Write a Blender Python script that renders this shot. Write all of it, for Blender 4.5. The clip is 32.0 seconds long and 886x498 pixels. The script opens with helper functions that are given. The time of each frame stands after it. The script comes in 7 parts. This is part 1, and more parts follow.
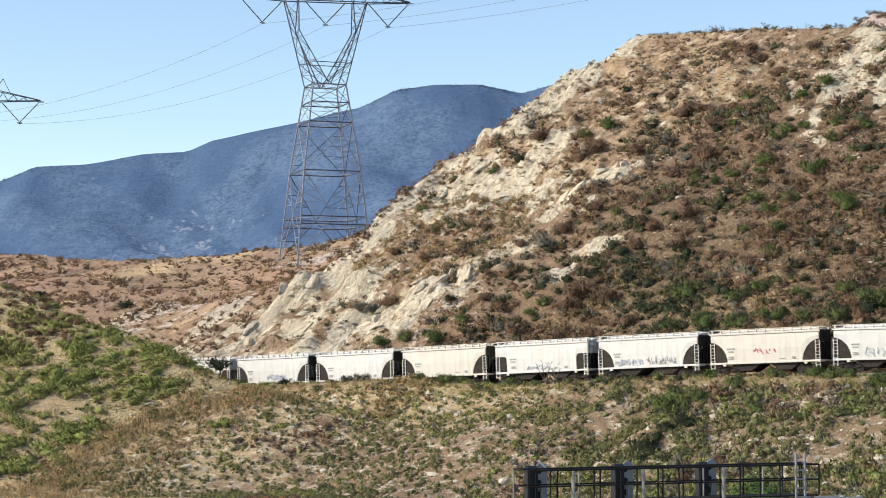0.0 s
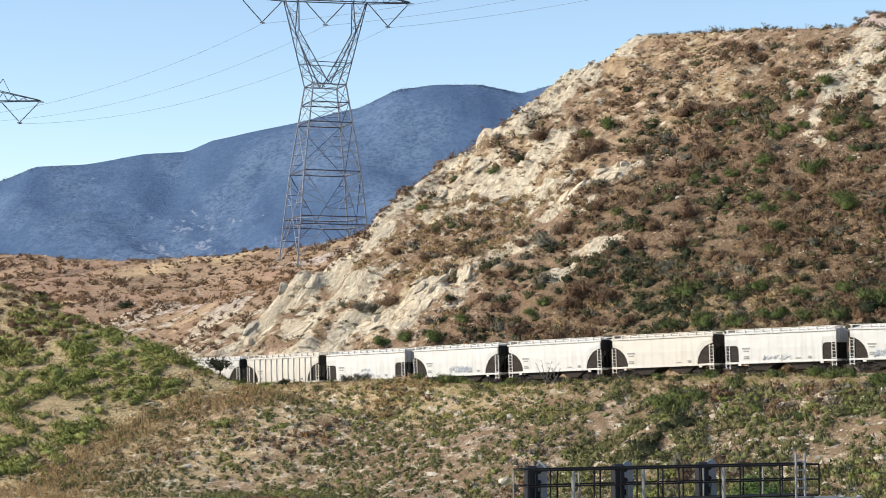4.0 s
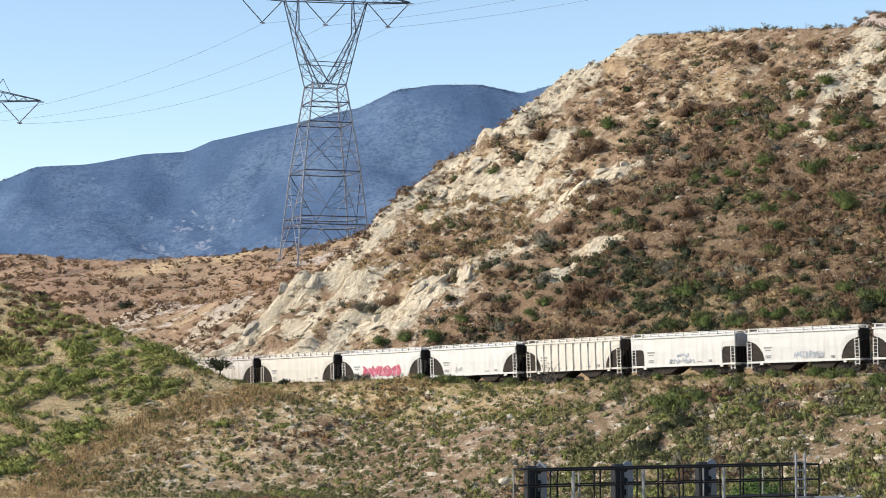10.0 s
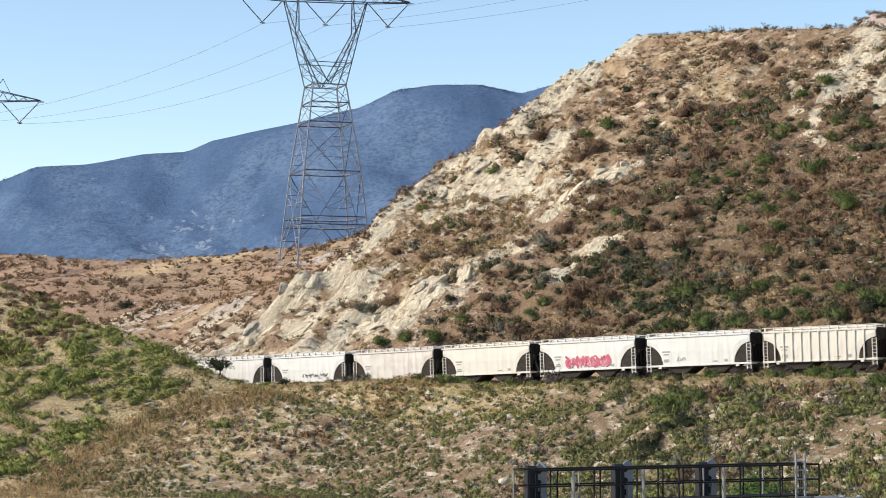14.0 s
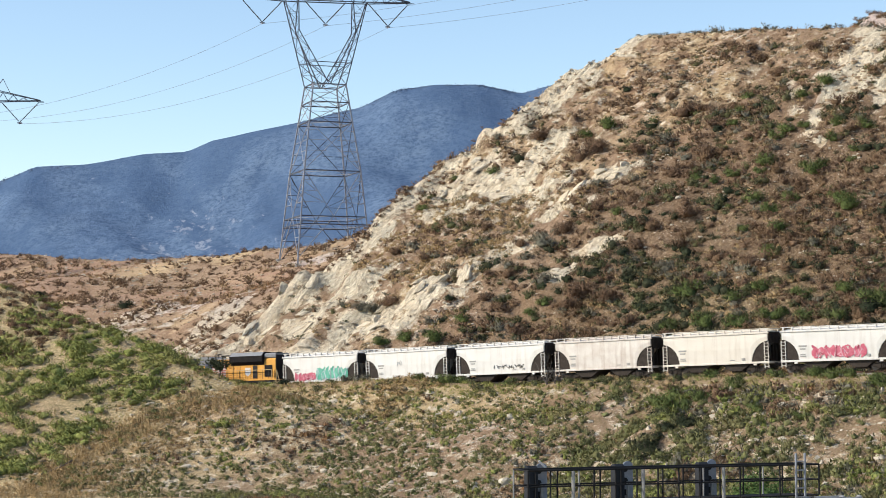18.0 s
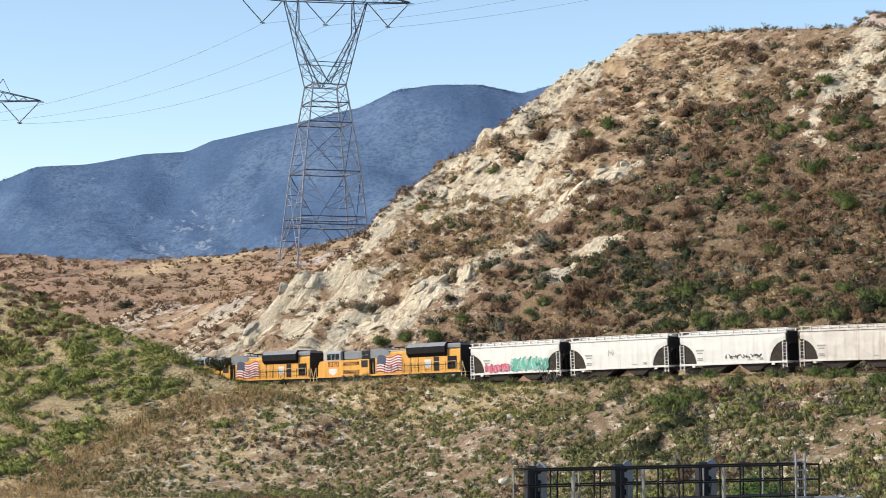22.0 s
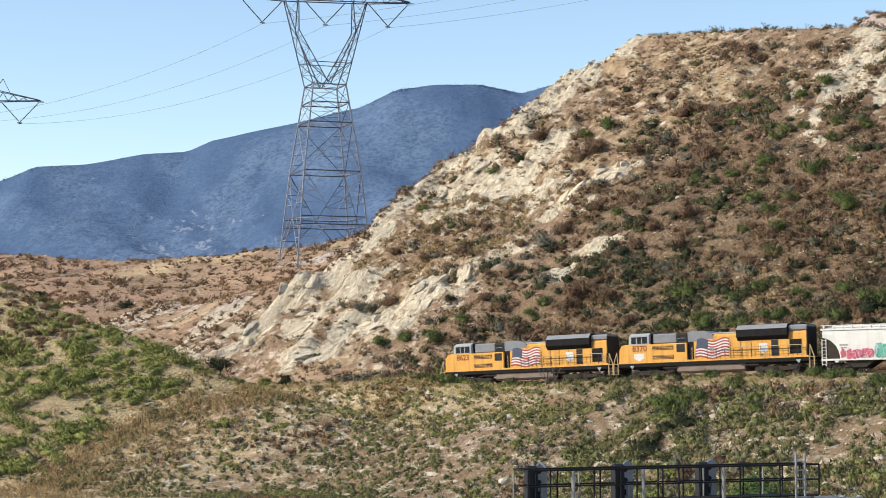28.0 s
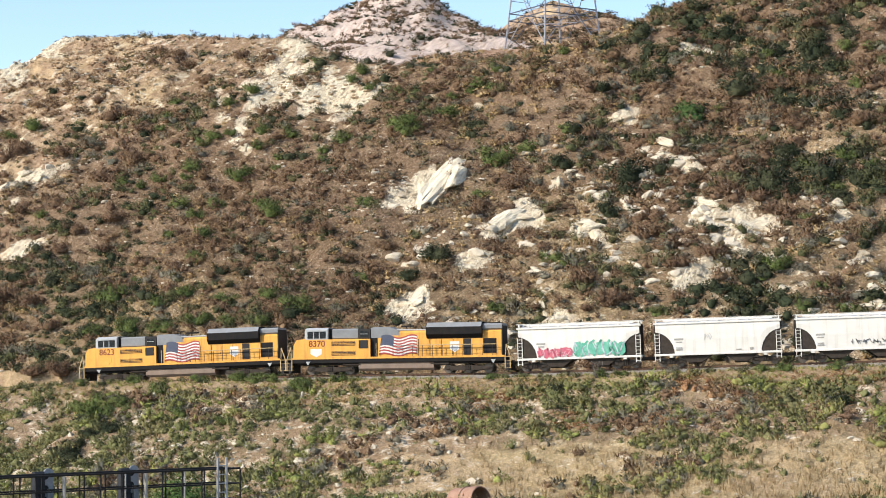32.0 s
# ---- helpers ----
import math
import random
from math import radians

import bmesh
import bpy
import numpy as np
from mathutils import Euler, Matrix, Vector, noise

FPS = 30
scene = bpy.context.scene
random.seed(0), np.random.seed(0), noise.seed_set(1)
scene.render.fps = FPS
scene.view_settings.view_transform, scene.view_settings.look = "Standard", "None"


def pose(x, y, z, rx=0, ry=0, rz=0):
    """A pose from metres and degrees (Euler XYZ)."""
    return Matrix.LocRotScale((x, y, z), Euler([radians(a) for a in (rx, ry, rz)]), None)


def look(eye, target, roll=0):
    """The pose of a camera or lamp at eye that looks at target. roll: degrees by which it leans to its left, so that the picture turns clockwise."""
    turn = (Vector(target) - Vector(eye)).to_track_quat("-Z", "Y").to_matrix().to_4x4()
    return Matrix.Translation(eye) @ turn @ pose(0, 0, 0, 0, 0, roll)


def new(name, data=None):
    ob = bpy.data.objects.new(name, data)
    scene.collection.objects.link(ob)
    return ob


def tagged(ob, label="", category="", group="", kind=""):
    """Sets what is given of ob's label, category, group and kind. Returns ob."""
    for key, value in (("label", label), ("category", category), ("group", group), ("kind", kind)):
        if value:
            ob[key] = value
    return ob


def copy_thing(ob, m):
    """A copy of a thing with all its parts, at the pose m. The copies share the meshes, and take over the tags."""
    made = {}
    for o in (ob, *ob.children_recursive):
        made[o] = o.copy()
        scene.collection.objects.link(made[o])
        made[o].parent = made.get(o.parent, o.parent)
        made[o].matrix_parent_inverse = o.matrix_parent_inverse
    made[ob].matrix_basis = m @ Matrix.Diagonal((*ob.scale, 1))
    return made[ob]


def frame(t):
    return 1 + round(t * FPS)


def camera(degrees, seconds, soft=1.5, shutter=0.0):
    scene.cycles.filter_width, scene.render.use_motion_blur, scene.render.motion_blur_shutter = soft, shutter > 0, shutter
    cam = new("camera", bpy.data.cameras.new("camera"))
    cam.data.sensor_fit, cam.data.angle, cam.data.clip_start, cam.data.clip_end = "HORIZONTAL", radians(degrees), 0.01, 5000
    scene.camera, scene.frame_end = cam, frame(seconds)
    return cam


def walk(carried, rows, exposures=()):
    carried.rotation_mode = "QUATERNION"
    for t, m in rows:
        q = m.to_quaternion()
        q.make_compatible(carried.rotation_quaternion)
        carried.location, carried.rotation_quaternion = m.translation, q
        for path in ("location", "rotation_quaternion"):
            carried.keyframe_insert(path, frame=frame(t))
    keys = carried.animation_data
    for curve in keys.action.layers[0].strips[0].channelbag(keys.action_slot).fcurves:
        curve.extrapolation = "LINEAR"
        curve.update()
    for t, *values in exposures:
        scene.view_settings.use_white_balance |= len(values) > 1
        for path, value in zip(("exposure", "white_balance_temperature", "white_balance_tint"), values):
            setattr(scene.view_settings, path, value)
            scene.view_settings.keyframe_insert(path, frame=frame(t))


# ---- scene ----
cam = camera(25.25, 32.0, soft=0.93, shutter=0.4)
walk(cam, [
    (0.0, pose(0, 0, 0, 93.662, 0, 0)),
    (28.2, pose(0, 0, 0, 93.662, 0, 0)),
    (28.6, pose(0, 0, 0, 93.662, 0, 0)),
    (29.0, pose(0, 0, 0, 93.654, -0.010, -0.230)),
    (29.5, pose(0, 0, 0, 93.721, 0.036, -1.250)),
    (30.0, pose(0, 0, 0, 93.905, 0.029, -3.439)),
    (30.5, pose(0, 0, 0, 93.840, -0.091, -8.527)),
    (31.0, pose(0, 0, 0, 93.817, 0.062, -12.551)),
    (31.5, pose(0, 0, 0, 93.810, 0.189, -15.051)),
    (31.8, pose(0, 0, 0, 93.792, 0.246, -16.18)),
    (32.0, pose(0, 0, 0, 93.780, 0.284, -16.544)),
], exposures=[(0.0, 0.18), (29.8, 0.18), (30.5, 0.23), (31.2, 0.41), (32.0, 0.48)])

# ---- light ----
SUN = Vector((-0.82, -0.13, 0.56)).normalized()
world = bpy.data.worlds.new("sky")
scene.world = world
world.use_nodes = True
wt = world.node_tree
sky = wt.nodes.new("ShaderNodeTexSky")
sky.sky_type, sky.sun_disc = "NISHITA", False
sky.sun_elevation = math.asin(SUN.z)
sky.sun_rotation = math.atan2(SUN.x, SUN.y)
sky.altitude, sky.air_density, sky.dust_density, sky.ozone_density = 900, 1.05, 0.1, 1.0
wt.links.new(sky.outputs[0], wt.nodes["Background"].inputs[0])
wt.nodes["Background"].inputs[1].default_value = 0.165
lamp = bpy.data.lights.new("sun", "SUN")
lamp.energy, lamp.angle, lamp.color = 5.0, radians(0.55), (1.0, 0.915, 0.78)
new("sun", lamp).matrix_world = look((0, 0, 0), -SUN)

# ---- materials ----
class Nodes:
    """Short hand for node trees."""
    def __init__(self, name):
        self.m = bpy.data.materials.new(name)
        self.m.use_nodes = True
        self.t = self.m.node_tree
        self.b = self.t.nodes["Principled BSDF"]

    def put(self, socket, value):
        if isinstance(value, bpy.types.NodeSocket):
            self.t.links.new(value, socket)
        elif isinstance(value, tuple) and len(value) == 3 and socket.type == "RGBA":
            socket.default_value = (*value, 1)
        else:
            socket.default_value = value

    def coords(self, scale=(1, 1, 1), turn=(0, 0, 0), kind="Object"):
        c = self.t.nodes.new("ShaderNodeTexCoord")
        r = self.t.nodes.new("ShaderNodeMapping")
        r.inputs["Rotation"].default_value = [radians(a) for a in turn]
        m = self.t.nodes.new("ShaderNodeMapping")
        m.inputs["Scale"].default_value = scale
        self.t.links.new(c.outputs[kind], r.inputs[0])
        self.t.links.new(r.outputs[0], m.inputs[0])
        return m.outputs[0]

    def noise(self, scale, detail=5, rough=0.6, at=None, warp=0.0):
        n = self.t.nodes.new("ShaderNodeTexNoise")
        n.inputs["Scale"].default_value, n.inputs["Detail"].default_value = scale, detail
        n.inputs["Roughness"].default_value, n.inputs["Distortion"].default_value = rough, warp
        self.t.links.new(at or self.coords(), n.inputs["Vector"])
        return n.outputs["Fac"]

    def math(self, op, a, b=0.0, c=0.0, clamp=False):
        n = self.t.nodes.new("ShaderNodeMath")
        n.operation, n.use_clamp = op, clamp
        self.put(n.inputs[0], a), self.put(n.inputs[1], b), self.put(n.inputs[2], c)
        return n.outputs[0]

    def span(self, value, lo, hi, a=0.0, b=1.0):
        n = self.t.nodes.new("ShaderNodeMapRange")
        n.clamp = True
        for i, v in enumerate((value, lo, hi, a, b)):
            self.put(n.inputs[i], v)
        return n.outputs[0]

    def mix(self, fac, a, b, blend="MIX"):
        n = self.t.nodes.new("ShaderNodeMix")
        n.data_type, n.blend_type = "RGBA", blend
        self.put(n.inputs[0], fac), self.put(n.inputs[6], a), self.put(n.inputs[7], b)
        return n.outputs[2]

    def value(self, name):
        n = self.t.nodes.new("ShaderNodeAttribute")
        n.attribute_name = name
        return n.outputs["Fac"]

    def bump(self, height, strength=0.5, distance=0.1):
        n = self.t.nodes.new("ShaderNodeBump")
        n.inputs["Strength"].default_value, n.inputs["Distance"].default_value = strength, distance
        self.put(n.inputs["Height"], height)
        self.t.links.new(n.outputs[0], self.b.inputs["Normal"])

    def done(self, color, rough=0.8, metal=0.0, spec=0.3):
        self.put(self.b.inputs["Base Color"], color)
        self.put(self.b.inputs["Roughness"], rough)
        self.put(self.b.inputs["Metallic"], metal)
        self.b.inputs["Specular IOR Level"].default_value = spec
        return self.m


def plain(name, a, b=None, scale=3.0, rough=0.6, metal=0.0, spec=0.3, bump=0.0, streak=False):
    """A material that wanders between two colours, with fine grain; streak draws it out downwards."""
    k = Nodes(name)
    at = k.coords((1, 1, 0.12)) if streak else k.coords()
    f = k.span(k.noise(scale, 6, 0.65, at), 0.32, 0.7)
    col = k.mix(f, a, b or tuple(c * 0.72 for c in a))
    col = k.mix(k.span(k.noise(scale * 9, 3), 0.3, 0.7, 0.0, 0.35), col, tuple(c * 0.6 for c in a))
    if bump:
        k.bump(k.noise(scale * 4, 5), bump, 0.03)
    return k.done(col, k.span(k.noise(scale * 2), 0.3, 0.7, rough - 0.1, min(rough + 0.1, 1)), metal, spec)


def foliage(name, a, b, dry):
    """Leaves: colour varies from shrub to shrub and from leaf to leaf."""
    k = Nodes(name)
    ob = k.t.nodes.new("ShaderNodeObjectInfo").outputs["Random"]
    isl = k.t.nodes.new("ShaderNodeNewGeometry").outputs["Random Per Island"]
    big = k.noise(0.22, 3)
    f = k.math("ADD", k.math("MULTIPLY", isl, 0.38), k.math("ADD", k.math("MULTIPLY", ob, 0.25), k.span(k.noise(0.6, 2), 0.35, 0.65, 0.0, 0.4)), clamp=True)
    col = k.mix(f, a, b)
    col = k.mix(k.span(big, 0.42, 0.68, 0.0, 0.75), col, dry)
    col = k.mix(k.span(k.noise(5.0, 4, 0.7), 0.42, 0.66, 0.0, 0.55), col, tuple(c * 0.45 for c in a))
    k.done(col, 0.8, 0.0, 0.06)
    thin = k.t.nodes.new("ShaderNodeBsdfTranslucent")
    k.put(thin.inputs["Color"], col)
    both = k.t.nodes.new("ShaderNodeMixShader")
    both.inputs[0].default_value = 0.09
    k.t.links.new(k.b.outputs[0], both.inputs[1])
    k.t.links.new(thin.outputs[0], both.inputs[2])
    k.t.links.new(both.outputs[0], k.t.nodes["Material Output"].inputs["Surface"])
    return k.m


def make_ground_material():
    k = Nodes("hillside_earth")
    rock, green, dry, red, litter = (k.value(v) for v in ("rock", "green", "dry", "red", "litter"))
    broad, mid, fine = k.noise(0.07, 4), k.noise(0.55, 6, 0.65), k.noise(3.2, 6, 0.7)
    strata = k.noise(1.0, 7, 0.68, k.coords((1.5, 0.28, 0.45), (0, 0, -128)), 0.5)
    soil = k.mix(k.span(mid, 0.3, 0.7), (0.275, 0.180, 0.112), (0.545, 0.390, 0.260))
    soil = k.mix(k.span(fine, 0.42, 0.72, 0.0, 0.75), soil, (0.150, 0.094, 0.056))
    soil = k.mix(k.span(broad, 0.45, 0.7, 0.0, 0.55), soil, (0.310, 0.188, 0.110))
    soil = k.mix(k.span(k.math("ADD", dry, k.math("MULTIPLY", k.math("SUBTRACT", mid, 0.5), 1.4)), 0.42, 0.7), soil, k.mix(k.span(fine, 0.35, 0.65), (0.66, 0.50, 0.30), (0.45, 0.315, 0.175)))
    soil = k.mix(k.math("MULTIPLY", green, k.span(fine, 0.38, 0.62)), soil, (0.300, 0.262, 0.120))
    soil = k.mix(k.math("MULTIPLY", red, k.span(mid, 0.3, 0.6)), soil, (0.415, 0.255, 0.170))
    soil = k.mix(k.math("MULTIPLY", litter, k.span(fine, 0.25, 0.55)), soil, (0.125, 0.080, 0.048))
    stone = k.mix(k.span(strata, 0.30, 0.58), (0.58, 0.44, 0.29), (0.93, 0.81, 0.61))
    cool = k.mix(k.span(strata, 0.32, 0.62), (0.48, 0.415, 0.305), (0.84, 0.755, 0.59))
    stone = k.mix(k.span(k.noise(0.13, 3), 0.50, 0.66), stone, cool)
    split = k.noise(1.0, 6, 0.7, k.coords((4.2, 0.40, 0.75), (0, 0, -128)), 0.5)
    gap = k.math("ABSOLUTE", k.math("SUBTRACT", split, 0.5))
    stone = k.mix(k.span(gap, 0.0, 0.019, 0.48, 0.0), stone, (0.23, 0.165, 0.11))
    stone = k.mix(k.span(k.noise(2.2, 6, 0.7), 0.56, 0.70, 0.0, 0.7), stone, (0.30, 0.205, 0.125))
    stone = k.mix(k.math("MULTIPLY", red, 0.9), stone, k.mix(k.span(strata, 0.3, 0.6), (0.50, 0.36, 0.30), (0.80, 0.655, 0.59)))
    edge = k.math("ADD", rock, k.math("MULTIPLY", k.math("SUBTRACT", mid, 0.5), 1.3))
    edge = k.math("ADD", edge, k.math("MULTIPLY", k.math("SUBTRACT", fine, 0.5), 0.9))
    col = k.mix(k.span(edge, 0.44, 0.58), soil, stone)
    grit = k.noise(9.0, 4, 0.75)
    col = k.mix(k.math("MULTIPLY", k.span(grit, 0.56, 0.70, 0.0, 0.7), k.span(dry, 0.5, 0.9, 1.0, 0.35)), col, k.mix(rock, (0.095, 0.062, 0.040), (0.34, 0.245, 0.16)))
    col = k.mix(k.span(grit, 0.44, 0.34, 0.0, 0.4), col, (0.62, 0.53, 0.42))
    pebble = k.t.nodes.new("ShaderNodeTexVoronoi")
    pebble.inputs["Scale"].default_value = 2.6
    k.t.links.new(k.coords(), pebble.inputs["Vector"])
    chips = k.math("MULTIPLY", k.span(pebble.outputs["Distance"], 0.12, 0.22, 1.0, 0.0), k.span(mid, 0.48, 0.6))
    col = k.mix(k.math("MULTIPLY", chips, 0.85), col, (0.66, 0.60, 0.50))
    relief = k.math("ADD", k.math("MULTIPLY", k.math("ADD", strata, k.span(gap, 0.0, 0.035, 0.0, 0.4)), k.math("MULTIPLY", rock, 1.6)), k.math("ADD", k.math("ADD", fine, k.math("MULTIPLY", grit, 0.35)), k.math("MULTIPLY", mid, 1.2)))
    k.bump(relief, 0.9, 0.3)
    return k.done(col, 0.92, 0.0, 0.1)


def make_outcrop_material():
    k = Nodes("pale_outcrop_rock")
    strata = k.noise(1.0, 7, 0.68, k.coords((1.2, 4.5, 3.0), (8, 5, 0)), 0.7)
    blotch = k.noise(2.6, 6, 0.65)
    col = k.mix(k.span(strata, 0.30, 0.60), (0.46, 0.345, 0.225), (0.86, 0.735, 0.54))
    col = k.mix(k.t.nodes.new("ShaderNodeObjectInfo").outputs["Random"], col, k.mix(k.span(strata, 0.3, 0.6), (0.44, 0.38, 0.285), (0.80, 0.715, 0.565)))
    col = k.mix(k.span(blotch, 0.56, 0.74, 0.0, 0.7), col, (0.34, 0.24, 0.155))
    k.bump(k.math("ADD", strata, k.math("MULTIPLY", k.noise(9.0, 6, 0.7), 0.6)), 1.0, 0.25)
    return k.done(col, 0.92, 0.0, 0.1)


EARTH = make_ground_material()
OUTCROP = make_outcrop_material()

# ---- the lie of the land ----
RNG = np.random.default_rng(7)
TABLES = RNG.random((6, 256, 256))


def lattice(x, y, k=0):
    i, j = np.floor(x).astype(int), np.floor(y).astype(int)
    u, v = x - i, y - j
    u, v = u * u * (3 - 2 * u), v * v * (3 - 2 * v)
    t = TABLES[k % 6]
    a, b = t[i & 255, j & 255], t[(i + 1) & 255, j & 255]
    c, d = t[i & 255, (j + 1) & 255], t[(i + 1) & 255, (j + 1) & 255]
    return (a * (1 - u) + b * u) * (1 - v) + (c * (1 - u) + d * u) * v


def fbm(x, y, size, k=0, octaves=4):
    """Smooth noise about zero; its largest lumps are about size metres."""
    out, amp = 0.0, 1.0
    for o in range(octaves):
        f = 2 ** o / size
        out = out + amp * (lattice(x * f + 17.3 * o, y * f - 9.1 * o, k + o) - 0.5)
        amp *= 0.5
    return out


def top(a, b, w):
    """The higher of two surfaces, rounded over w metres."""
    h = np.clip(0.5 + 0.5 * (a - b) / w, 0, 1)
    return b * (1 - h) + a * h + w * h * (1 - h)


def low(a, b, w):
    return -top(-a, -b, w)


def ramp(v, lo, hi):
    t = np.clip((v - lo) / (hi - lo), 0, 1)
    return t * t * (3 - 2 * t)


# The railway: a curve that comes out of a cutting and bends towards the viewer, uphill.
STEP = 0.25
LINE_S = np.arange(-420, 320, STEP)
q = np.clip(LINE_S, -45, 95)
LINE_H = -0.64524 + 1.70234e-3 * q + 1.36971e-5 * q ** 2 - 7.6973e-8 * q ** 3 + np.where(LINE_S > 95, (LINE_S - 95) * 0.0021, 0)
LINE_X, LINE_Y = np.cumsum(np.cos(LINE_H)) * STEP, np.cumsum(np.sin(LINE_H)) * STEP
mid = int(np.argmin(abs(LINE_S)))
LINE_X, LINE_Y = LINE_X + 8.286 - LINE_X[mid], LINE_Y + 214.279 - LINE_Y[mid]


def along(s):
    return np.interp(s, LINE_S, LINE_X), np.interp(s, LINE_S, LINE_Y), np.interp(s, LINE_S, LINE_H)


def rail_height(s):
    return -0.83 + 0.0265 * np.clip(s, -130, 140) + np.where(np.asarray(s) < 39, 0.24 * np.sin(np.clip(s, -78, 39) / 25), np.interp(s, (39, 46, 54, 62, 70), (0.24, 0.17, 0.0, -0.12, -0.14)))


def track_coords(x, y):
    """How far along the line, and how far to its uphill side, a place lies."""
    s = np.zeros_like(x)
    for _ in range(8):
        tx, ty, h = along(s)
        s = np.clip(s + (x - tx) * np.cos(h) + (y - ty) * np.sin(h), -400, 300)
    tx, ty, h = along(s)
    return s, -(x - tx) * np.sin(h) + (y - ty) * np.cos(h)


# Bare rock on the hillside: along the line, uphill, half length, half width, turn.
ROCK_WEST = [
    (-37.7, 62.6, 8.2, 2.9, 66), (-50.0, 34.5, 2.9, 2.4, 61), (-50.6, 45.5, 9.9, 3.2, 90), (-42.4, 45.6, 7.5, 5.0, 80), (-34.0, 45.6, 5.9, 5.0, 42),
    (-30.3, 43.0, 7.7, 2.5, -6), (-20.4, 38.3, 4.9, 4.1, 79), (-16.7, 42.3, 3.2, 3.3, 47), (-11.1, 24.4, 2.4, 1.8, 91), (-8.6, 27.6, 3.9, 1.9, 2),
    (-58.5, 17.9, 5.3, 2.4, 89), (-54.9, 24.5, 4.8, 3.2, 76), (-48.9, 21.4, 6.4, 4.6, 56), (-37.2, 19.2, 6.1, 3.6, 6), (-31.5, 21.9, 4.6, 5.0, 56),
    (-26.0, 24.0, 3.6, 1.5, 96), (-23.2, 29.3, 4.5, 2.2, 12), (-42, 12, 5, 3, 30)]
ROCK_EAST = [
    (15.0, 57.9, 7.6, 6.2, 74), (12.7, 65.9, 3.2, 3.0, 15), (24.8, 54.6, 7.2, 4.2, -34), (20.3, 54.8, 10.5, 3.4, -45), (12.7, 48.1, 3.2, 1.0, -59),
    (15.4, 43.9, 1.5, 0.7, -17), (5.9, 54.8, 3.3, 1.3, -43), (44.1, 35.0, 5.6, 3.4, 83), (56.4, 28.5, 3.6, 1.4, 38), (59.2, 30.1, 3.4, 1.4, -61),
    (66.3, 26.5, 3.3, 1.2, -43), (60.9, 35.6, 1.3, 0.8, -47), (75.4, 37.3, 4.1, 1.4, -38), (80.6, 27.0, 3.3, 1.3, -47), (86.2, 26.2, 3.3, 1.4, -16),
    (95.0, 28.5, 1.4, 0.9, -8), (47.7, 17.0, 2.8, 2.1, 39)]
ROCK_LOW = [
    (53.9, 22.4, 2.7, 1.2, 26), (79.0, 19.1, 3.7, 1.5, 26), (87.6, 20.7, 2.4, 1.2, -26), (96.8, 20.8, 1.8, 0.8, 28), (62.5, 15.5, 2.2, 0.7, -71),
    (64.6, 13.7, 1.4, 0.7, -5), (67.5, 47.1, 2.3, 1.0, 8), (78.3, 58.1, 2.7, 1.5, -1), (46.8, 52.7, 1.3, 0.8, 30), (50.4, 53.5, 1.0, 0.7, 26), (71.8, 34.8, 1.2, 0.7, -64)]


def patches(s, n, rows):
    out = np.zeros_like(s)
    for cs, cn, a, b, turn in rows:
        c, d = math.cos(radians(turn)), math.sin(radians(turn))
        u, v = ((s - cs) * c + (n - cn) * d) / a, (-(s - cs) * d + (n - cn) * c) / b
        out = np.maximum(out, 1.25 - 0.75 * np.sqrt(u * u + v * v))
    return np.clip(out + (out > 0) * (1.3 * fbm(s, n, 3.0, 5, 3)), 0, 1)


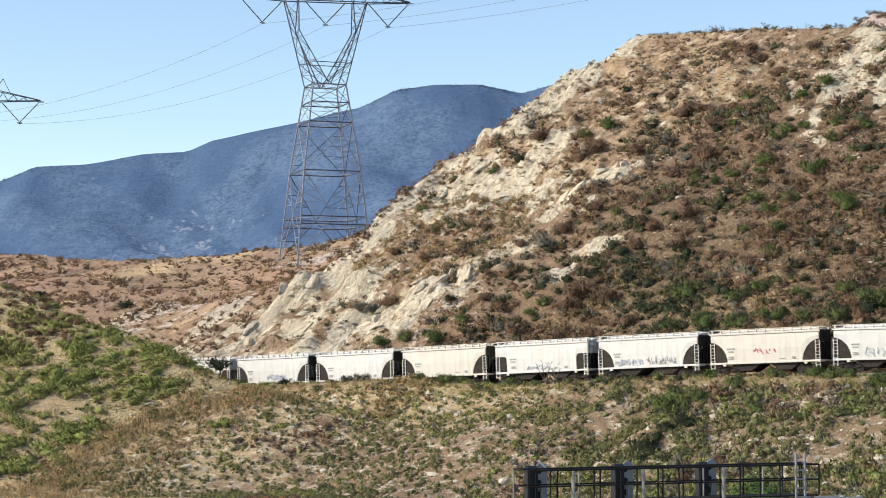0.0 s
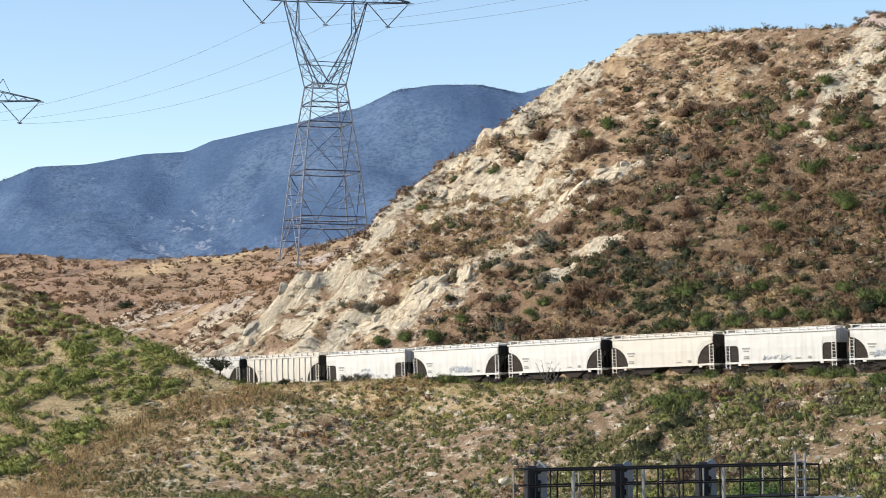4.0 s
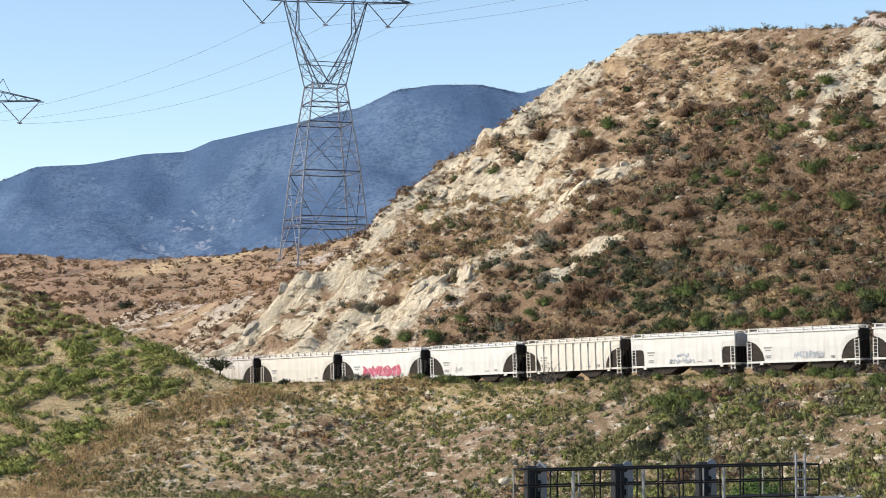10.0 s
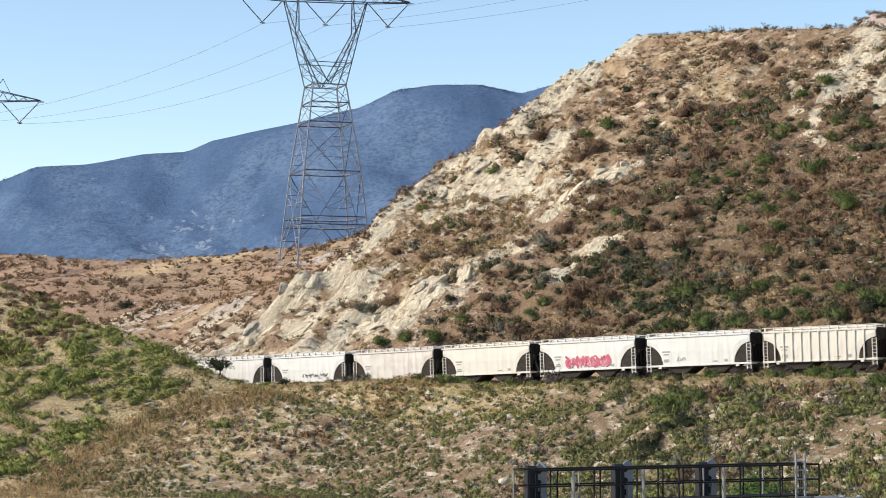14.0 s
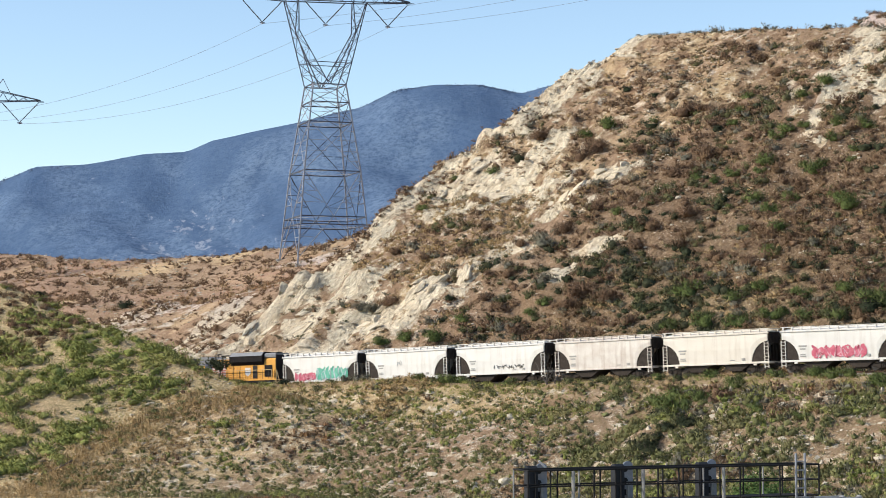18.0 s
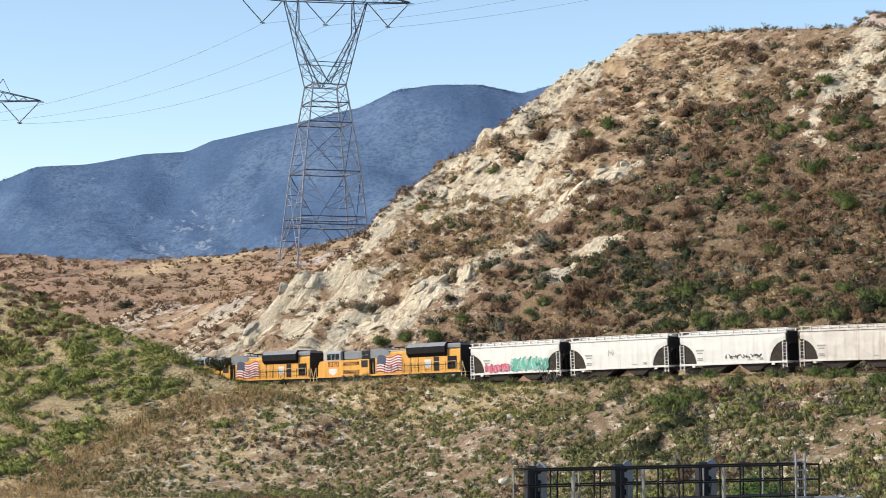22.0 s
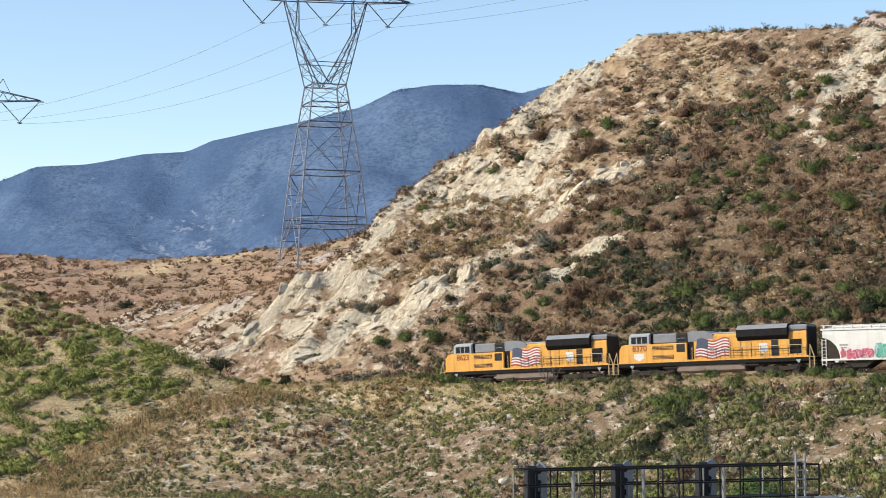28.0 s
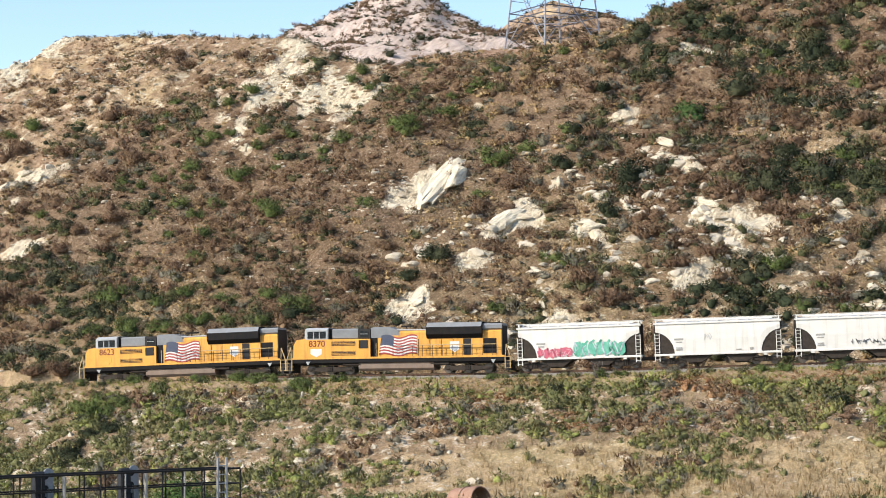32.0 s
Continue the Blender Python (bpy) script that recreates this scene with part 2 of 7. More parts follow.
def land(x, y):
    """Height of the ground and what covers it: bare rock, green, dry grass, red earth."""
    x, y = np.asarray(x, float), np.asarray(y, float)
    s, n = track_coords(x, y)
    bed = rail_height(s) - 0.62
    lumps = fbm(x, y, 9, 0, 3)
    grit = fbm(x, y, 2.2, 3, 3)
    # embankment towards the viewer, and the valley floor
    floor = -11.9 + 2.2 * ramp(s, 15, 95) + 0.9 * fbm(x, y, 30, 2, 3)
    drop = np.maximum(-n - 5.0, 0)
    slope = bed - 0.44 * drop + np.minimum(drop, 3) / 3 * (lumps * 1.1 + grit * 0.35)
    gully = np.exp(-((s - 25 - 0.35 * n) / 3.2) ** 2) * ramp(-n, 6, 11) * 1.6
    slope = slope + (0.55 - 0.45 * ramp(s, 30, 45) + 1.2 * ramp(-s, -4, 14)) * ramp(-n, 3.2, 5.6) * ramp(n, -11.5, -7)
    front = top(slope - gully, floor, 2.5)
    # green knoll through which the line is cut
    knoll = np.interp(s, (-140, -90, -72, -61, -52, -38, -28, -19, -8, 4), (22, 16, 11.4, 7.6, 5.0, 0.9, -1.4, -3.5, -7, -13))
    knoll = knoll - 0.40 * np.maximum(-13 - n, 0) - 1.25 * np.maximum(n + 10.5, 0) + lumps * 0.9 + grit * 0.3
    front = top(front, knoll, 2.4)
    # the hill behind the line
    edge = np.interp(n, (5, 13, 16, 25, 28, 32, 40, 47, 53.4, 54.8, 57, 63, 69, 73, 90), (-67, -64, -61, -59, -56, -52.3, -52.4, -53.3, -53.6, -44.6, -42.9, -42.7, -39.6, -37.8, -30))
    crest = np.interp(s, (-45, -37, -26, -15, 7, 12, 24, 37, 47, 62, 73, 92, 108, 150), (78.2, 77.6, 75.9, 74.2, 70.2, 69.2, 62.0, 59.8, 59.8, 63.5, 70, 79, 86, 95))
    up = np.minimum(n, crest)
    rock = patches(s, n, ROCK_WEST + ROCK_EAST + ROCK_LOW)
    lean = np.where(s < 0, radians(74), radians(58))
    across, down = -s * np.sin(lean) + n * np.cos(lean), s * np.cos(lean) + n * np.sin(lean)
    flank = ramp(edge + 5.5 - s, 0, 4) * ramp(n, 9, 14) * np.where(n > 54, 1.0, 0.8)
    rock = np.maximum(rock, flank)
    bed_noise = fbm(across, down * 0.25, 3.6, 4, 3)
    steps = np.round(bed_noise * 6) / 6
    crack = np.exp(-(fbm(across + 40, down * 0.3, 2.4, 1, 2) / 0.045) ** 2)
    jut = np.maximum(rock - 0.45, 0) * (2.1 * steps + 0.9 * bed_noise - 1.2 * crack + 0.1)
    rise = np.clip((n - 6) / 6, 0, 1) * np.clip((crest - n) / 8, 0.1, 1)
    hill = bed + 0.75 * np.maximum(up - 5.4, 0) - 0.3 * np.maximum(n - crest, 0)
    hill = hill - 1.15 * np.maximum(edge - s, 0) + 0.0 * s
    hill = hill + rise * (lumps * 2.4 + grit * (0.9 + 0.8 * ramp(n, 40, 55)) + np.clip((crest - n) / 8, 0.1, 1) * jut * np.where(s < -20, 1.7, 1.2))
    # the ridge beyond the valley, under the pylons
    rc = np.interp(x, (-220, -94, -80, -60, -41, -32, -23, -15, 40), (470, 420, 411, 396, 380, 373, 369, 366, 372))
    rz = np.interp(x, (-220, -94, -80, -60, -41, -32, -23, -15, 40), (31, 25.8, 23.9, 23.2, 22.9, 24.0, 25.3, 27.4, 36))
    away = rc - y
    ridge = rz - 0.24 * np.clip(away, 0, 22) - 0.155 * np.maximum(away - 22, 0) - 0.25 * np.maximum(-away, 0)
    ridge = ridge + 2.2 * fbm(x, y, 22, 1, 4)
    ridge = np.maximum(ridge - 0.16 * np.maximum(45 - n, 0), -14)
    # the saddle, and the pale hills beyond it
    saddle = 62.4 - 0.19 * np.hypot(x - 124, y - 348) - 0.45 * np.maximum(100 - x - 0.28 * (348 - y), 0) + 1.2 * fbm(x, y, 16, 2, 3)
    pale = 90 - 0.5 * np.hypot(x - 121.5, (y - 436) * 0.8) + 5 * fbm(x, y, 24, 5, 4) + 3.0 * fbm(x, y, 9, 1, 3)
    hump = 93 - 0.42 * np.hypot(x - 166, (y - 460) * 0.8) + 5 * fbm(x, y, 24, 3, 4)
    back = top(np.maximum(pale, hump), saddle, 1.5) - 1.3 * np.maximum(crest + 1 - n, 0)
    behind = top(top(hill, ridge, 0.8), back, 1.0)
    near = np.hypot(x * 0.6, y)
    own = -1.7 - 10.6 * ramp(near, 5, 46)
    z = np.where(n > 0, np.where(n < 5.4, bed, np.maximum(behind, bed)), np.where(n > -3.2, bed, front))
    z = np.where((n <= 0) & (near < 60), own, z)
    far = np.hypot(x, y - 220)
    z = z * (1 - ramp(far, 500, 900)) - 12 * ramp(far, 500, 900)
    # covers
    onhill = n > 5
    isridge = onhill & (ridge > hill) & (ridge > back)
    isback = onhill & (back > hill + 0.2) & (back > ridge)
    rock = np.where(onhill & ~isridge & ~isback, rock, 0)
    rock = np.where(isback & (pale > hump) & (pale > saddle), 0.74, rock)
    streaks = patches(x, y, [(-48, 312, 13, 9, 40), (-36, 290, 14, 5, 70), (-16, 344, 12, 4, 10), (-31, 282, 8, 3, 60)])
    rock = np.where(isridge, np.maximum(rock, streaks * 0.75), rock)
    rock = np.where(onhill & (s < -22) & (n < 62) & ~isridge & ~isback, np.maximum(rock, 0.41), rock)
    rock = np.where(onhill & (s > -30) & ~isridge & ~isback, np.maximum(rock, 0.29 + 0.05 * ramp(s, 20, 70) + 0.12 * ramp(s, 48, 58) * ramp(n, 6, 8) * ramp(-n, -21, -15) - 0.08 * ramp(-n, -30, -12) * ramp(s, -10, 5) * ramp(-s, -50, -35) + 0.10 * ramp(n, 46, 56) * ramp(-s, -45, -25)), rock)
    rock = np.where(~onhill & (n < -7), 0.40 - 0.07 * ramp(s, 45, 75), rock)
    green = np.where(onhill, 0.55 * ramp(s, -25, 10) * ramp(-n, -45, -12), 0.35 + 0.5 * fbm(x, y, 14, 2))
    green = np.where((n < -4) & (s < -30) & (knoll > slope), 0.8, green)
    green = np.where((n < -3) & (n > -7), 0.6, green)
    dry = np.where(onhill, 0.27 + fbm(x, y, 18, 1), 0.3 + 0.8 * fbm(x, y, 16, 4))
    dry = np.where((n < -6.5) & (n > -13), np.maximum(dry, 0.95 * ramp(-s, -25, 5)), dry)
    dry = np.where(n < -6.5, np.maximum(dry, 0.95 * ramp(-s, 4, 24)), dry)
    dry = np.where(~onhill & (n < -7), np.maximum(dry, ramp(s, 30, 75) * ramp(-n, 14, 22)), dry)
    red = np.clip(np.where(isback & (saddle > pale) & (saddle > hump), 0.9, 0.9 * fbm(x, y, 12, 5)), 0, 1)
    red = np.where(isridge, np.clip(0.55 + 1.3 * fbm(x, y, 26, 4, 3), 0, 1), np.where(isback & (pale > saddle) & (pale > hump), 1.0, np.where(onhill & (rock > 0.5), 0, red)))
    litter = np.where(onhill & ~isridge & ~isback, 0.65 * ramp(s, -22, -4) * ramp(-s, -60, -35) * ramp(-n, -62, -40) + 0.42 * ramp(s, 28, 55) + 0.2 * ramp(n, 8, 20) * ramp(s, -25, 0), 0)
    rock = np.where(~onhill & (knoll > slope) & (s < -28), 0.12, rock) - 0.12 * litter
    return z, np.clip(rock, 0, 1), np.clip(green, 0, 1), np.clip(dry, 0, 1), red, litter


def height(x, y):
    return float(land(np.array([x]), np.array([y]))[0][0])


def mesh_from(name, verts, faces, material=None, smooth=False):
    """A mesh from arrays; all faces have the same number of corners."""
    me = bpy.data.meshes.new(name)
    verts, faces = np.asarray(verts, np.float32), np.asarray(faces, np.int32)
    k = faces.shape[1]
    me.vertices.add(len(verts)), me.loops.add(faces.size), me.polygons.add(len(faces))
    me.vertices.foreach_set("co", verts.ravel())
    me.loops.foreach_set("vertex_index", faces.ravel())
    me.polygons.foreach_set("loop_start", np.arange(0, faces.size, k, dtype=np.int32))
    me.polygons.foreach_set("use_smooth", np.full(len(faces), smooth))
    me.update(calc_edges=True)
    if material:
        me.materials.append(material)
    return me


def grid_faces(nu, nv):
    i = (np.arange(nu - 1)[:, None] * nv + np.arange(nv - 1)[None]).ravel()
    return np.stack((i, i + nv, i + nv + 1, i + 1), 1)


def stretch(*legs, reach=4700):
    """Grid lines: legs of (from, to, step), then ever wider steps out to the horizon."""
    mids = np.concatenate([np.arange(a, b, st) for a, b, st in legs] + [[legs[-1][1]]])
    out = [reach * (k / 22) ** 3 for k in range(1, 23)]
    return np.concatenate(([mids[0] - o for o in reversed(out)], mids, [mids[-1] + o for o in out]))


U = stretch((-300, -120, 1.6), (-120, -70, 0.8), (-70, -20, 0.38), (-20, 110, 0.74), (110, 135, 0.8), (135, 260, 1.9))
V = stretch((-232, -62, 3.0), (-62, -4, 0.7), (-4, 80, 0.52), (80, 100, 0.8), (100, 300, 1.7))
ca, sa = math.cos(radians(-35)), math.sin(radians(-35))
uu, vv = np.meshgrid(U, V, indexing="ij")
gx, gy = 8.3 + uu * ca - vv * sa, 214.3 + uu * sa + vv * ca
gz, g_rock, g_green, g_dry, g_red, g_litter = land(gx.ravel(), gy.ravel())
ground_mesh = mesh_from("ground", np.stack((gx.ravel(), gy.ravel(), gz), 1), grid_faces(len(U), len(V)), EARTH, True)
for title, values in (("rock", g_rock), ("green", g_green), ("dry", g_dry), ("red", g_red), ("litter", g_litter)):
    layer = ground_mesh.attributes.new(title, "FLOAT", "POINT")
    layer.data.foreach_set("value", values.astype(np.float32))
ground = tagged(new("ground", ground_mesh), "dry scrubby hillside with bare pale rock and brown earth", "ground", kind="structure")


# ---- distant mountains ----
def mountain_height(mx, my):
    az = mx / 3400
    line = np.interp(az, (-0.5, -0.3, -0.224, -0.207, -0.18, -0.153, -0.13, -0.118, -0.075, -0.041, -0.024, -0.004, 0.019, 0.04, 0.058, 0.10, 0.25, 0.7),
                     (0.09, 0.085, 0.0975, 0.1045, 0.106, 0.111, 0.1125, 0.118, 0.127, 0.1355, 0.144, 0.1465, 0.1465, 0.142, 0.147, 0.158, 0.17, 0.15)) * 3400 + 4
    d = abs(my - 3400)
    lean = mx - 0.55 * (3400 - my)
    spurs = fbm(lean, my * 0.3, 430, 1, 3)
    ravine = abs(fbm(lean + 900, my * 0.2, 330, 3, 3))
    broad = 3400 * (0.122 + 0.1 * np.clip(az, -0.4, 0.3))
    hold = np.exp(-(d / 260) ** 2)
    line = line * hold + broad * (1 - hold)
    return line - 0.36 * d + spurs * np.minimum(d * 0.20, 95) - ravine * np.minimum(d * 0.30, 110) + 4.0 * fbm(mx, my, 70, 2, 4) * np.minimum(0.5 + d / 80, 3)


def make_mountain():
    k = Nodes("haze_blue_mountain")
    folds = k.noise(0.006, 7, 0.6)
    # distance haze is mixed into these blue base colours
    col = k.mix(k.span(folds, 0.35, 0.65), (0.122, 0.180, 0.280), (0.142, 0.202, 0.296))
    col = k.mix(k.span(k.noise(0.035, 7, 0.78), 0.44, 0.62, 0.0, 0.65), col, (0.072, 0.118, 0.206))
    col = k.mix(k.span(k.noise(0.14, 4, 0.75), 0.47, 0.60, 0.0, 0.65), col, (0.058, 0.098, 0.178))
    # slanting darker patches paint the shade and haze between spurs
    fold_shade = k.noise(0.0065, 6, 0.6, k.coords((1.0, 0.5, 0.45), (0, 25, 0)), 0.4)
    col = k.mix(k.span(fold_shade, 0.44, 0.56, 0.0, 0.7), col, (0.070, 0.116, 0.205))
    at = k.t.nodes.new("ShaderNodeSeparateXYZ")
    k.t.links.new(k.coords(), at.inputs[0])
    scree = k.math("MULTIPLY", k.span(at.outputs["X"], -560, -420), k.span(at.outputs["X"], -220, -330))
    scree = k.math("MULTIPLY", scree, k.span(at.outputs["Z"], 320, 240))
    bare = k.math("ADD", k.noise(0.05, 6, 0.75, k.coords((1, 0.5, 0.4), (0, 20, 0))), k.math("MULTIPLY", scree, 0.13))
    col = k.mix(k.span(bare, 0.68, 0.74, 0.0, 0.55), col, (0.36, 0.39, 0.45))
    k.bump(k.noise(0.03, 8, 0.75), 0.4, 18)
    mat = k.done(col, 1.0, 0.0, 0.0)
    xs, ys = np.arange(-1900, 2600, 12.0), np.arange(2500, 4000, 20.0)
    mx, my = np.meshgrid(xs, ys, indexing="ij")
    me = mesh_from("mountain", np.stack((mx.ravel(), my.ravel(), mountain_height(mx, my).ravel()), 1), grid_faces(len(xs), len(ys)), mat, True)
    return tagged(new("backdrop_mountain", me), "forested mountain range far off, its haze painted in as blue", "mountain", kind="structure")


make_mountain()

# ---- small builders ----
class Shape:
    """Gathers simple solids in one mesh."""
    def __init__(self):
        self.v, self.f = [], []

    def add(self, verts, faces):
        o = len(self.v)
        self.v += [tuple(p) for p in verts]
        self.f += [tuple(i + o for i in f) for f in faces]
        return self

    def box(self, x0, x1, y0, y1, z0, z1, c=0.0):
        """A box; c cuts its long upper and lower edges and corners back a little."""
        if c:
            a = [(y0 + c, z0), (y1 - c, z0), (y1, z0 + c), (y1, z1 - c), (y1 - c, z1), (y0 + c, z1), (y0, z1 - c), (y0, z0 + c)]
            return self.prism(a, x0, x1)
        v = [(x, y, z) for x in (x0, x1) for y in (y0, y1) for z in (z0, z1)]
        return self.add(v, [(0, 1, 3, 2), (4, 6, 7, 5), (0, 4, 5, 1), (2, 3, 7, 6), (0, 2, 6, 4), (1, 5, 7, 3)])

    def prism(self, loop, a, b, axis="x"):
        """A flat outline drawn out from a to b; along x the outline is (y, z), along y it is (x, z)."""
        n = len(loop)
        put = (lambda t, p: (t, p[0], p[1])) if axis == "x" else ((lambda t, p: (p[0], t, p[1])) if axis == "y" else (lambda t, p: (p[0], p[1], t)))
        v = [put(a, p) for p in loop] + [put(b, p) for p in loop]
        f = [tuple(range(n))[::-1], tuple(range(n, 2 * n))] + [(i, (i + 1) % n, n + (i + 1) % n, n + i) for i in range(n)]
        return self.add(v, f)

    def bar(self, p, q, w, sides=4):
        """A straight bar of thickness w from p to q."""
        p, q = Vector(p), Vector(q)
        d = (q - p).normalized()
        u = d.cross(Vector((0, 0, 1)) if abs(d.z) < 0.95 else Vector((1, 0, 0))).normalized()
        w2 = d.cross(u)
        ring = [(math.cos(a) * u + math.sin(a) * w2) * w * 0.5 * (1.3 if sides == 4 else 1) for a in (math.tau * (i + 0.5) / sides for i in range(sides))]
        v = [p + r for r in ring] + [q + r for r in ring]
        f = [tuple(range(sides))[::-1], tuple(range(sides, 2 * sides))] + [(i, (i + 1) % sides, sides + (i + 1) % sides, sides + i) for i in range(sides)]
        return self.add(v, f)

    def sections(self, loops):
        """A skin over equal outlines, closed at both ends."""
        n = len(loops[0])
        v = [p for loop in loops for p in loop]
        f = [tuple(range(n))[::-1], tuple(range(len(v) - n, len(v)))]
        for k in range(len(loops) - 1):
            f += [(k * n + i, k * n + (i + 1) % n, (k + 1) * n + (i + 1) % n, (k + 1) * n + i) for i in range(n)]
        return self.add(v, f)

    def mesh(self, name, material):
        me = bpy.data.meshes.new(name)
        me.from_pydata(self.v, [], self.f)
        bm = bmesh.new()
        bm.from_mesh(me)
        bmesh.ops.recalc_face_normals(bm, faces=bm.faces)
        bm.to_mesh(me)
        bm.free()
        me.materials.append(material)
        return me


def part(name, shape, material, parent=None, label="", at=None):
    ob = new(name, shape.mesh(name, material) if isinstance(shape, Shape) else shape)
    ob.parent = parent
    if at is not None:
        ob.matrix_basis = at
    return tagged(ob, label)


def thing(name, label, category, group="", at=None):
    ob = tagged(new(name), label, category, group)
    ob.empty_display_size = 0.5
    if at is not None:
        ob.matrix_basis = at
    return ob


def lettering(name, text, size, material, parent, at):
    """Readable characters, as a thin mesh."""
    cu = bpy.data.curves.new(name, "FONT")
    cu.body, cu.size, cu.align_x, cu.align_y = text, size, "CENTER", "CENTER"
    cu.extrude, cu.offset = 0.004, 0.012
    tmp = bpy.data.objects.new(name, cu)
    me = bpy.data.meshes.new_from_object(tmp)
    bpy.data.objects.remove(tmp)
    me.materials.clear()
    me.materials.append(material)
    return part(name, me, material, parent, "", at)


# ---- the train ----
SPEED, GAP, ENGINE = 6.941, 12.987, 22.35


def train_at(t):
    """Where the coupling behind the second engine is, along the line."""
    return SPEED * (t - 23) + np.interp(t, (0, 6, 9, 13, 19, 23, 25, 28, 32), (1.2, 1.0, 0.75, 0.64, 0.80, 0.95, 0.80, 0.50, 0.10))


def car_paint(name, a, b, grime, amount):
    """Weathered paint: dust up from the sill, streaks down from the roof."""
    k = Nodes(name)
    streak = k.noise(2.4, 6, 0.65, k.coords((1, 1, 0.05)))
    cloud = k.noise(0.7, 5, 0.6)
    col = k.mix(k.span(cloud, 0.3, 0.7), a, b)
    col = k.mix(k.span(streak, 0.5, 0.75, 0.0, amount), col, grime)
    col = k.mix(k.span(k.noise(14, 3), 0.6, 0.75, 0.0, amount * 0.6), col, grime)
    k.bump(k.noise(1.6, 3), 0.15, 0.02)
    return k.done(col, 0.55, 0.0, 0.3)


WHITES = [car_paint("white_car_paint", (0.73, 0.705, 0.66), (0.65, 0.625, 0.58), (0.38, 0.31, 0.25), 0.42),
          car_paint("cream_car_paint", (0.72, 0.665, 0.58), (0.66, 0.60, 0.515), (0.40, 0.32, 0.24), 0.4),
          car_paint("stained_car_paint", (0.70, 0.66, 0.60), (0.55, 0.48, 0.42), (0.34, 0.24, 0.18), 0.75)]
# grimy running gear, and the dark tone that imitates shade on wagon ends
GRIME_AND_SHADE = plain("grime_and_shade_steel", (0.066, 0.053, 0.044), (0.032, 0.027, 0.024), 2.0, 0.9, 0.0, 0.1)
BLACK = plain("black_paint_and_shade", (0.014, 0.014, 0.016), (0.028, 0.024, 0.022), 2.0, 0.85, 0.0, 0.1)
STEEL = plain("worn_wheel_steel", (0.20, 0.17, 0.145), (0.13, 0.10, 0.085), 3.0, 0.5, 0.6)
STENCIL = plain("grey_stencil_paint", (0.30, 0.29, 0.27), (0.42, 0.40, 0.37), 3.0)
SCRAWL = [plain("grey_spray_paint", (0.40, 0.40, 0.41), (0.55, 0.54, 0.52), 2.5), plain("red_spray_paint", (0.50, 0.07, 0.13), (0.66, 0.22, 0.27), 1.6),
          plain("green_spray_paint", (0.08, 0.36, 0.25), (0.24, 0.56, 0.44), 1.4), plain("dark_spray_paint", (0.05, 0.05, 0.055), (0.10, 0.10, 0.10), 2.0),
          plain("pale_blue_spray_paint", (0.46, 0.50, 0.57), (0.58, 0.60, 0.63), 1.5), plain("pink_spray_paint", (0.74, 0.48, 0.52), (0.62, 0.30, 0.36), 1.5)]


def wheelset_mesh(r):
    sh = Shape().bar((0, -0.9, 0), (0, 0.9, 0), 0.17, 8)
    for y in (-0.76, 0.76):
        w = 0.065
        loops = []
        for yy, rr in ((y - w, r), (y - w * 0.4, r), (y + w, r)):
            loops.append([(math.cos(math.tau * i / 20) * rr, yy, math.sin(math.tau * i / 20) * rr) for i in range(20)])
        sh.sections(loops)
        sh.box(-0.1, 0.1, y - 0.12, y + 0.12, -0.1, 0.1)
        sh.box(-0.3, 0.3, y - 0.075, y + 0.075, -0.05, 0.05)
    return sh.mesh("wheelset", STEEL)


WHEEL_R = 0.46
WHEELS = []
wheelset = wheelset_mesh(WHEEL_R)


def truck(parent, x, axles, frame_mat):
    """A bogie: two side frames, a bolster and its wheelsets."""
    base = Shape().box(x - 0.25, x + 0.25, -1.1, 1.1, 0.45, 0.85, 0.08)
    bogie = part("truck", base, GRIME_AND_SHADE, parent)
    half = (axles[-1] - axles[0]) / 2
    side = [(-half - 0.35, 0.42), (-half - 0.3, 0.62), (-0.45, 0.74), (0.45, 0.74), (half + 0.3, 0.62), (half + 0.35, 0.42), (half + 0.1, 0.36), (0.5, 0.26), (-0.5, 0.26), (-half - 0.1, 0.36)]
    for y in (-1.12, 0.98):
        fr = Shape().prism([(x + a, b) for a, b in side], y, y + 0.14, "y")
        for sx in (-0.22, 0.0, 0.22):
            fr.bar((x + sx, y - 0.02, 0.34), (x + sx, y - 0.02, 0.66), 0.13, 6)
        for a in axles:
            fr.box(x + a - 0.14, x + a + 0.14, y - 0.05, y + 0.17, 0.34, 0.6, 0.04)
        part("side_frame", fr, frame_mat, bogie)
    for a in axles:
        w = part("wheelset", wheelset, STEEL, bogie, "", pose(x + a, 0, WHEEL_R))
        WHEELS.append((w, x + a))


def ladder(x, y, z0, z1, w=0.42):
    sh = Shape()
    for a in (-w / 2, w / 2):
        sh.bar((x + a, y, z0), (x + a, y, z1), 0.07)
    z = z0 + 0.15
    while z < z1 - 0.05:
        sh.bar((x - w / 2, y, z), (x + w / 2, y, z), 0.045)
        z += 0.33
    return sh


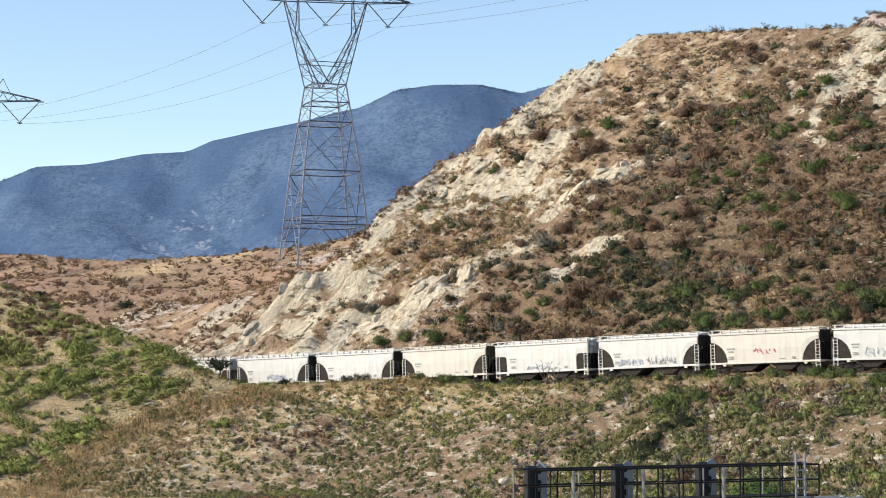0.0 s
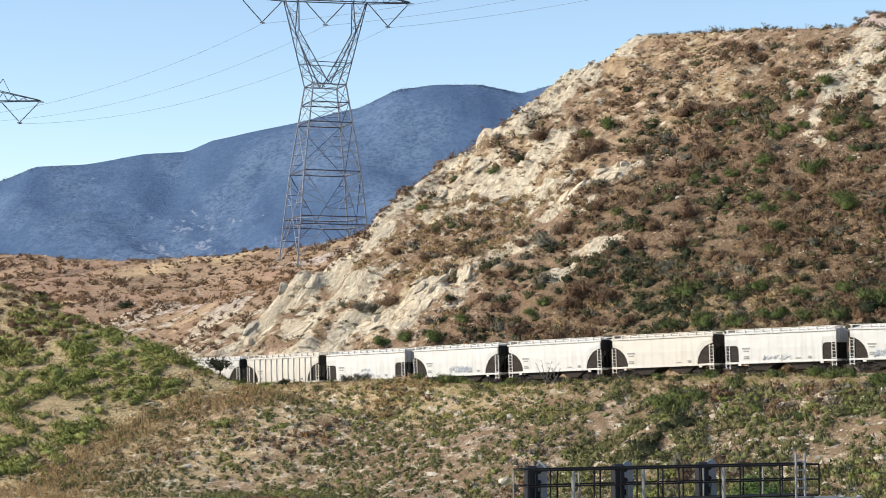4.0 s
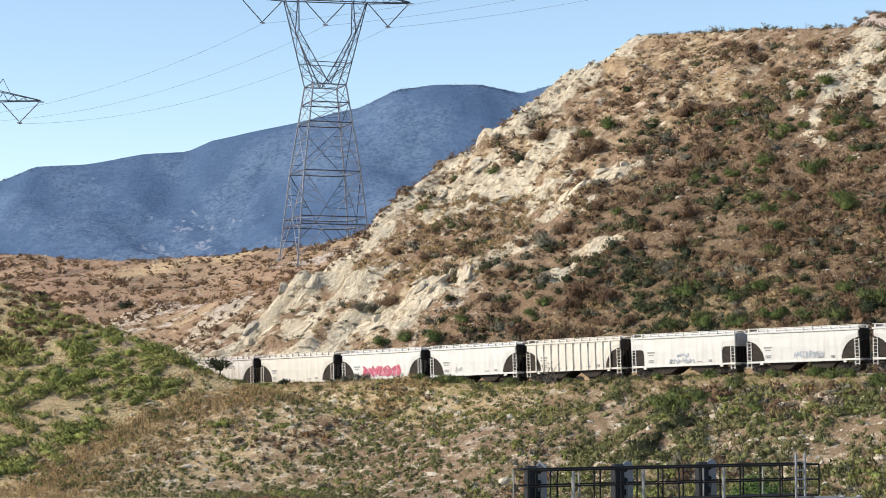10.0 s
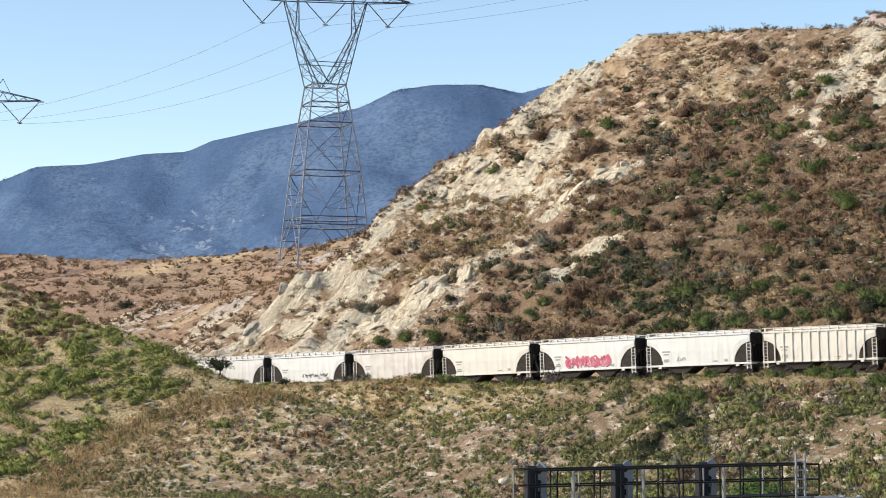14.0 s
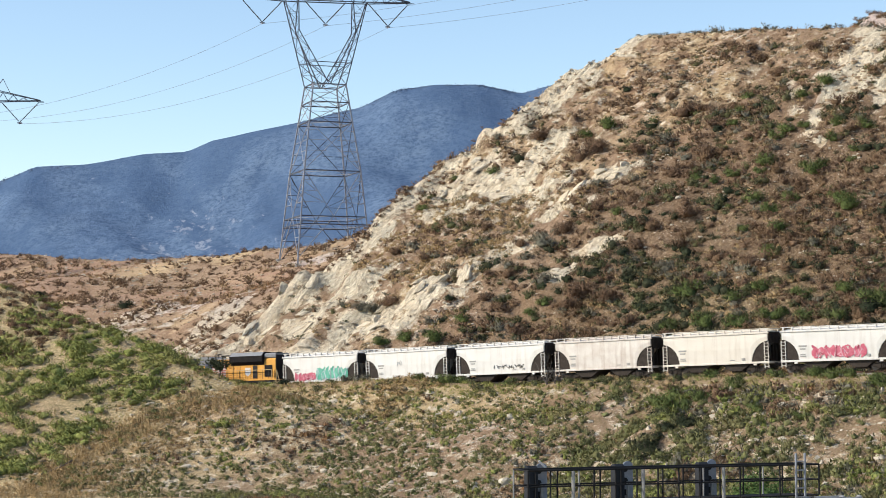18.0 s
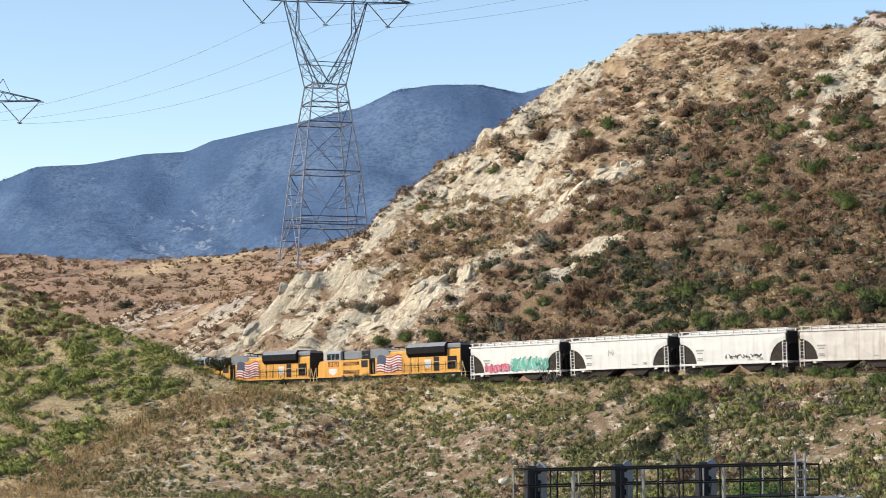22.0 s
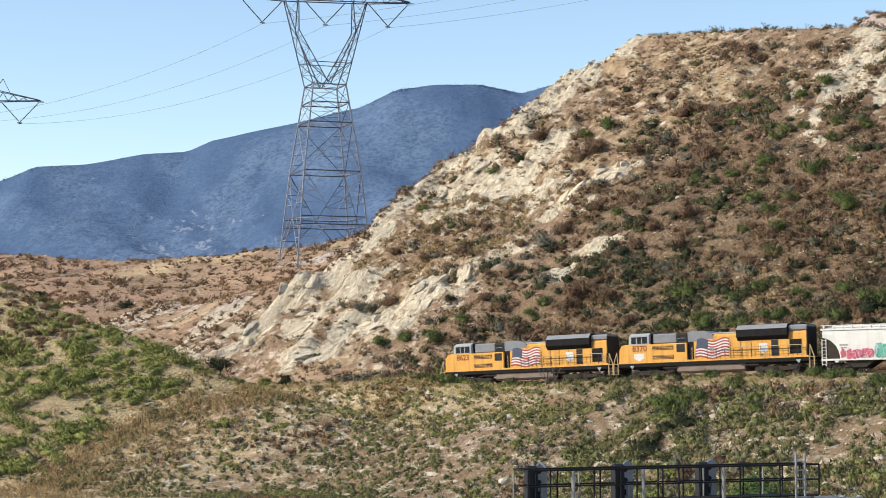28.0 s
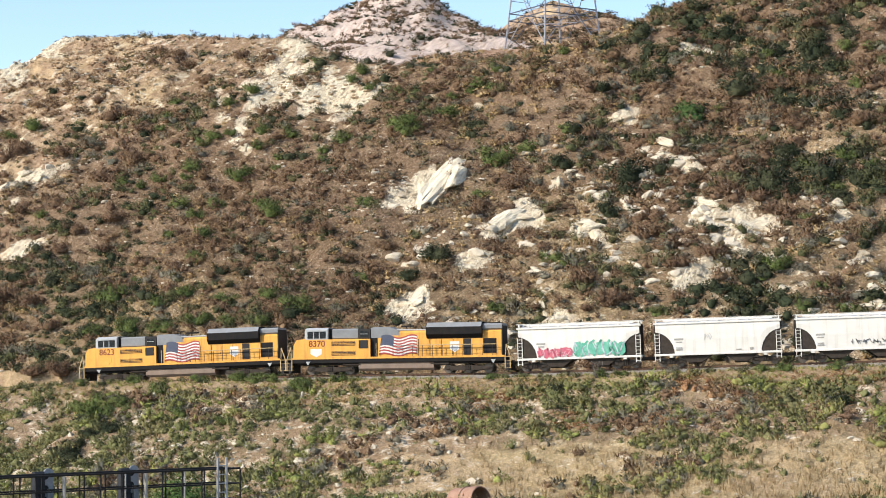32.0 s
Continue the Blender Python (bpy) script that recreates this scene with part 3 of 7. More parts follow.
def hopper(paint, kind):
    """A two-bay covered hopper, 12 m long: x along the line, the viewer's side at -y, rail top at 0."""
    top_z, sill = 4.30, 1.12
    car = thing("hopper_car", "white two-bay covered hopper wagon on the railway", "rail car", "cars of the freight train")
    if kind == "square":
        low_edge = [(0, sill), (4.35, sill), (4.42, sill + 0.15), (4.45, 2.5), (4.55, 2.78), (4.8, 2.86), (5.9, 2.86)]
    else:
        low_edge = [(0, sill), (4.0, sill)] + [(5.9 - 1.9 * math.cos(a), sill + 2.15 * math.sin(a)) for a in (0.18, 0.42, 0.7, 0.98, 1.25, 1.5)]
    xs = sorted({-a for a, _ in low_edge} | {a for a, _ in low_edge})
    loops = []
    for x in xs:
        b = float(np.interp(abs(x), [a for a, _ in low_edge], [c for _, c in low_edge]))
        sec = []
        for yy, zz in ((1.50, b), (1.545, b + (4.0 - b) * 0.5), (1.50, 3.98), (1.38, 4.10), (0.95, 4.22), (0.0, top_z)):
            sec.append((yy, zz))
        loops.append([(x, yy, zz) for yy, zz in sec] + [(x, -yy, zz) for yy, zz in reversed(sec[:-1])])
    body = part("body", Shape().sections(loops), paint, car)
    # side rail under the roof and the sill channel
    rim = Shape()
    for y in (-1.53, 1.53):
        rim.box(-5.92, 5.92, y - 0.06, y + 0.06, 3.96, 4.12, 0.02)
    part("roof_rail", rim, paint, car)
    # dark plates fill the end openings, where there is only shade
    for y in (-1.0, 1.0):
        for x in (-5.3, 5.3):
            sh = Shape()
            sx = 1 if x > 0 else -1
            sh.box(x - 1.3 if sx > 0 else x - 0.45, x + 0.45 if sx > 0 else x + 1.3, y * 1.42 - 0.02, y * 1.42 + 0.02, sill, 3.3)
            part("slope_sheet", sh, GRIME_AND_SHADE, car, "dark upright plate standing in for shade in the end opening")
    for sx in (-1, 1):
        # end sheet and posts are dark: shade between wagons put into their colour
        sh = Shape().box(sx * 5.78 - 0.06, sx * 5.78 + 0.06, -1.35, 1.35, 3.0, 4.15)
        for y in (-1.1, -0.35, 0.35, 1.1):
            sh.box(sx * 5.84 - 0.06, sx * 5.84 + 0.06, y - 0.06, y + 0.06, 1.2, 4.1)
        part("end_post", sh, GRIME_AND_SHADE, car)
        sh = Shape().box(sx * 5.6 - 0.32, sx * 5.6 + 0.32, -1.5, 1.5, sill - 0.1, sill + 0.12, 0.03)
        sh.box(sx * 4.35 - 0.16, sx * 4.35 + 0.16, -1.53, -1.40, sill - 0.26, sill + 0.06).box(sx * 4.35 - 0.16, sx * 4.35 + 0.16, 1.40, 1.53, sill - 0.26, sill + 0.06)
        part("end_sill", sh, paint, car)
        for y in (-1.5, 1.5):
            part("ladder", ladder(sx * 5.62, y, 0.55, 3.15 if kind != "square" else 2.9), paint, car)
        part("coupler", Shape().box(sx * 6.2 - 0.32, sx * 6.2 + 0.32, -0.16, 0.16, 0.72, 1.02, 0.05).box(sx * 5.6 - 0.4, sx * 5.6 + 0.4, -0.3, 0.3, 0.68, 1.1), GRIME_AND_SHADE, car)
        bay = [(sx * 0.35, 1.16), (sx * 3.9, 1.16), (sx * 2.75, 0.36), (sx * 1.55, 0.36)]
        part("hopper_bay", Shape().prism(bay, -1.28, 1.28, "y").box(sx * 2.15 - 0.65, sx * 2.15 + 0.65, -0.9, 0.9, 0.24, 0.4), GRIME_AND_SHADE, car)
        truck(car, sx * 4.35, (-0.86, 0.86), GRIME_AND_SHADE)
    for y in (-1.5, 1.5):
        part("side_sill", Shape().box(-5.9, 5.9, y - 0.05, y + 0.05, sill - 0.09, sill + 0.1, 0.02), paint, car)
    part("air_tank", Shape().bar((-4.9, 0.55, 1.35), (-4.0, 0.55, 1.35), 0.36, 8), GRIME_AND_SHADE, car)
    part("brake_valve", Shape().box(4.9, 5.4, -0.6, -0.2, 1.22, 1.7), GRIME_AND_SHADE, car)
    walk_board = Shape()
    for y in (-1.22, 1.22):
        walk_board.box(-5.95, 5.95, y - 0.11, y + 0.11, 4.44, 4.49)
        for i in range(13):
            x = -5.7 + i * 0.95
            walk_board.box(x - 0.06, x + 0.06, y - 0.11, y + 0.11, 4.1, 4.44)
    for x in (-5.85, 5.85):
        walk_board.box(x - 0.15, x + 0.15, -1.2, 1.2, 4.44, 4.49)
    part("running_board", walk_board, paint, car)
    part("hatch", Shape().box(-5.1, 5.1, -0.28, 0.28, 4.26, 4.40, 0.05), paint, car)
    if kind == "ribbed":
        for i in range(11):
            x = -4.6 + i * 0.92
            for y in (-1.58, 1.58):
                part("side_post", Shape().box(x - 0.055, x + 0.055, y - 0.06, y + 0.06, sill, 3.98), paint, car)
    marks = Shape()
    for i, (x, z, w, h) in enumerate(((-3.6, 2.55, 0.85, 0.17), (-3.6, 2.28, 0.6, 0.12), (-3.6, 1.75, 0.55, 0.1), (-3.6, 1.58, 0.62, 0.09), (3.1, 1.5, 0.35, 0.24), (1.9, 1.45, 0.5, 0.08))):
        marks.box(x - w / 2, x + w / 2, -1.56, -1.52, z - h / 2, z + h / 2)
    tagged(part("stencil", marks, STENCIL, car, "small unreadable stencilled marks"), kind="stuff")
    return car


def scrawl(car, x0, x1, z0, z1, mat, seed, strokes, width=0.1, filled=False):
    """Sprayed lettering too wild to read: bent strokes, some of them filled blobs."""
    rnd = random.Random(seed)
    sh = Shape()
    step = (x1 - x0) / strokes
    for i in range(strokes):
        xa = x0 + step * i
        pts = [(xa + step * rnd.uniform(-0.1, 1.2), z0 + (z1 - z0) * v + rnd.uniform(-0.08, 0.08)) for v in rnd.sample([0.02, 0.3, 0.55, 0.8, 1.0], 4)]
        if filled:
            cx, cz, a, b = xa + step * 0.5, (z0 + z1) / 2 + rnd.uniform(-0.1, 0.1), step * 0.66, (z1 - z0) * rnd.uniform(0.38, 0.55)
            loop = [(cx + a * math.cos(t) * rnd.uniform(0.75, 1.1), cz + b * math.sin(t) * rnd.uniform(0.75, 1.1)) for t in (math.tau * k / 9 for k in range(9))]
            sh.prism(loop, -1.562 - 0.002 * (i % 3), -1.53, "y")
        for a, b in zip(pts, pts[1:]):
            d = Vector((b[0] - a[0], b[1] - a[1]))
            if d.length < 0.05:
                continue
            o = Vector((-d.y, d.x)).normalized() * width * 0.5
            sh.prism([(a[0] + o.x, a[1] + o.y), (a[0] - o.x, a[1] - o.y), (b[0] - o.x, b[1] - o.y), (b[0] + o.x, b[1] + o.y)], -1.57, -1.53, "y")
    tagged(part("graffiti", sh, mat, car, "sprayed graffiti"), kind="stuff")


CARS = []
models = {}
LOOKS = {0: (0, "round"), 3: (2, "round"), 4: (1, "round"), 7: (1, "ribbed"), 8: (0, "square"), 11: (1, "round"), 12: (0, "square"), 14: (1, "round")}
for j in range(18):
    tone, kind = LOOKS.get(j, (0, "round"))
    if (tone, kind) in models:
        src = models[tone, kind]
        car = copy_thing(src, pose(0, 0, 0))
        for o in car.children_recursive:
            if o.name.startswith("wheelset"):
                WHEELS.append((o, o.matrix_basis.translation.x))
        for o in [c for c in car.children if c.name.startswith("graffiti")]:
            bpy.data.objects.remove(o)
    else:
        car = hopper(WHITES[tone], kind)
        models[tone, kind] = car
    if kind == "ribbed":
        tagged(car, "cream covered hopper wagon with upright ribs on its sides")
    if tone == 2:
        tagged(car, "white covered hopper wagon with brown stains under the roof")
    CARS.append((car, GAP * (j + 0.5)))
PAINTED = [(0, -3.9, -0.6, 1.25, 2.15, 1, 6, 0.16, True), (0, -0.5, 4.4, 1.22, 2.75, 2, 7, 0.2, True), (0, -0.4, 4.3, 1.3, 2.6, 4, 8, 0.09, False), (0, -3.8, -0.7, 1.3, 2.0, 5, 7, 0.08, False),
           (1, -1.2, -0.5, 2.5, 3.0, 0, 3, 0.05, False), (2, -0.8, 3.2, 1.55, 2.0, 3, 12, 0.05, False), (5, -2.6, 2.9, 1.35, 2.55, 1, 9, 0.15, True), (5, -2.5, 2.8, 1.4, 2.4, 5, 9, 0.08, False),
           (8, -1.6, 1.3, 1.35, 1.85, 4, 12, 0.06, False), (8, -0.7, 0.7, 2.0, 2.3, 4, 7, 0.06, False), (9, -0.9, 2.2, 1.4, 2.1, 4, 14, 0.05, False), (12, -2.0, 1.2, 1.3, 1.8, 4, 9, 0.05, False),
           (13, -3.4, -0.6, 1.35, 1.95, 4, 10, 0.08, False), (13, -0.2, 3.2, 1.4, 2.1, 0, 12, 0.08, False), (14, -1.3, 1.2, 2.0, 2.5, 1, 6, 0.08, False), (15, -2.8, 3.4, 1.4, 2.2, 4, 14, 0.09, False), (6, -2.5, -1.4, 1.6, 2.0, 0, 3, 0.05, False)]
for i, (j, x0, x1, z0, z1, mat, strokes, w, filled) in enumerate(PAINTED):
    scrawl(CARS[j][0], x0, x1, z0, z1, SCRAWL[mat], 40 + i, strokes, w, filled)
    CARS[j][0]["label"] = "white covered hopper wagon with sprayed graffiti along its side"

# ---- the engines ----
YELLOW = car_paint("yellow_engine_paint", (0.74, 0.38, 0.078), (0.62, 0.295, 0.055), (0.26, 0.13, 0.05), 0.75)
GREY = plain("grey_engine_roof", (0.24, 0.25, 0.265), (0.18, 0.185, 0.195), 1.5, 0.55)
DARK = plain("dark_grey_paint_and_shade", (0.026, 0.026, 0.029), (0.045, 0.04, 0.038), 1.6, 0.7, 0.0, 0.15)
PALE = plain("pale_grey_cab", (0.42, 0.43, 0.44), (0.33, 0.34, 0.35), 1.5, 0.5)
TANK = plain("dusty_fuel_tank", (0.26, 0.195, 0.155), (0.19, 0.14, 0.11), 1.2, 0.8)
GLASS = plain("dark_cab_glass", (0.010, 0.012, 0.015), (0.016, 0.018, 0.022), 1.0, 0.25, 0.0, 0.25)
RED, BLUE = plain("red_flag_paint", (0.36, 0.06, 0.055), (0.30, 0.07, 0.06), 2.0), plain("blue_flag_paint", (0.055, 0.068, 0.115), (0.085, 0.095, 0.135), 2.0)
CREAM = plain("white_flag_paint", (0.74, 0.70, 0.67), (0.64, 0.60, 0.57), 2.0)
MAROON = plain("maroon_number_paint", (0.17, 0.035, 0.022), (0.22, 0.05, 0.03), 2.0)
RAILING = plain("pale_handrail", (0.50, 0.37, 0.20), (0.40, 0.29, 0.15), 2.0)


def wave(u):
    return 0.13 * math.sin(u * 8.5 + 0.4)


def flag(parent, x0, x1, z0, z1, y):
    """A painted flag that seems to blow: wavy stripes and a blue corner."""
    rows = 13
    for r in range(rows):
        sh = Shape()
        up, dn = z1 - (z1 - z0) * r / rows, z1 - (z1 - z0) * (r + 1) / rows
        start = 0.36 if r < 7 else 0.0
        lean = 0.28
        pts_u, pts_d = [], []
        for i in range(9):
            u = start + (1 - start) * i / 8
            x = x0 + (x1 - x0) * u
            pts_u.append((x + lean * (up - z0) / (z1 - z0) * (1 - u), up + wave(u) * 1.2))
            pts_d.append((x + lean * (dn - z0) / (z1 - z0) * (1 - u), dn + wave(u) * 1.2))
        for i in range(8):
            sh.prism([pts_u[i], pts_u[i + 1], pts_d[i + 1], pts_d[i]], y - 0.006, y + 0.02, "y")
        part("stripe", sh, RED if r % 2 == 0 else CREAM, parent)
    sh = Shape()
    pts = [(x0 + (x1 - x0) * 0.36 * i / 4, wave(0.36 * i / 4) * 1.2, 0.36 * i / 4) for i in range(5)]
    mid_z = z1 - (z1 - z0) * 7 / rows
    for (xa, wa, ua), (xb, wb, ub) in zip(pts, pts[1:]):
        sh.prism([(xa + 0.28 * (1 - ua), z1 + wa), (xb + 0.28 * (1 - ub), z1 + wb), (xb + 0.13 * (1 - ub), mid_z + wb), (xa + 0.13 * (1 - ua), mid_z + wa)], y - 0.008, y + 0.02, "y")
    part("canton", sh, BLUE, parent)


def engine(number):
    """A six-axle diesel engine, 22 m long, nose towards -x, viewer's side at -y."""
    loco = thing("locomotive", "yellow and grey diesel locomotive with a painted flag", "locomotive", "engines of the freight train")
    part("underframe", Shape().box(-10.6, 10.6, -1.5, 1.5, 1.1, 1.52, 0.04).box(-10.3, 10.3, -1.2, 1.2, 0.92, 1.15), BLACK, loco)
    part("walkway_edge", Shape().box(-10.6, 10.6, -1.53, -1.49, 1.50, 1.68).box(-10.6, 10.6, 1.49, 1.53, 1.50, 1.68), YELLOW, loco)
    part("fuel_tank", Shape().prism([(-1.35, 0.55), (-1.1, 0.34), (1.1, 0.34), (1.35, 0.55), (1.35, 1.12), (-1.35, 1.12)], -3.9, 3.6), TANK, loco, "dusty fuel tank")
    nose = Shape().prism([(-10.55, 1.55), (-10.5, 2.9), (-10.2, 3.38), (-9.2, 3.52), (-9.2, 1.55)], -1.42, 1.42, "y")
    nose = part("nose", nose, YELLOW, loco)
    part("nose_door", Shape().box(-10.58, -10.5, -0.35, 0.35, 1.75, 2.8), YELLOW, nose)
    side = Shape().box(-9.2, -2.7, -1.45, 1.45, 1.55, 3.42, 0.03)
    side = part("lower_body", side, YELLOW, loco)
    for z in (3.0, 2.05):
        part("louvre", Shape().box(-6.6, -4.2, -1.475, -1.40, z - 0.2, z + 0.2), DARK, side)
        for i in range(3):
            part("slat", Shape().box(-6.55, -4.25, -1.49, -1.47, z - 0.14 + i * 0.13, z - 0.1 + i * 0.13), YELLOW, side)
    part("air_intake", Shape().box(-3.85, -2.9, -1.47, -1.4, 2.5, 3.3), DARK, side)
    part("shield", Shape().prism([(-8.75, 2.5), (-7.6, 2.5), (-7.6, 2.0), (-8.17, 1.7), (-8.75, 2.0)], -1.468, -1.44, "y"), CREAM if number == "8370" else YELLOW, side)
    lettering("road_number", number, 0.84, MAROON, side, pose(-8.1, -1.462, 2.98, 90, 0, 0))
    cab = Shape().sections([[(x, -y, z0), (x, -y, z1), (x, -y * 0.72, z1 + 0.2), (x, y * 0.72, z1 + 0.2), (x, y, z1), (x, y, z0)] for x, y, z0, z1 in ((-9.35, 1.40, 3.42, 4.3), (-9.2, 1.44, 3.42, 4.36), (-7.0, 1.44, 3.42, 4.36))])
    cab = part("cab", cab, PALE, loco, "pale grey cab")
    for x0, x1 in ((-9.05, -8.5), (-8.38, -7.9), (-7.8, -7.2)):
        part("cab_window", Shape().box(x0, x1, -1.465, -1.4, 3.52, 4.18), GLASS, cab)
    for y0, y1 in ((-1.1, -0.15), (0.15, 1.1)):
        part("windscreen", Shape().box(-9.38, -9.3, y0, y1, 3.6, 4.25), GLASS, cab)
    part("sunshade", Shape().box(-9.0, -7.3, -1.56, -1.44, 4.2, 4.26), PALE, cab)
    part("cab_rear", Shape().prism([(-7.0, 3.42), (-7.0, 4.5), (-6.55, 4.5), (-6.0, 3.42)], -1.0, 1.0, "y"), BLACK, loco)
    part("equipment_cabinet", Shape().box(-6.6, -4.0, -1.2, 1.2, 3.42, 4.44, 0.12), GREY, loco)
    part("blower_housing", Shape().box(-3.95, -2.75, -1.25, 1.25, 3.42, 4.4, 0.06), DARK, loco)
    part("exhaust_hood", Shape().prism([(-2.7, 3.5), (-2.7, 4.46), (-2.4, 4.55), (-0.9, 4.55), (0.1, 4.2), (0.1, 3.5)], -1.18, 1.18, "y"), GREY, loco)
    hood = Shape().prism([(-1.16, 1.55), (1.16, 1.55), (1.16, 3.95), (0.95, 4.16), (-0.95, 4.16), (-1.16, 3.95)], -2.7, 10.25)
    hood = part("hood", hood, YELLOW, loco)
    part("roof", Shape().box(-0.2, 10.25, -0.97, 0.97, 4.12, 4.24, 0.03), GREY, loco)
    for i in range(9):
        x = -0.2 + i * 1.15
        if not 6.3 < x < 9.9:
            part("hood_door", Shape().box(x, x + 1.05, -1.185, -1.15, 1.7, 3.3), YELLOW, hood)
            part("door_gap", Shape().box(x - 0.055, x - 0.02, -1.182, -1.15, 1.7, 3.3), DARK, hood)
            part("latch", Shape().box(x + 0.9, x + 0.98, -1.2, -1.17, 2.4, 2.5), DARK, hood)
    rad = Shape().prism([(-1.2, 3.35), (-1.58, 3.75), (-1.58, 4.45), (-1.2, 4.86), (1.2, 4.86), (1.58, 4.45), (1.58, 3.75), (1.2, 3.35)], 2.9, 8.4)
    rad = part("radiator", rad, BLACK, loco, "black flared radiator section")
    part("radiator_top", Shape().prism([(-1.59, 4.44), (-1.21, 4.88), (1.21, 4.88), (1.59, 4.44), (1.5, 4.44), (1.15, 4.82), (-1.15, 4.82), (-1.5, 4.44)], 2.95, 8.35), GREY, loco)
    part("rear_hood", Shape().box(8.4, 10.3, -1.17, 1.17, 4.1, 4.72, 0.15), GREY, loco)
    # rear face turned from the sun: its shade is put into the colour
    part("rear_end", Shape().box(10.25, 10.34, -1.14, 1.14, 1.6, 4.5), DARK, loco)
    part("door_opening", Shape().box(6.5, 7.25, -1.19, -1.1, 1.75, 3.3), DARK, hood)
    part("side_screen", Shape().box(8.45, 9.75, -1.19, -1.1, 1.9, 3.3), BLACK, hood)
    part("emblem", Shape().prism([(5.2, 3.05), (6.1, 3.05), (6.1, 2.3), (5.65, 2.0), (5.2, 2.3)], -1.198, -1.16, "y"), CREAM, hood)
    part("emblem_field", Shape().prism([(5.3, 2.6), (6.0, 2.6), (6.0, 2.35), (5.65, 2.1), (5.3, 2.35)], -1.206, -1.17, "y"), SCRAWL[4], hood)
    # black panel on the hood imitates the shadow at the step in width
    part("step_recess", Shape().box(-2.72, -2.05, -1.20, -1.12, 1.6, 3.5), BLACK, hood)
    part("recess_grab", Shape().bar((-2.1, -1.46, 1.7), (-2.1, -1.46, 3.0), 0.05), RAILING, hood)
    part("side_window", Shape().box(-3.75, -2.95, -1.275, -1.2, 3.6, 4.2), GLASS, loco)
    part("window_guard", Shape().bar((-3.75, -1.29, 3.9), (-2.95, -1.29, 3.9), 0.04), PALE, loco)
    for x in (-9.0, 9.5):
        part("jacking_pad", Shape().prism([(x - 0.25, 1.28), (x + 0.25, 1.28), (x, 0.92)], -1.54, -1.44, "y"), PALE, loco)
    part("air_pipe", Shape().bar((-3.9, -1.42, 1.22), (3.4, -1.42, 1.22), 0.09, 6), PALE, loco)
    for x in (-4.6, 4.2):
        part("air_reservoir", Shape().bar((x - 0.9, -1.2, 0.95), (x + 0.9, -1.2, 0.95), 0.34, 8), GRIME_AND_SHADE, loco)
    part("antenna", Shape().bar((-0.6, 0, 4.5), (-0.6, 0, 4.8), 0.06).box(-0.95, -0.25, -0.2, 0.2, 4.78, 4.86), BLACK, loco)
    flag(part("flag", Shape().box(-1.5, 1.9, -1.19, -1.15, 1.95, 3.7), YELLOW, loco, "painted blowing flag with stripes"), -1.9, 1.9, 1.8, 3.65, -1.2)
    part("roof_edge", Shape().box(-0.2, 2.9, -1.0, 1.0, 4.16, 4.30, 0.04), PALE, loco)
    part("fan", Shape().bar((9.3, 0, 4.7), (9.3, 0, 4.82), 1.5, 14), DARK, loco)
    part("headlight", Shape().bar((-10.6, 0, 3.05), (-10.45, 0, 3.05), 0.26, 8), PALE, nose)
    part("horn", Shape().bar((0.6, 0, 4.2), (0.6, 0, 4.62), 0.1).box(0.1, 1.3, -0.25, 0.25, 4.55, 4.68), BLACK, loco)
    for i in range(12):
        x = -0.4 + i * 0.98
        part("handrail_post", Shape().bar((x, -1.47, 1.66), (x, -1.47, 2.72), 0.045), DARK, loco)
    part("handrail", Shape().bar((-0.4, -1.47, 2.72), (6.5, -1.47, 2.72), 0.045).bar((-0.4, -1.47, 2.2), (10.3, -1.47, 2.2), 0.03), DARK, loco)
    part("grab_rail", Shape().bar((2.2, -1.49, 2.74), (9.9, -1.49, 2.74), 0.07).bar((9.9, -1.49, 2.74), (9.9, -1.49, 1.6), 0.07), RAILING, loco)
    for sx in (-1, 1):
        st = Shape()
        for i in range(4):
            st.box(sx * 10.9 - 0.3, sx * 10.9 + 0.3, -1.5, -1.0, 0.45 + i * 0.34, 0.5 + i * 0.34)
        st.bar((sx * 11.15, -1.5, 0.4), (sx * 11.15, -1.5, 1.5), 0.09).bar((sx * 10.65, -1.5, 0.4), (sx * 10.65, -1.5, 1.5), 0.09)
        part("steps", st, RAILING, loco)
        part("step_handrail", Shape().bar((sx * 11.2, -1.5, 1.4), (sx * 10.75, -1.5, 2.7), 0.08).bar((sx * 10.7, -1.5, 1.5), (sx * 10.75, -1.5, 2.7), 0.06), RAILING, loco)
        part("pilot", Shape().prism([(-1.5, 0.2), (1.5, 0.2), (1.5, 1.2), (-1.5, 1.2)], sx * 10.85 - 0.12, sx * 10.85 + 0.12), DARK, loco)
        part("coupler", Shape().box(sx * 11.1 - 0.3, sx * 11.1 + 0.3, -0.17, 0.17, 0.7, 1.02, 0.05), GRIME_AND_SHADE, loco)
        truck(loco, sx * 6.9, (-1.95, 0.0, 1.95), GRIME_AND_SHADE)
    return loco


CARS.append((engine("8370"), -ENGINE * 0.5))
CARS.append((engine("8623"), -ENGINE * 1.5))

# ---- the railway line ----
BALLAST = plain("grey_ballast_stone", (0.30, 0.27, 0.24), (0.20, 0.175, 0.15), 6.0, 0.95, 0, 0.1, 0.8)
TIMBER = plain("creosoted_timber", (0.085, 0.065, 0.05), (0.13, 0.11, 0.09), 5.0, 0.9, 0, 0.1)
RUST = plain("rusty_rail", (0.17, 0.095, 0.06), (0.10, 0.06, 0.045), 6.0, 0.6, 0.3)


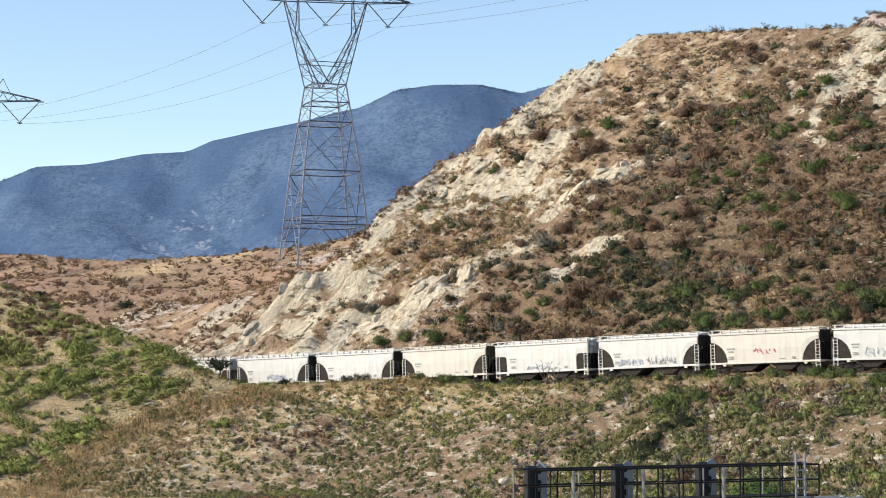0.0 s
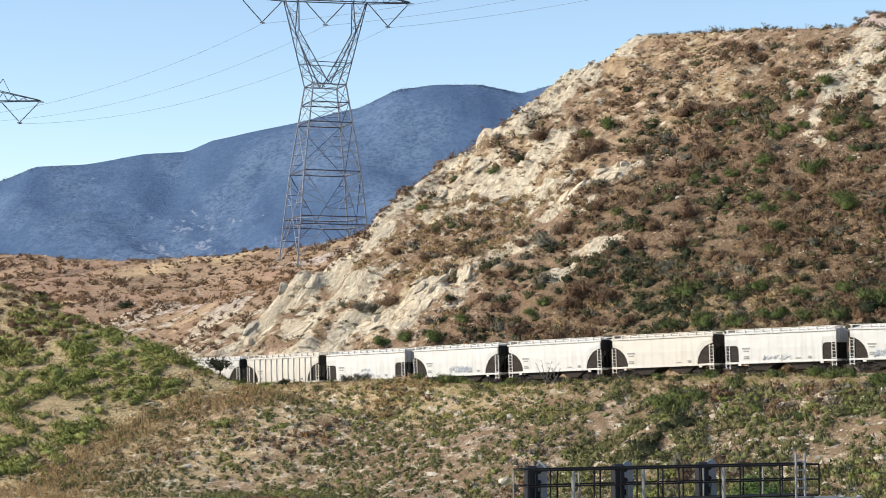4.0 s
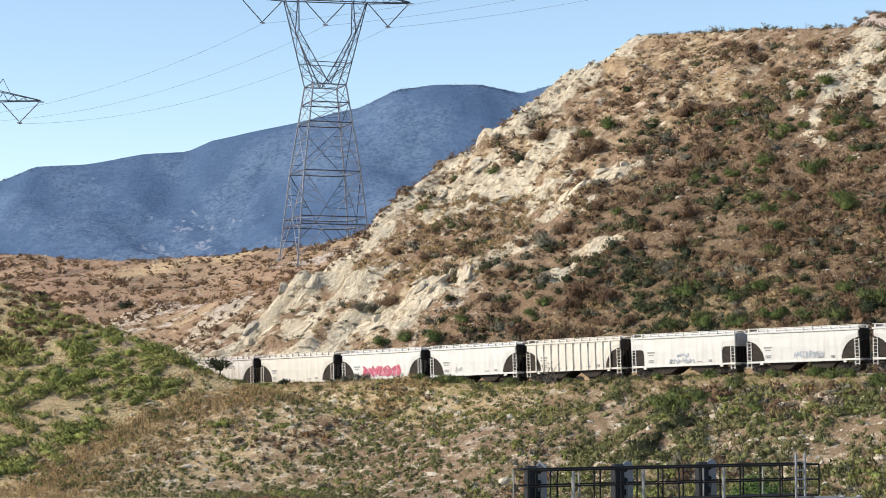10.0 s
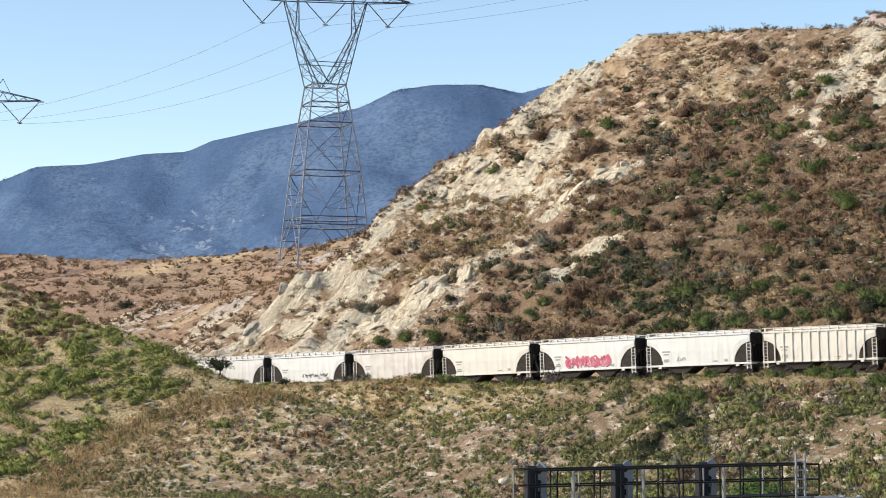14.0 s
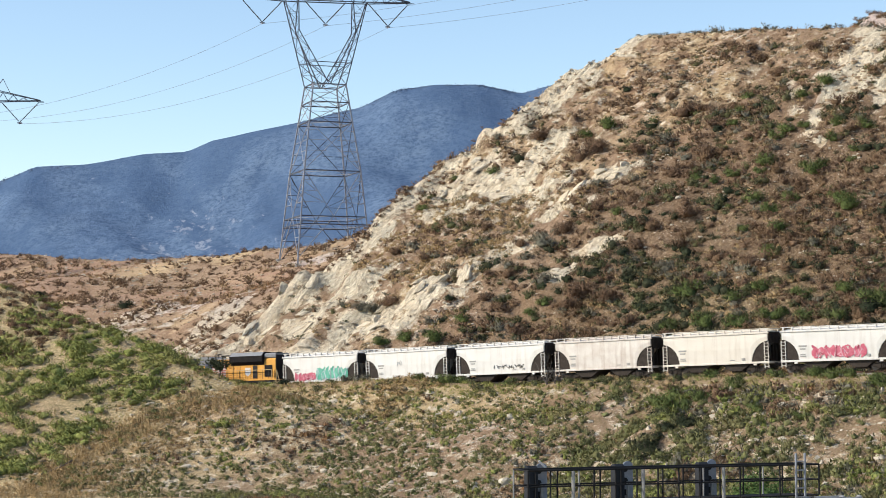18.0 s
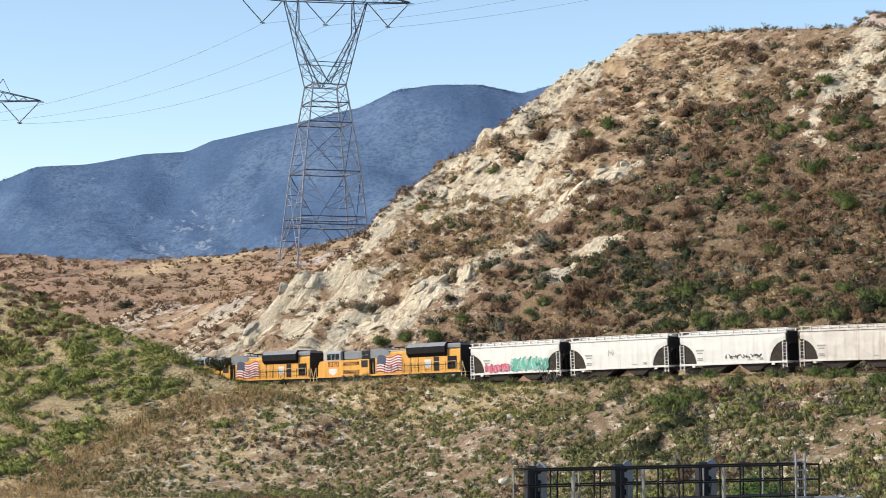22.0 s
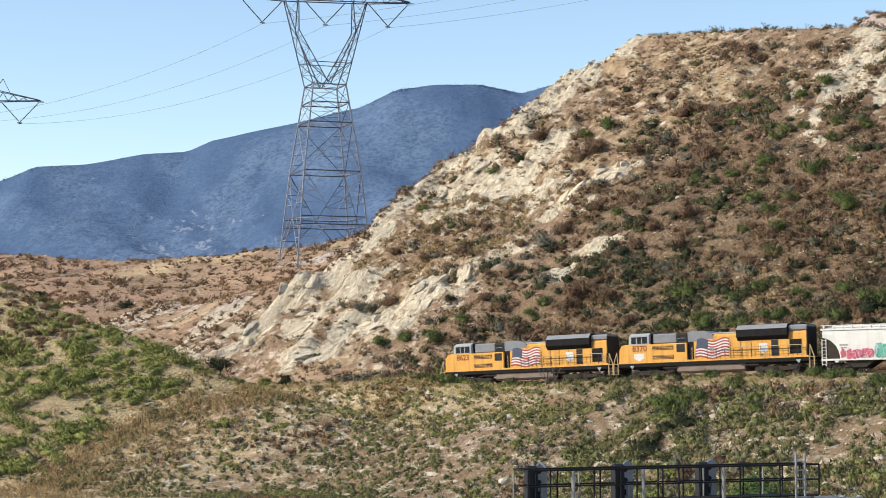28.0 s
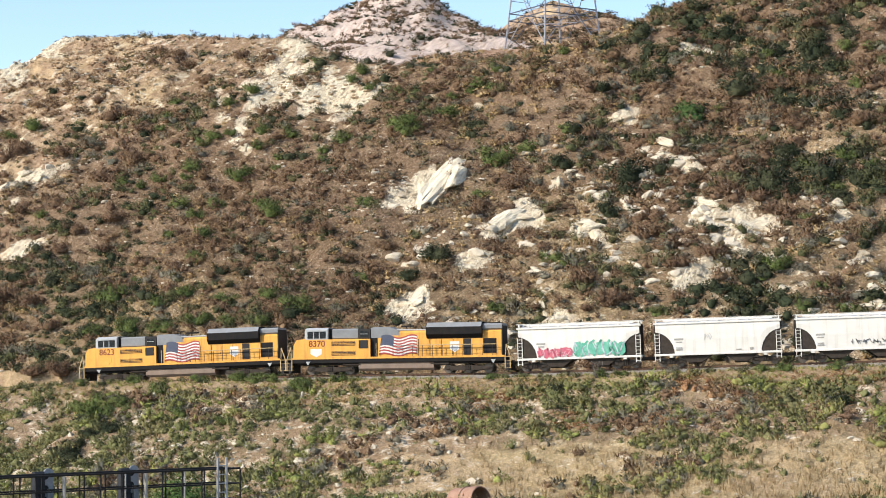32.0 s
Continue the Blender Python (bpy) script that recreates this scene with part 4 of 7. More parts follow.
def swept(outline, lo, hi, step, dz=0.0):
    """An outline (sideways, up) carried along the line."""
    loops = []
    for s in np.arange(lo, hi + 0.01, step):
        x, y, h = along(s)
        z = rail_height(s) + dz
        loops.append([(float(x - n * math.sin(h)), float(y + n * math.cos(h)), float(z + u)) for n, u in outline])
    return Shape().sections(loops)


ballast = tagged(part("track_bed", swept([(-2.9, -0.72), (-1.6, -0.24), (1.6, -0.24), (2.9, -0.72)], -130, 130, 3), BALLAST), "crushed grey stone bed under the railway line", "track bed", kind="structure")
for side in (-0.76, 0.76):
    tagged(part("rail", swept([(side - 0.07, -0.17), (side + 0.07, -0.17), (side + 0.02, -0.14), (side + 0.037, 0.0), (side - 0.037, 0.0), (side - 0.02, -0.14)], -130, 130, 3), RUST), "worn steel running rail", "rail", kind="structure")

sleeper = Shape().box(-0.12, 0.12, -1.3, 1.3, -0.34, -0.17).mesh("sleeper", TIMBER)
for i in range(300):
    sx, sy, sh = (float(v) for v in along(-62 + i * 0.6))
    part("sleeper", sleeper, TIMBER, ballast, "", pose(sx, sy, float(rail_height(-62 + i * 0.6)), 0, 0, math.degrees(sh)))

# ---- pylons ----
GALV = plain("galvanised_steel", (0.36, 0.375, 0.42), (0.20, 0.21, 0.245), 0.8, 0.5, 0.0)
# the same steel darkened: shade and backlight put into its colour
GALV_SHADE = plain("shaded_galvanised_steel", (0.085, 0.095, 0.125), (0.05, 0.056, 0.075), 0.8, 0.6)
PORCELAIN = plain("dark_insulator", (0.055, 0.05, 0.05), (0.09, 0.085, 0.08), 4.0, 0.3)
CONCRETE = plain("concrete_footing", (0.42, 0.40, 0.37), (0.34, 0.32, 0.29), 2.0, 0.9)
ARM_OUT = 15.3
TWIST = radians(-8)
TC, TS = math.cos(TWIST), math.sin(TWIST)


def pylon(cx, cy, waist, turn, base, foot_side):
    """A waisted lattice tower: waist and all above it keep their size, the legs reach down to the ground."""
    c, s = math.cos(radians(turn)), math.sin(radians(turn))
    tower = thing("pylon", "tall grey steel lattice pylon with a flat crossarm", "pylon", "pylons of the power line", pose(cx, cy, base, 0, 0, turn))

    def half(z):
        return float(np.interp(z, (0, waist * 0.5, waist), (foot_side / 2, (foot_side * 0.52 + 6.0 * 0.48) / 2 + 0.25, 3.0)))

    corners = ((-1, -1), (1, -1), (1, 1), (-1, 1))
    levels = [0, waist * 0.24, waist * 0.5, waist * 0.78, waist * 0.895, waist]
    for a, b in corners:
        wx, wy = cx + (a * c - b * s) * half(0), cy + (a * s + b * c) * half(0)
        g = height(wx, wy) - base
        leg = Shape().bar((a * half(0) * (1 - g * 0.008), b * half(0) * (1 - g * 0.008), g - 0.2), (a * half(0), b * half(0), 0), 0.30)
        for z0, z1 in zip(levels, levels[1:]):
            leg.bar((a * half(z0), b * half(z0), z0), (a * half(z1), b * half(z1), z1), 0.24)
        part("leg", leg, GALV, tower)
        part("footing", Shape().box(a * half(0) - 0.5, a * half(0) + 0.5, b * half(0) - 0.5, b * half(0) + 0.5, g - 0.8, g + 0.25, 0.05), CONCRETE, tower)
    for i in range(4):
        (a0, b0), (a1, b1) = corners[i], corners[(i + 1) % 4]
        face = Shape()
        for j, (z0, z1) in enumerate(zip(levels, levels[1:])):
            h0, h1 = half(z0), half(z1)
            p = lambda f, z: (a0 * half(z) * (1 - f) + a1 * half(z) * f, b0 * half(z) * (1 - f) + b1 * half(z) * f, z)
            if j == 0:
                face.bar(p(0, z0), p(0.5, z1), 0.12).bar(p(1, z0), p(0.5, z1), 0.12)
                zm = (z0 + z1) / 2
                face.bar(p(0, zm), p(0.26, zm), 0.1).bar(p(1, zm), p(0.74, zm), 0.1).bar(p(0, zm), p(0.3, z1), 0.09).bar(p(1, zm), p(0.7, z1), 0.09)
            elif j == 1:
                face.bar(p(0, z1), p(0.5, z0), 0.11).bar(p(1, z1), p(0.5, z0), 0.11)
                for f in (0.3, 0.55, 0.78):
                    z = z0 + (z1 - z0) * f
                    face.bar(p(0, z), p(0.5 * (1 - f), z), 0.09).bar(p(1, z), p(1 - 0.5 * (1 - f), z), 0.09)
                    zq = z0 + (z1 - z0) * min(f + 0.22, 1)
                    face.bar(p(0.5 * (1 - f), z), p(0, zq), 0.08).bar(p(1 - 0.5 * (1 - f), z), p(1, zq), 0.08)
            elif j == 2:
                face.bar(p(0, z0), p(1, z1), 0.10).bar(p(1, z0), p(0, z1), 0.10)
                for f in (0.2, 0.4, 0.62, 0.82):
                    z = z0 + (z1 - z0) * f
                    g = min(f, 1 - f)
                    face.bar(p(0, z), p(g, z), 0.08).bar(p(1, z), p(1 - g, z), 0.08)
            else:
                face.bar(p(0, z0), p(1, z1), 0.095).bar(p(1, z0), p(0, z1), 0.095)
                zm = (z0 + z1) / 2
                face.bar(p(0, zm), p(0.5, zm), 0.07)
        # front and sunward faces take the pale steel, the other two the shaded copy
        part("face_bracing", face, GALV if i in (0, 3) else GALV_SHADE, tower)
    for z in (levels[1], levels[1] - 1.4, levels[2], levels[3], levels[4], levels[5]):
        h = half(z)
        for i in range(4):
            (a0, b0), (a1, b1) = corners[i], corners[(i + 1) % 4]
            part("horizontal", Shape().bar((a0 * h, b0 * h, z), (a1 * h, b1 * h, z), 0.19), GALV_SHADE, tower)
        tie = [(0, -h, z), (h, 0, z), (0, h, z), (-h, 0, z)]
        part("plan_bracing", Shape().bar(tie[0], tie[1], 0.09).bar(tie[1], tie[2], 0.09).bar(tie[2], tie[3], 0.09).bar(tie[3], tie[0], 0.09), GALV, tower)
    # the two arms that open from the waist to the crossarm
    beam = waist + 15.2

    def turned_about(x, y, z):
        return (x * TC - y * TS, x * TS + y * TC, z)

    for sx in (-1, 1):
        arm = Shape()
        lo = [(sx * 3.0, -3.0), (sx * 3.0, 3.0), (sx * 0.1, 3.0), (sx * 0.1, -3.0)]
        hi = [turned_about(a, b, 0) for a, b in ((sx * 7.4, -0.9), (sx * 7.4, 0.9), (sx * 4.9, 0.9), (sx * 4.9, -0.9))]
        knee = 0.64

        def straight(i, f):
            return (lo[i][0] * (1 - f) + hi[i][0] * f, lo[i][1] * (1 - f) + hi[i][1] * f, waist + (beam - waist) * f)

        def node(i, f):
            if i < 2:
                return straight(i, f)
            out, end, start = straight(3 - i, knee), straight(i, 1), straight(i, 0)
            bend = (out[0] - sx * 0.75, out[1], out[2])
            a, b, w = (start, bend, f / knee) if f < knee else (bend, end, (f - knee) / (1 - knee))
            return tuple(p * (1 - w) + q * w for p, q in zip(a, b))

        for i in range(4):
            arm.bar(node(i, 0), node(i, knee), 0.17).bar(node(i, knee), node(i, 1), 0.17)
        steps = 7
        for k in range(steps):
            f0, f1 = k / steps, (k + 1) / steps
            for i in range(4):
                m = (i + 1) % 4
                arm.bar(node(i, f0), node(m, f1), 0.065) if k % 2 == i % 2 else arm.bar(node(m, f0), node(i, f1), 0.065)
                arm.bar(node(i, f1), node(m, f1), 0.065)
        part("arm", arm, GALV_SHADE, tower)
    tie = Shape()
    for y in (-2.3, 2.3):
        tie.bar((-4.1, y, waist + 4.0), (4.1, y, waist + 4.0), 0.14).bar((-4.1, y, waist + 4.0), (0.6, y, waist + 0.2), 0.12).bar((4.1, y, waist + 4.0), (-0.6, y, waist + 0.2), 0.12)
    part("tie", tie, GALV_SHADE, tower)
    cross = Shape()
    deep = 2.0
    for y in (-0.9, 0.9):
        cross.bar((-ARM_OUT, y * 0.3, beam + 0.3), (-7.4, y, beam), 0.18).bar((-7.4, y, beam), (7.4, y, beam), 0.18).bar((7.4, y, beam), (ARM_OUT, y * 0.3, beam + 0.3), 0.18)
        cross.bar((-ARM_OUT, y * 0.3, beam + 0.4), (-7.4, y, beam + deep), 0.15).bar((-7.4, y, beam + deep), (7.4, y, beam + deep), 0.15).bar((7.4, y, beam + deep), (ARM_OUT, y * 0.3, beam + 0.4), 0.15)
        for k in range(16):
            x = -15 + k * 2
            d0 = deep * float(np.clip((ARM_OUT - abs(x)) / 8.5, 0, 1))
            d1 = deep * float(np.clip((ARM_OUT - abs(x + 1)) / 8.5, 0, 1))
            cross.bar((x, y * 0.7, beam + 0.1), (x + 1, y * 0.7, beam + d1 + 0.1), 0.08).bar((x + 1, y * 0.7, beam + d1 + 0.1), (min(x + 2, 15.8), y * 0.7, beam + 0.1), 0.08)
    cross.v = [turned_about(*p) for p in cross.v]
    part("crossarm", cross, GALV_SHADE, tower)
    for sx in (-1, 1):
        tip = turned_about(sx * 8.0, 0, beam + deep + 2.5)
        part("peak", Shape().bar(turned_about(sx * 6.2, 0, beam + deep), tip, 0.16).bar(turned_about(sx * 9.5, 0, beam + 1.5), tip, 0.12), GALV, tower)
    hang = []
    for x in (-11.3, 0.0, 11.3):
        for sx in (-1, 1):
            string = Shape()
            a, b = Vector(turned_about(x + sx * 3.7, 0, beam)), Vector(turned_about(x, 0, beam - 4.05))
            string.bar(a, b, 0.13)
            for k in range(20):
                p0 = a.lerp(b, 0.1 + k * 0.043)
                string.bar(p0, p0 + (b - a).normalized() * 0.11, 0.22, 7)
            part("insulator_string", string, PORCELAIN, tower)
        yoke = Shape().box(x - 0.45, x + 0.45, -0.06, 0.06, beam - 4.3, beam - 4.05).box(x - 0.1, x + 0.1, -0.5, 0.5, beam - 4.37, beam - 4.25)
        yoke.v = [turned_about(*p) for p in yoke.v]
        part("yoke", yoke, GALV, tower)
        ux, uy, uz = turned_about(x, 0, beam - 4.35)
        hang.append(Vector((cx + c * ux - s * uy, cy + s * ux + c * uy, base + uz)))
    return hang


hang_mid = pylon(-21.0, 350.0, 31.2, 19, 20.3, 13.2)
hang_west = pylon(-94.9, 387.0, 24.5, 19, 14.4, 11.8)
hang_east = pylon(126.0, 350.0, 31.2, 16, 62.0, 13.2)

# ---- wires ----
WIRE = plain("aluminium_wire", (0.26, 0.30, 0.37), (0.20, 0.235, 0.30), 1.0, 0.6)


def wire(a, b, sag, r, label):
    cu = bpy.data.curves.new("power_line", "CURVE")
    cu.dimensions, cu.bevel_depth, cu.bevel_resolution = "3D", r, 0
    sp = cu.splines.new("POLY")
    sp.points.add(28)
    for i in range(29):
        f = i / 28
        p = a.lerp(b, f)
        sp.points[i].co = (p.x, p.y, p.z - 4 * sag * f * (1 - f), 1)
    tmp = bpy.data.objects.new("power_line", cu)
    me = bpy.data.meshes.new_from_object(tmp)
    bpy.data.objects.remove(tmp)
    me.materials.clear()
    me.materials.append(WIRE)
    tagged(new("power_line", me), label, "power line", "wires between the pylons")


for a, b in zip(hang_west, hang_mid):
    wire(a, b, 4.2, 0.026, "thin grey power line sagging between pylons")
for a, b in zip(hang_mid, hang_east):
    wire(a, b, 7.0, 0.026, "thin grey power line sagging between pylons")

# ---- signal gantry in the valley ----
IRON = plain("dark_gantry_steel", (0.018, 0.018, 0.020), (0.032, 0.031, 0.030), 3.0, 0.8, 0.0, 0.1)
SILVER = plain("weathered_sunlit_silver_paint", (0.34, 0.335, 0.32), (0.20, 0.195, 0.19), 3.0, 0.6, 0.1)
BOARD = plain("signal_board_paint", (0.30, 0.315, 0.35), (0.21, 0.22, 0.25), 3.0, 0.5)
NAVY = plain("black_signal_paint", (0.034, 0.036, 0.042), (0.022, 0.024, 0.028), 3.0, 0.7, 0.0, 0.15)
# local x runs along the walkway, local z is 0 at its deck
gantry = thing("signal_gantry", "dark steel railway signal gantry with railed walkway", "signal gantry", "", pose(2.72, 69.5, -4.42, 0, 0, math.degrees(math.atan2(5.6, 11.8))))
LONG = 12.27
part("deck", Shape().box(0, LONG, -0.55, 0.55, -0.05, 0.0), IRON, gantry)
for y in (-0.5, 0.5):
    part("beam", Shape().bar((-0.3, y, -0.25), (LONG + 1.9, y, -0.25), 0.22, 8), SILVER, gantry)
for x in (12.0, 13.3, 14.1):
    part("flange", Shape().bar((x, -0.5, -0.25), (x + 0.08, -0.5, -0.25), 0.36, 10), SILVER, gantry)
for y in (-0.55, 0.55):
    # every third post of the far railing is pale: sunlight put into its colour
    mat = IRON if y < 0 else SILVER
    for z in (1.12, 0.56):
        part("handrail", Shape().bar((0, y, z), (LONG, y, z), 0.075 if z > 1 else 0.06, 6), IRON, gantry)
    for i in range(15):
        x = LONG * i / 14
        part("post", Shape().bar((x, y, 0), (x, y, 1.12), 0.07, 6), IRON if i % 3 else mat, gantry)
# pale stanchions carry the sun on their edges as colour
for x in (1.75, 4.6, 8.0):
    part("stanchion", Shape().bar((x, -0.62, -0.3), (x, -0.62, 1.08), 0.13, 8), SILVER, gantry)
for x in (0.0, LONG):
    for z in (1.12, 0.56):
        part("end_rail", Shape().bar((x, -0.55, z), (x, 0.55, z), 0.048, 6), IRON, gantry)
for x in (-0.2, LONG + 1.2):
    wx = 2.72 + x * 0.903
    wy = 69.5 + x * 0.429
    part("mast", Shape().bar((x, 0, height(wx, wy) + 4.3), (x, 0, -0.2), 0.34, 10), SILVER, gantry)
part("ladder", ladder(11.36, -0.66, -5.5, 1.55, 0.4), BOARD, gantry)
part("brace", Shape().bar((1.05, 0.62, 1.4), (1.6, 0.62, 0.9), 0.06), CREAM, gantry)
for x in (1.05, 4.6, 8.2):
    head = Shape()
    loop = [(x + 0.22 * math.cos(a), 0.55 + (0.55 if math.sin(a) > 0 else -0.55) + 0.22 * math.sin(a)) for a in (math.tau * k / 16 for k in range(16))]
    head = part("signal_head", Shape().prism([(px + 0.2, pz) for px, pz in loop], 0.78, 0.84, "y"), BOARD, gantry, "dark grey oval signal backboard")
    loop = [(0.62, -0.02), (0.95, -0.02), (0.95, 1.12), (0.88, 1.22), (0.72, 1.22), (0.62, 1.12)]
    part("housing", Shape().prism(loop, x - 0.42, x - 0.04), NAVY, head)
    part("housing_lid", Shape().box(x - 0.40, x - 0.06, 0.60, 0.63, 0.05, 1.05), NAVY, head)
    part("latch", Shape().box(x - 0.28, x - 0.16, 0.585, 0.61, 0.30, 0.34), IRON, head)
    for z in (0.2, 0.62, 1.04):
        part("lamp_hood", Shape().bar((x + 0.02, 0.66, z), (x + 0.02, 0.80, z), 0.22, 10), IRON, head)
        part("lens_hood", Shape().bar((x + 0.22, 0.84, z), (x + 0.22, 1.12, z), 0.24, 10), NAVY, head)
    part("bracket", Shape().bar((x + 0.1, 0.6, 0.2), (x + 0.1, 0.8, 0.2), 0.12).bar((x + 0.1, 0.6, -0.3), (x + 0.1, 0.6, 0.6), 0.1), SILVER, head)

# ---- plants and stones ----
LEAF = [foliage("dark_green_leaves", (0.022, 0.030, 0.018), (0.070, 0.082, 0.044), (0.080, 0.076, 0.045)),
        foliage("olive_leaves", (0.056, 0.062, 0.030), (0.172, 0.178, 0.084), (0.170, 0.140, 0.078)),
        foliage("brown_dry_leaves", (0.088, 0.056, 0.037), (0.290, 0.186, 0.122), (0.240, 0.158, 0.090)),
        foliage("grey_sage_leaves", (0.118, 0.112, 0.085), (0.245, 0.230, 0.175), (0.190, 0.160, 0.112)),
        foliage("bright_green_leaves", (0.116, 0.136, 0.040), (0.360, 0.385, 0.120), (0.350, 0.310, 0.130)),
        foliage("straw", (0.400, 0.290, 0.155), (0.620, 0.490, 0.300), (0.480, 0.330, 0.180)),
        foliage("rust_red_weeds", (0.240, 0.125, 0.065), (0.400, 0.225, 0.120), (0.340, 0.220, 0.110))]
AMBER = foliage("amber_dry_brush", (0.350, 0.240, 0.122), (0.560, 0.410, 0.220), (0.420, 0.300, 0.155))
WEED = foliage("weed_leaves", (0.082, 0.088, 0.038), (0.255, 0.258, 0.112), (0.250, 0.215, 0.110))
KHAKI = foliage("khaki_brush_leaves", (0.094, 0.080, 0.048), (0.250, 0.206, 0.122), (0.180, 0.128, 0.078))
FRESH = foliage("yellow_green_grass", (0.200, 0.215, 0.060), (0.400, 0.400, 0.140), (0.420, 0.360, 0.150))
RUBBLE = plain("brown_rubble", (0.46, 0.345, 0.225), (0.31, 0.225, 0.145), 3.0, 0.95, 0, 0.1, 0.6)
BARK = plain("grey_brown_bark", (0.14, 0.11, 0.085), (0.09, 0.07, 0.055), 6.0, 0.9)
STONE = plain("pale_stone", (0.62, 0.55, 0.44), (0.44, 0.37, 0.28), 3.0, 0.95, 0, 0.1, 0.6)


def ball(level):
    bm = bmesh.new()
    bmesh.ops.create_icosphere(bm, subdivisions=level, radius=1.0)
    v = np.array([p.co for p in bm.verts])
    f = np.array([[p.index for p in q.verts] for q in bm.faces])
    bm.free()
    return v, f


def unit(v):
    return v / np.maximum(np.linalg.norm(v, axis=1), 1e-6)[:, None]


def shrub(seed, count, long=0.14, width=0.03, tall=0.9, lumps=6, level=2, upright=0.6, spread=0.42, heart_size=0.40):
    """A shrub of unit radius: a lumpy dense heart, wrapped in fine sprigs that lean outwards. Gives corners, faces and soft normals."""
    g = np.random.default_rng(seed)
    cent = np.clip(g.normal(size=(lumps, 3)), -1.4, 1.4) * (spread, spread, 0.15) + (0, 0, 0.30)
    size = g.uniform(0.32, 0.60, lumps)
    d, heart = ball(level)
    reach = (d @ cent.T + size[None]).max(1) * heart_size + (0.2 * (g.random(len(d)) - 0.5))
    core = d * reach[:, None] + (0, 0, 0.1)
    core[:, 2] = np.maximum(core[:, 2], -0.1)
    which = g.integers(0, lumps, count)
    way = g.normal(size=(count, 3))
    way[:, 2] = np.abs(way[:, 2]) * 1.1 - 0.25
    way = unit(way)
    at = cent[which] + way * (size[which] * g.uniform(0.12, 1.05, count) ** 0.6)[:, None]
    at[:, 2] = np.abs(at[:, 2])
    soft = unit(way * 0.75 + unit(at - (0, 0, 0.05)) * 0.45 + g.normal(size=(count, 3)) * 0.38 + (0, 0, 0.15))
    grow = unit(way * 0.6 + g.normal(size=(count, 3)) * 0.6 + (0, 0, upright)) * (long * g.uniform(0.6, 1.4, count))[:, None]
    side = unit(np.cross(grow, soft + g.normal(size=(count, 3)) * 0.4)) * (width * g.uniform(0.6, 1.5, count))[:, None]
    a, b, c = at - grow * 0.4 - side, at - grow * 0.4 + side, at + grow * 0.6
    turn = (np.cross(b - a, c - a) * soft).sum(1) < 0
    a[turn], b[turn] = b[turn].copy(), a[turn].copy()
    v = np.concatenate((core, np.stack((a, b, c), 1).reshape(-1, 3))) * (1, 1, tall)
    f = np.concatenate((heart, len(core) + np.arange(count * 3).reshape(-1, 3)))
    return v, f, np.concatenate((unit(d + g.normal(size=d.shape) * 0.25), np.repeat(soft, 3, 0)))


def blades(seed, count, spread=0.7, width=0.07):
    """A tuft of unit height: narrow blades that fan out."""
    g = np.random.default_rng(seed)
    a = g.uniform(0, math.tau, count)
    r = g.uniform(0, 1, count) ** 0.6
    foot = np.stack((np.cos(a) * r * 0.45, np.sin(a) * r * 0.45, np.zeros(count)), 1)
    tall = g.uniform(0.55, 1.05, count) * (1.1 - 0.35 * r)
    tip = foot + np.stack((np.cos(a) * r * spread, np.sin(a) * r * spread, tall), 1) + g.normal(size=(count, 3)) * 0.08
    side = np.stack((-np.sin(a + g.normal(size=count)), np.cos(a), np.zeros(count)), 1) * width
    v = np.stack((foot - side, foot + side, tip), 1)
    soft = unit(np.stack((np.cos(a) * r, np.sin(a) * r, np.full(count, 0.8)), 1) + g.normal(size=(count, 3)) * 0.2)
    turn = (np.cross(v[:, 1] - v[:, 0], v[:, 2] - v[:, 0]) * soft).sum(1) < 0
    v[turn, 0], v[turn, 1] = v[turn, 1].copy(), v[turn, 0].copy()
    return v.reshape(-1, 3), np.arange(count * 3).reshape(-1, 3), np.repeat(soft, 3, 0)


def twigs(seed, count, thick=0.03):
    g = random.Random(seed)
    sh = Shape()
    for _ in range(count):
        a, r = g.uniform(0, math.tau), g.uniform(0.3, 0.8)
        mid_p = Vector((math.cos(a) * r * 0.35, math.sin(a) * r * 0.35, g.uniform(0.25, 0.4)))
        sh.bar((0, 0, -0.15), mid_p, thick * 1.5, 4)
        for _ in range(2):
            b = a + g.uniform(-0.6, 0.6)
            sh.bar(mid_p, (math.cos(b) * r, math.sin(b) * r, g.uniform(0.45, 0.8)), thick, 3)
    return sh


def pebbles(seed, sides=5):
    """A rough stone of unit size."""
    g = np.random.default_rng(seed)
    rings = []
    for z, r in ((-0.3, 0.7), (0.05, 1.0), (0.4, 0.75)):
        rings.append([(math.cos(math.tau * i / sides) * r * g.uniform(0.75, 1.15), math.sin(math.tau * i / sides) * r * g.uniform(0.7, 1.1), z + g.uniform(-0.1, 0.1)) for i in range(sides)])
    v = np.array([p for ring in rings for p in ring])
    f = [(k * sides + i, k * sides + (i + 1) % sides, (k + 1) * sides + (i + 1) % sides, (k + 1) * sides + i) for k in range(2) for i in range(sides)]
    f += [(10, 11, 12, 13), (10, 13, 14, 12)]
    return v, np.array(f), None


def soften(me, normals):
    """Normals of the shrub's rounded form, so that its sprigs shade as one soft mass."""
    me.polygons.foreach_set("use_smooth", np.full(len(me.polygons), True))
    layer = me.attributes.new("custom_normal", "FLOAT_VECTOR", "POINT")
    layer.data.foreach_set("vector", np.ascontiguousarray(normals, np.float32).ravel())
    return me


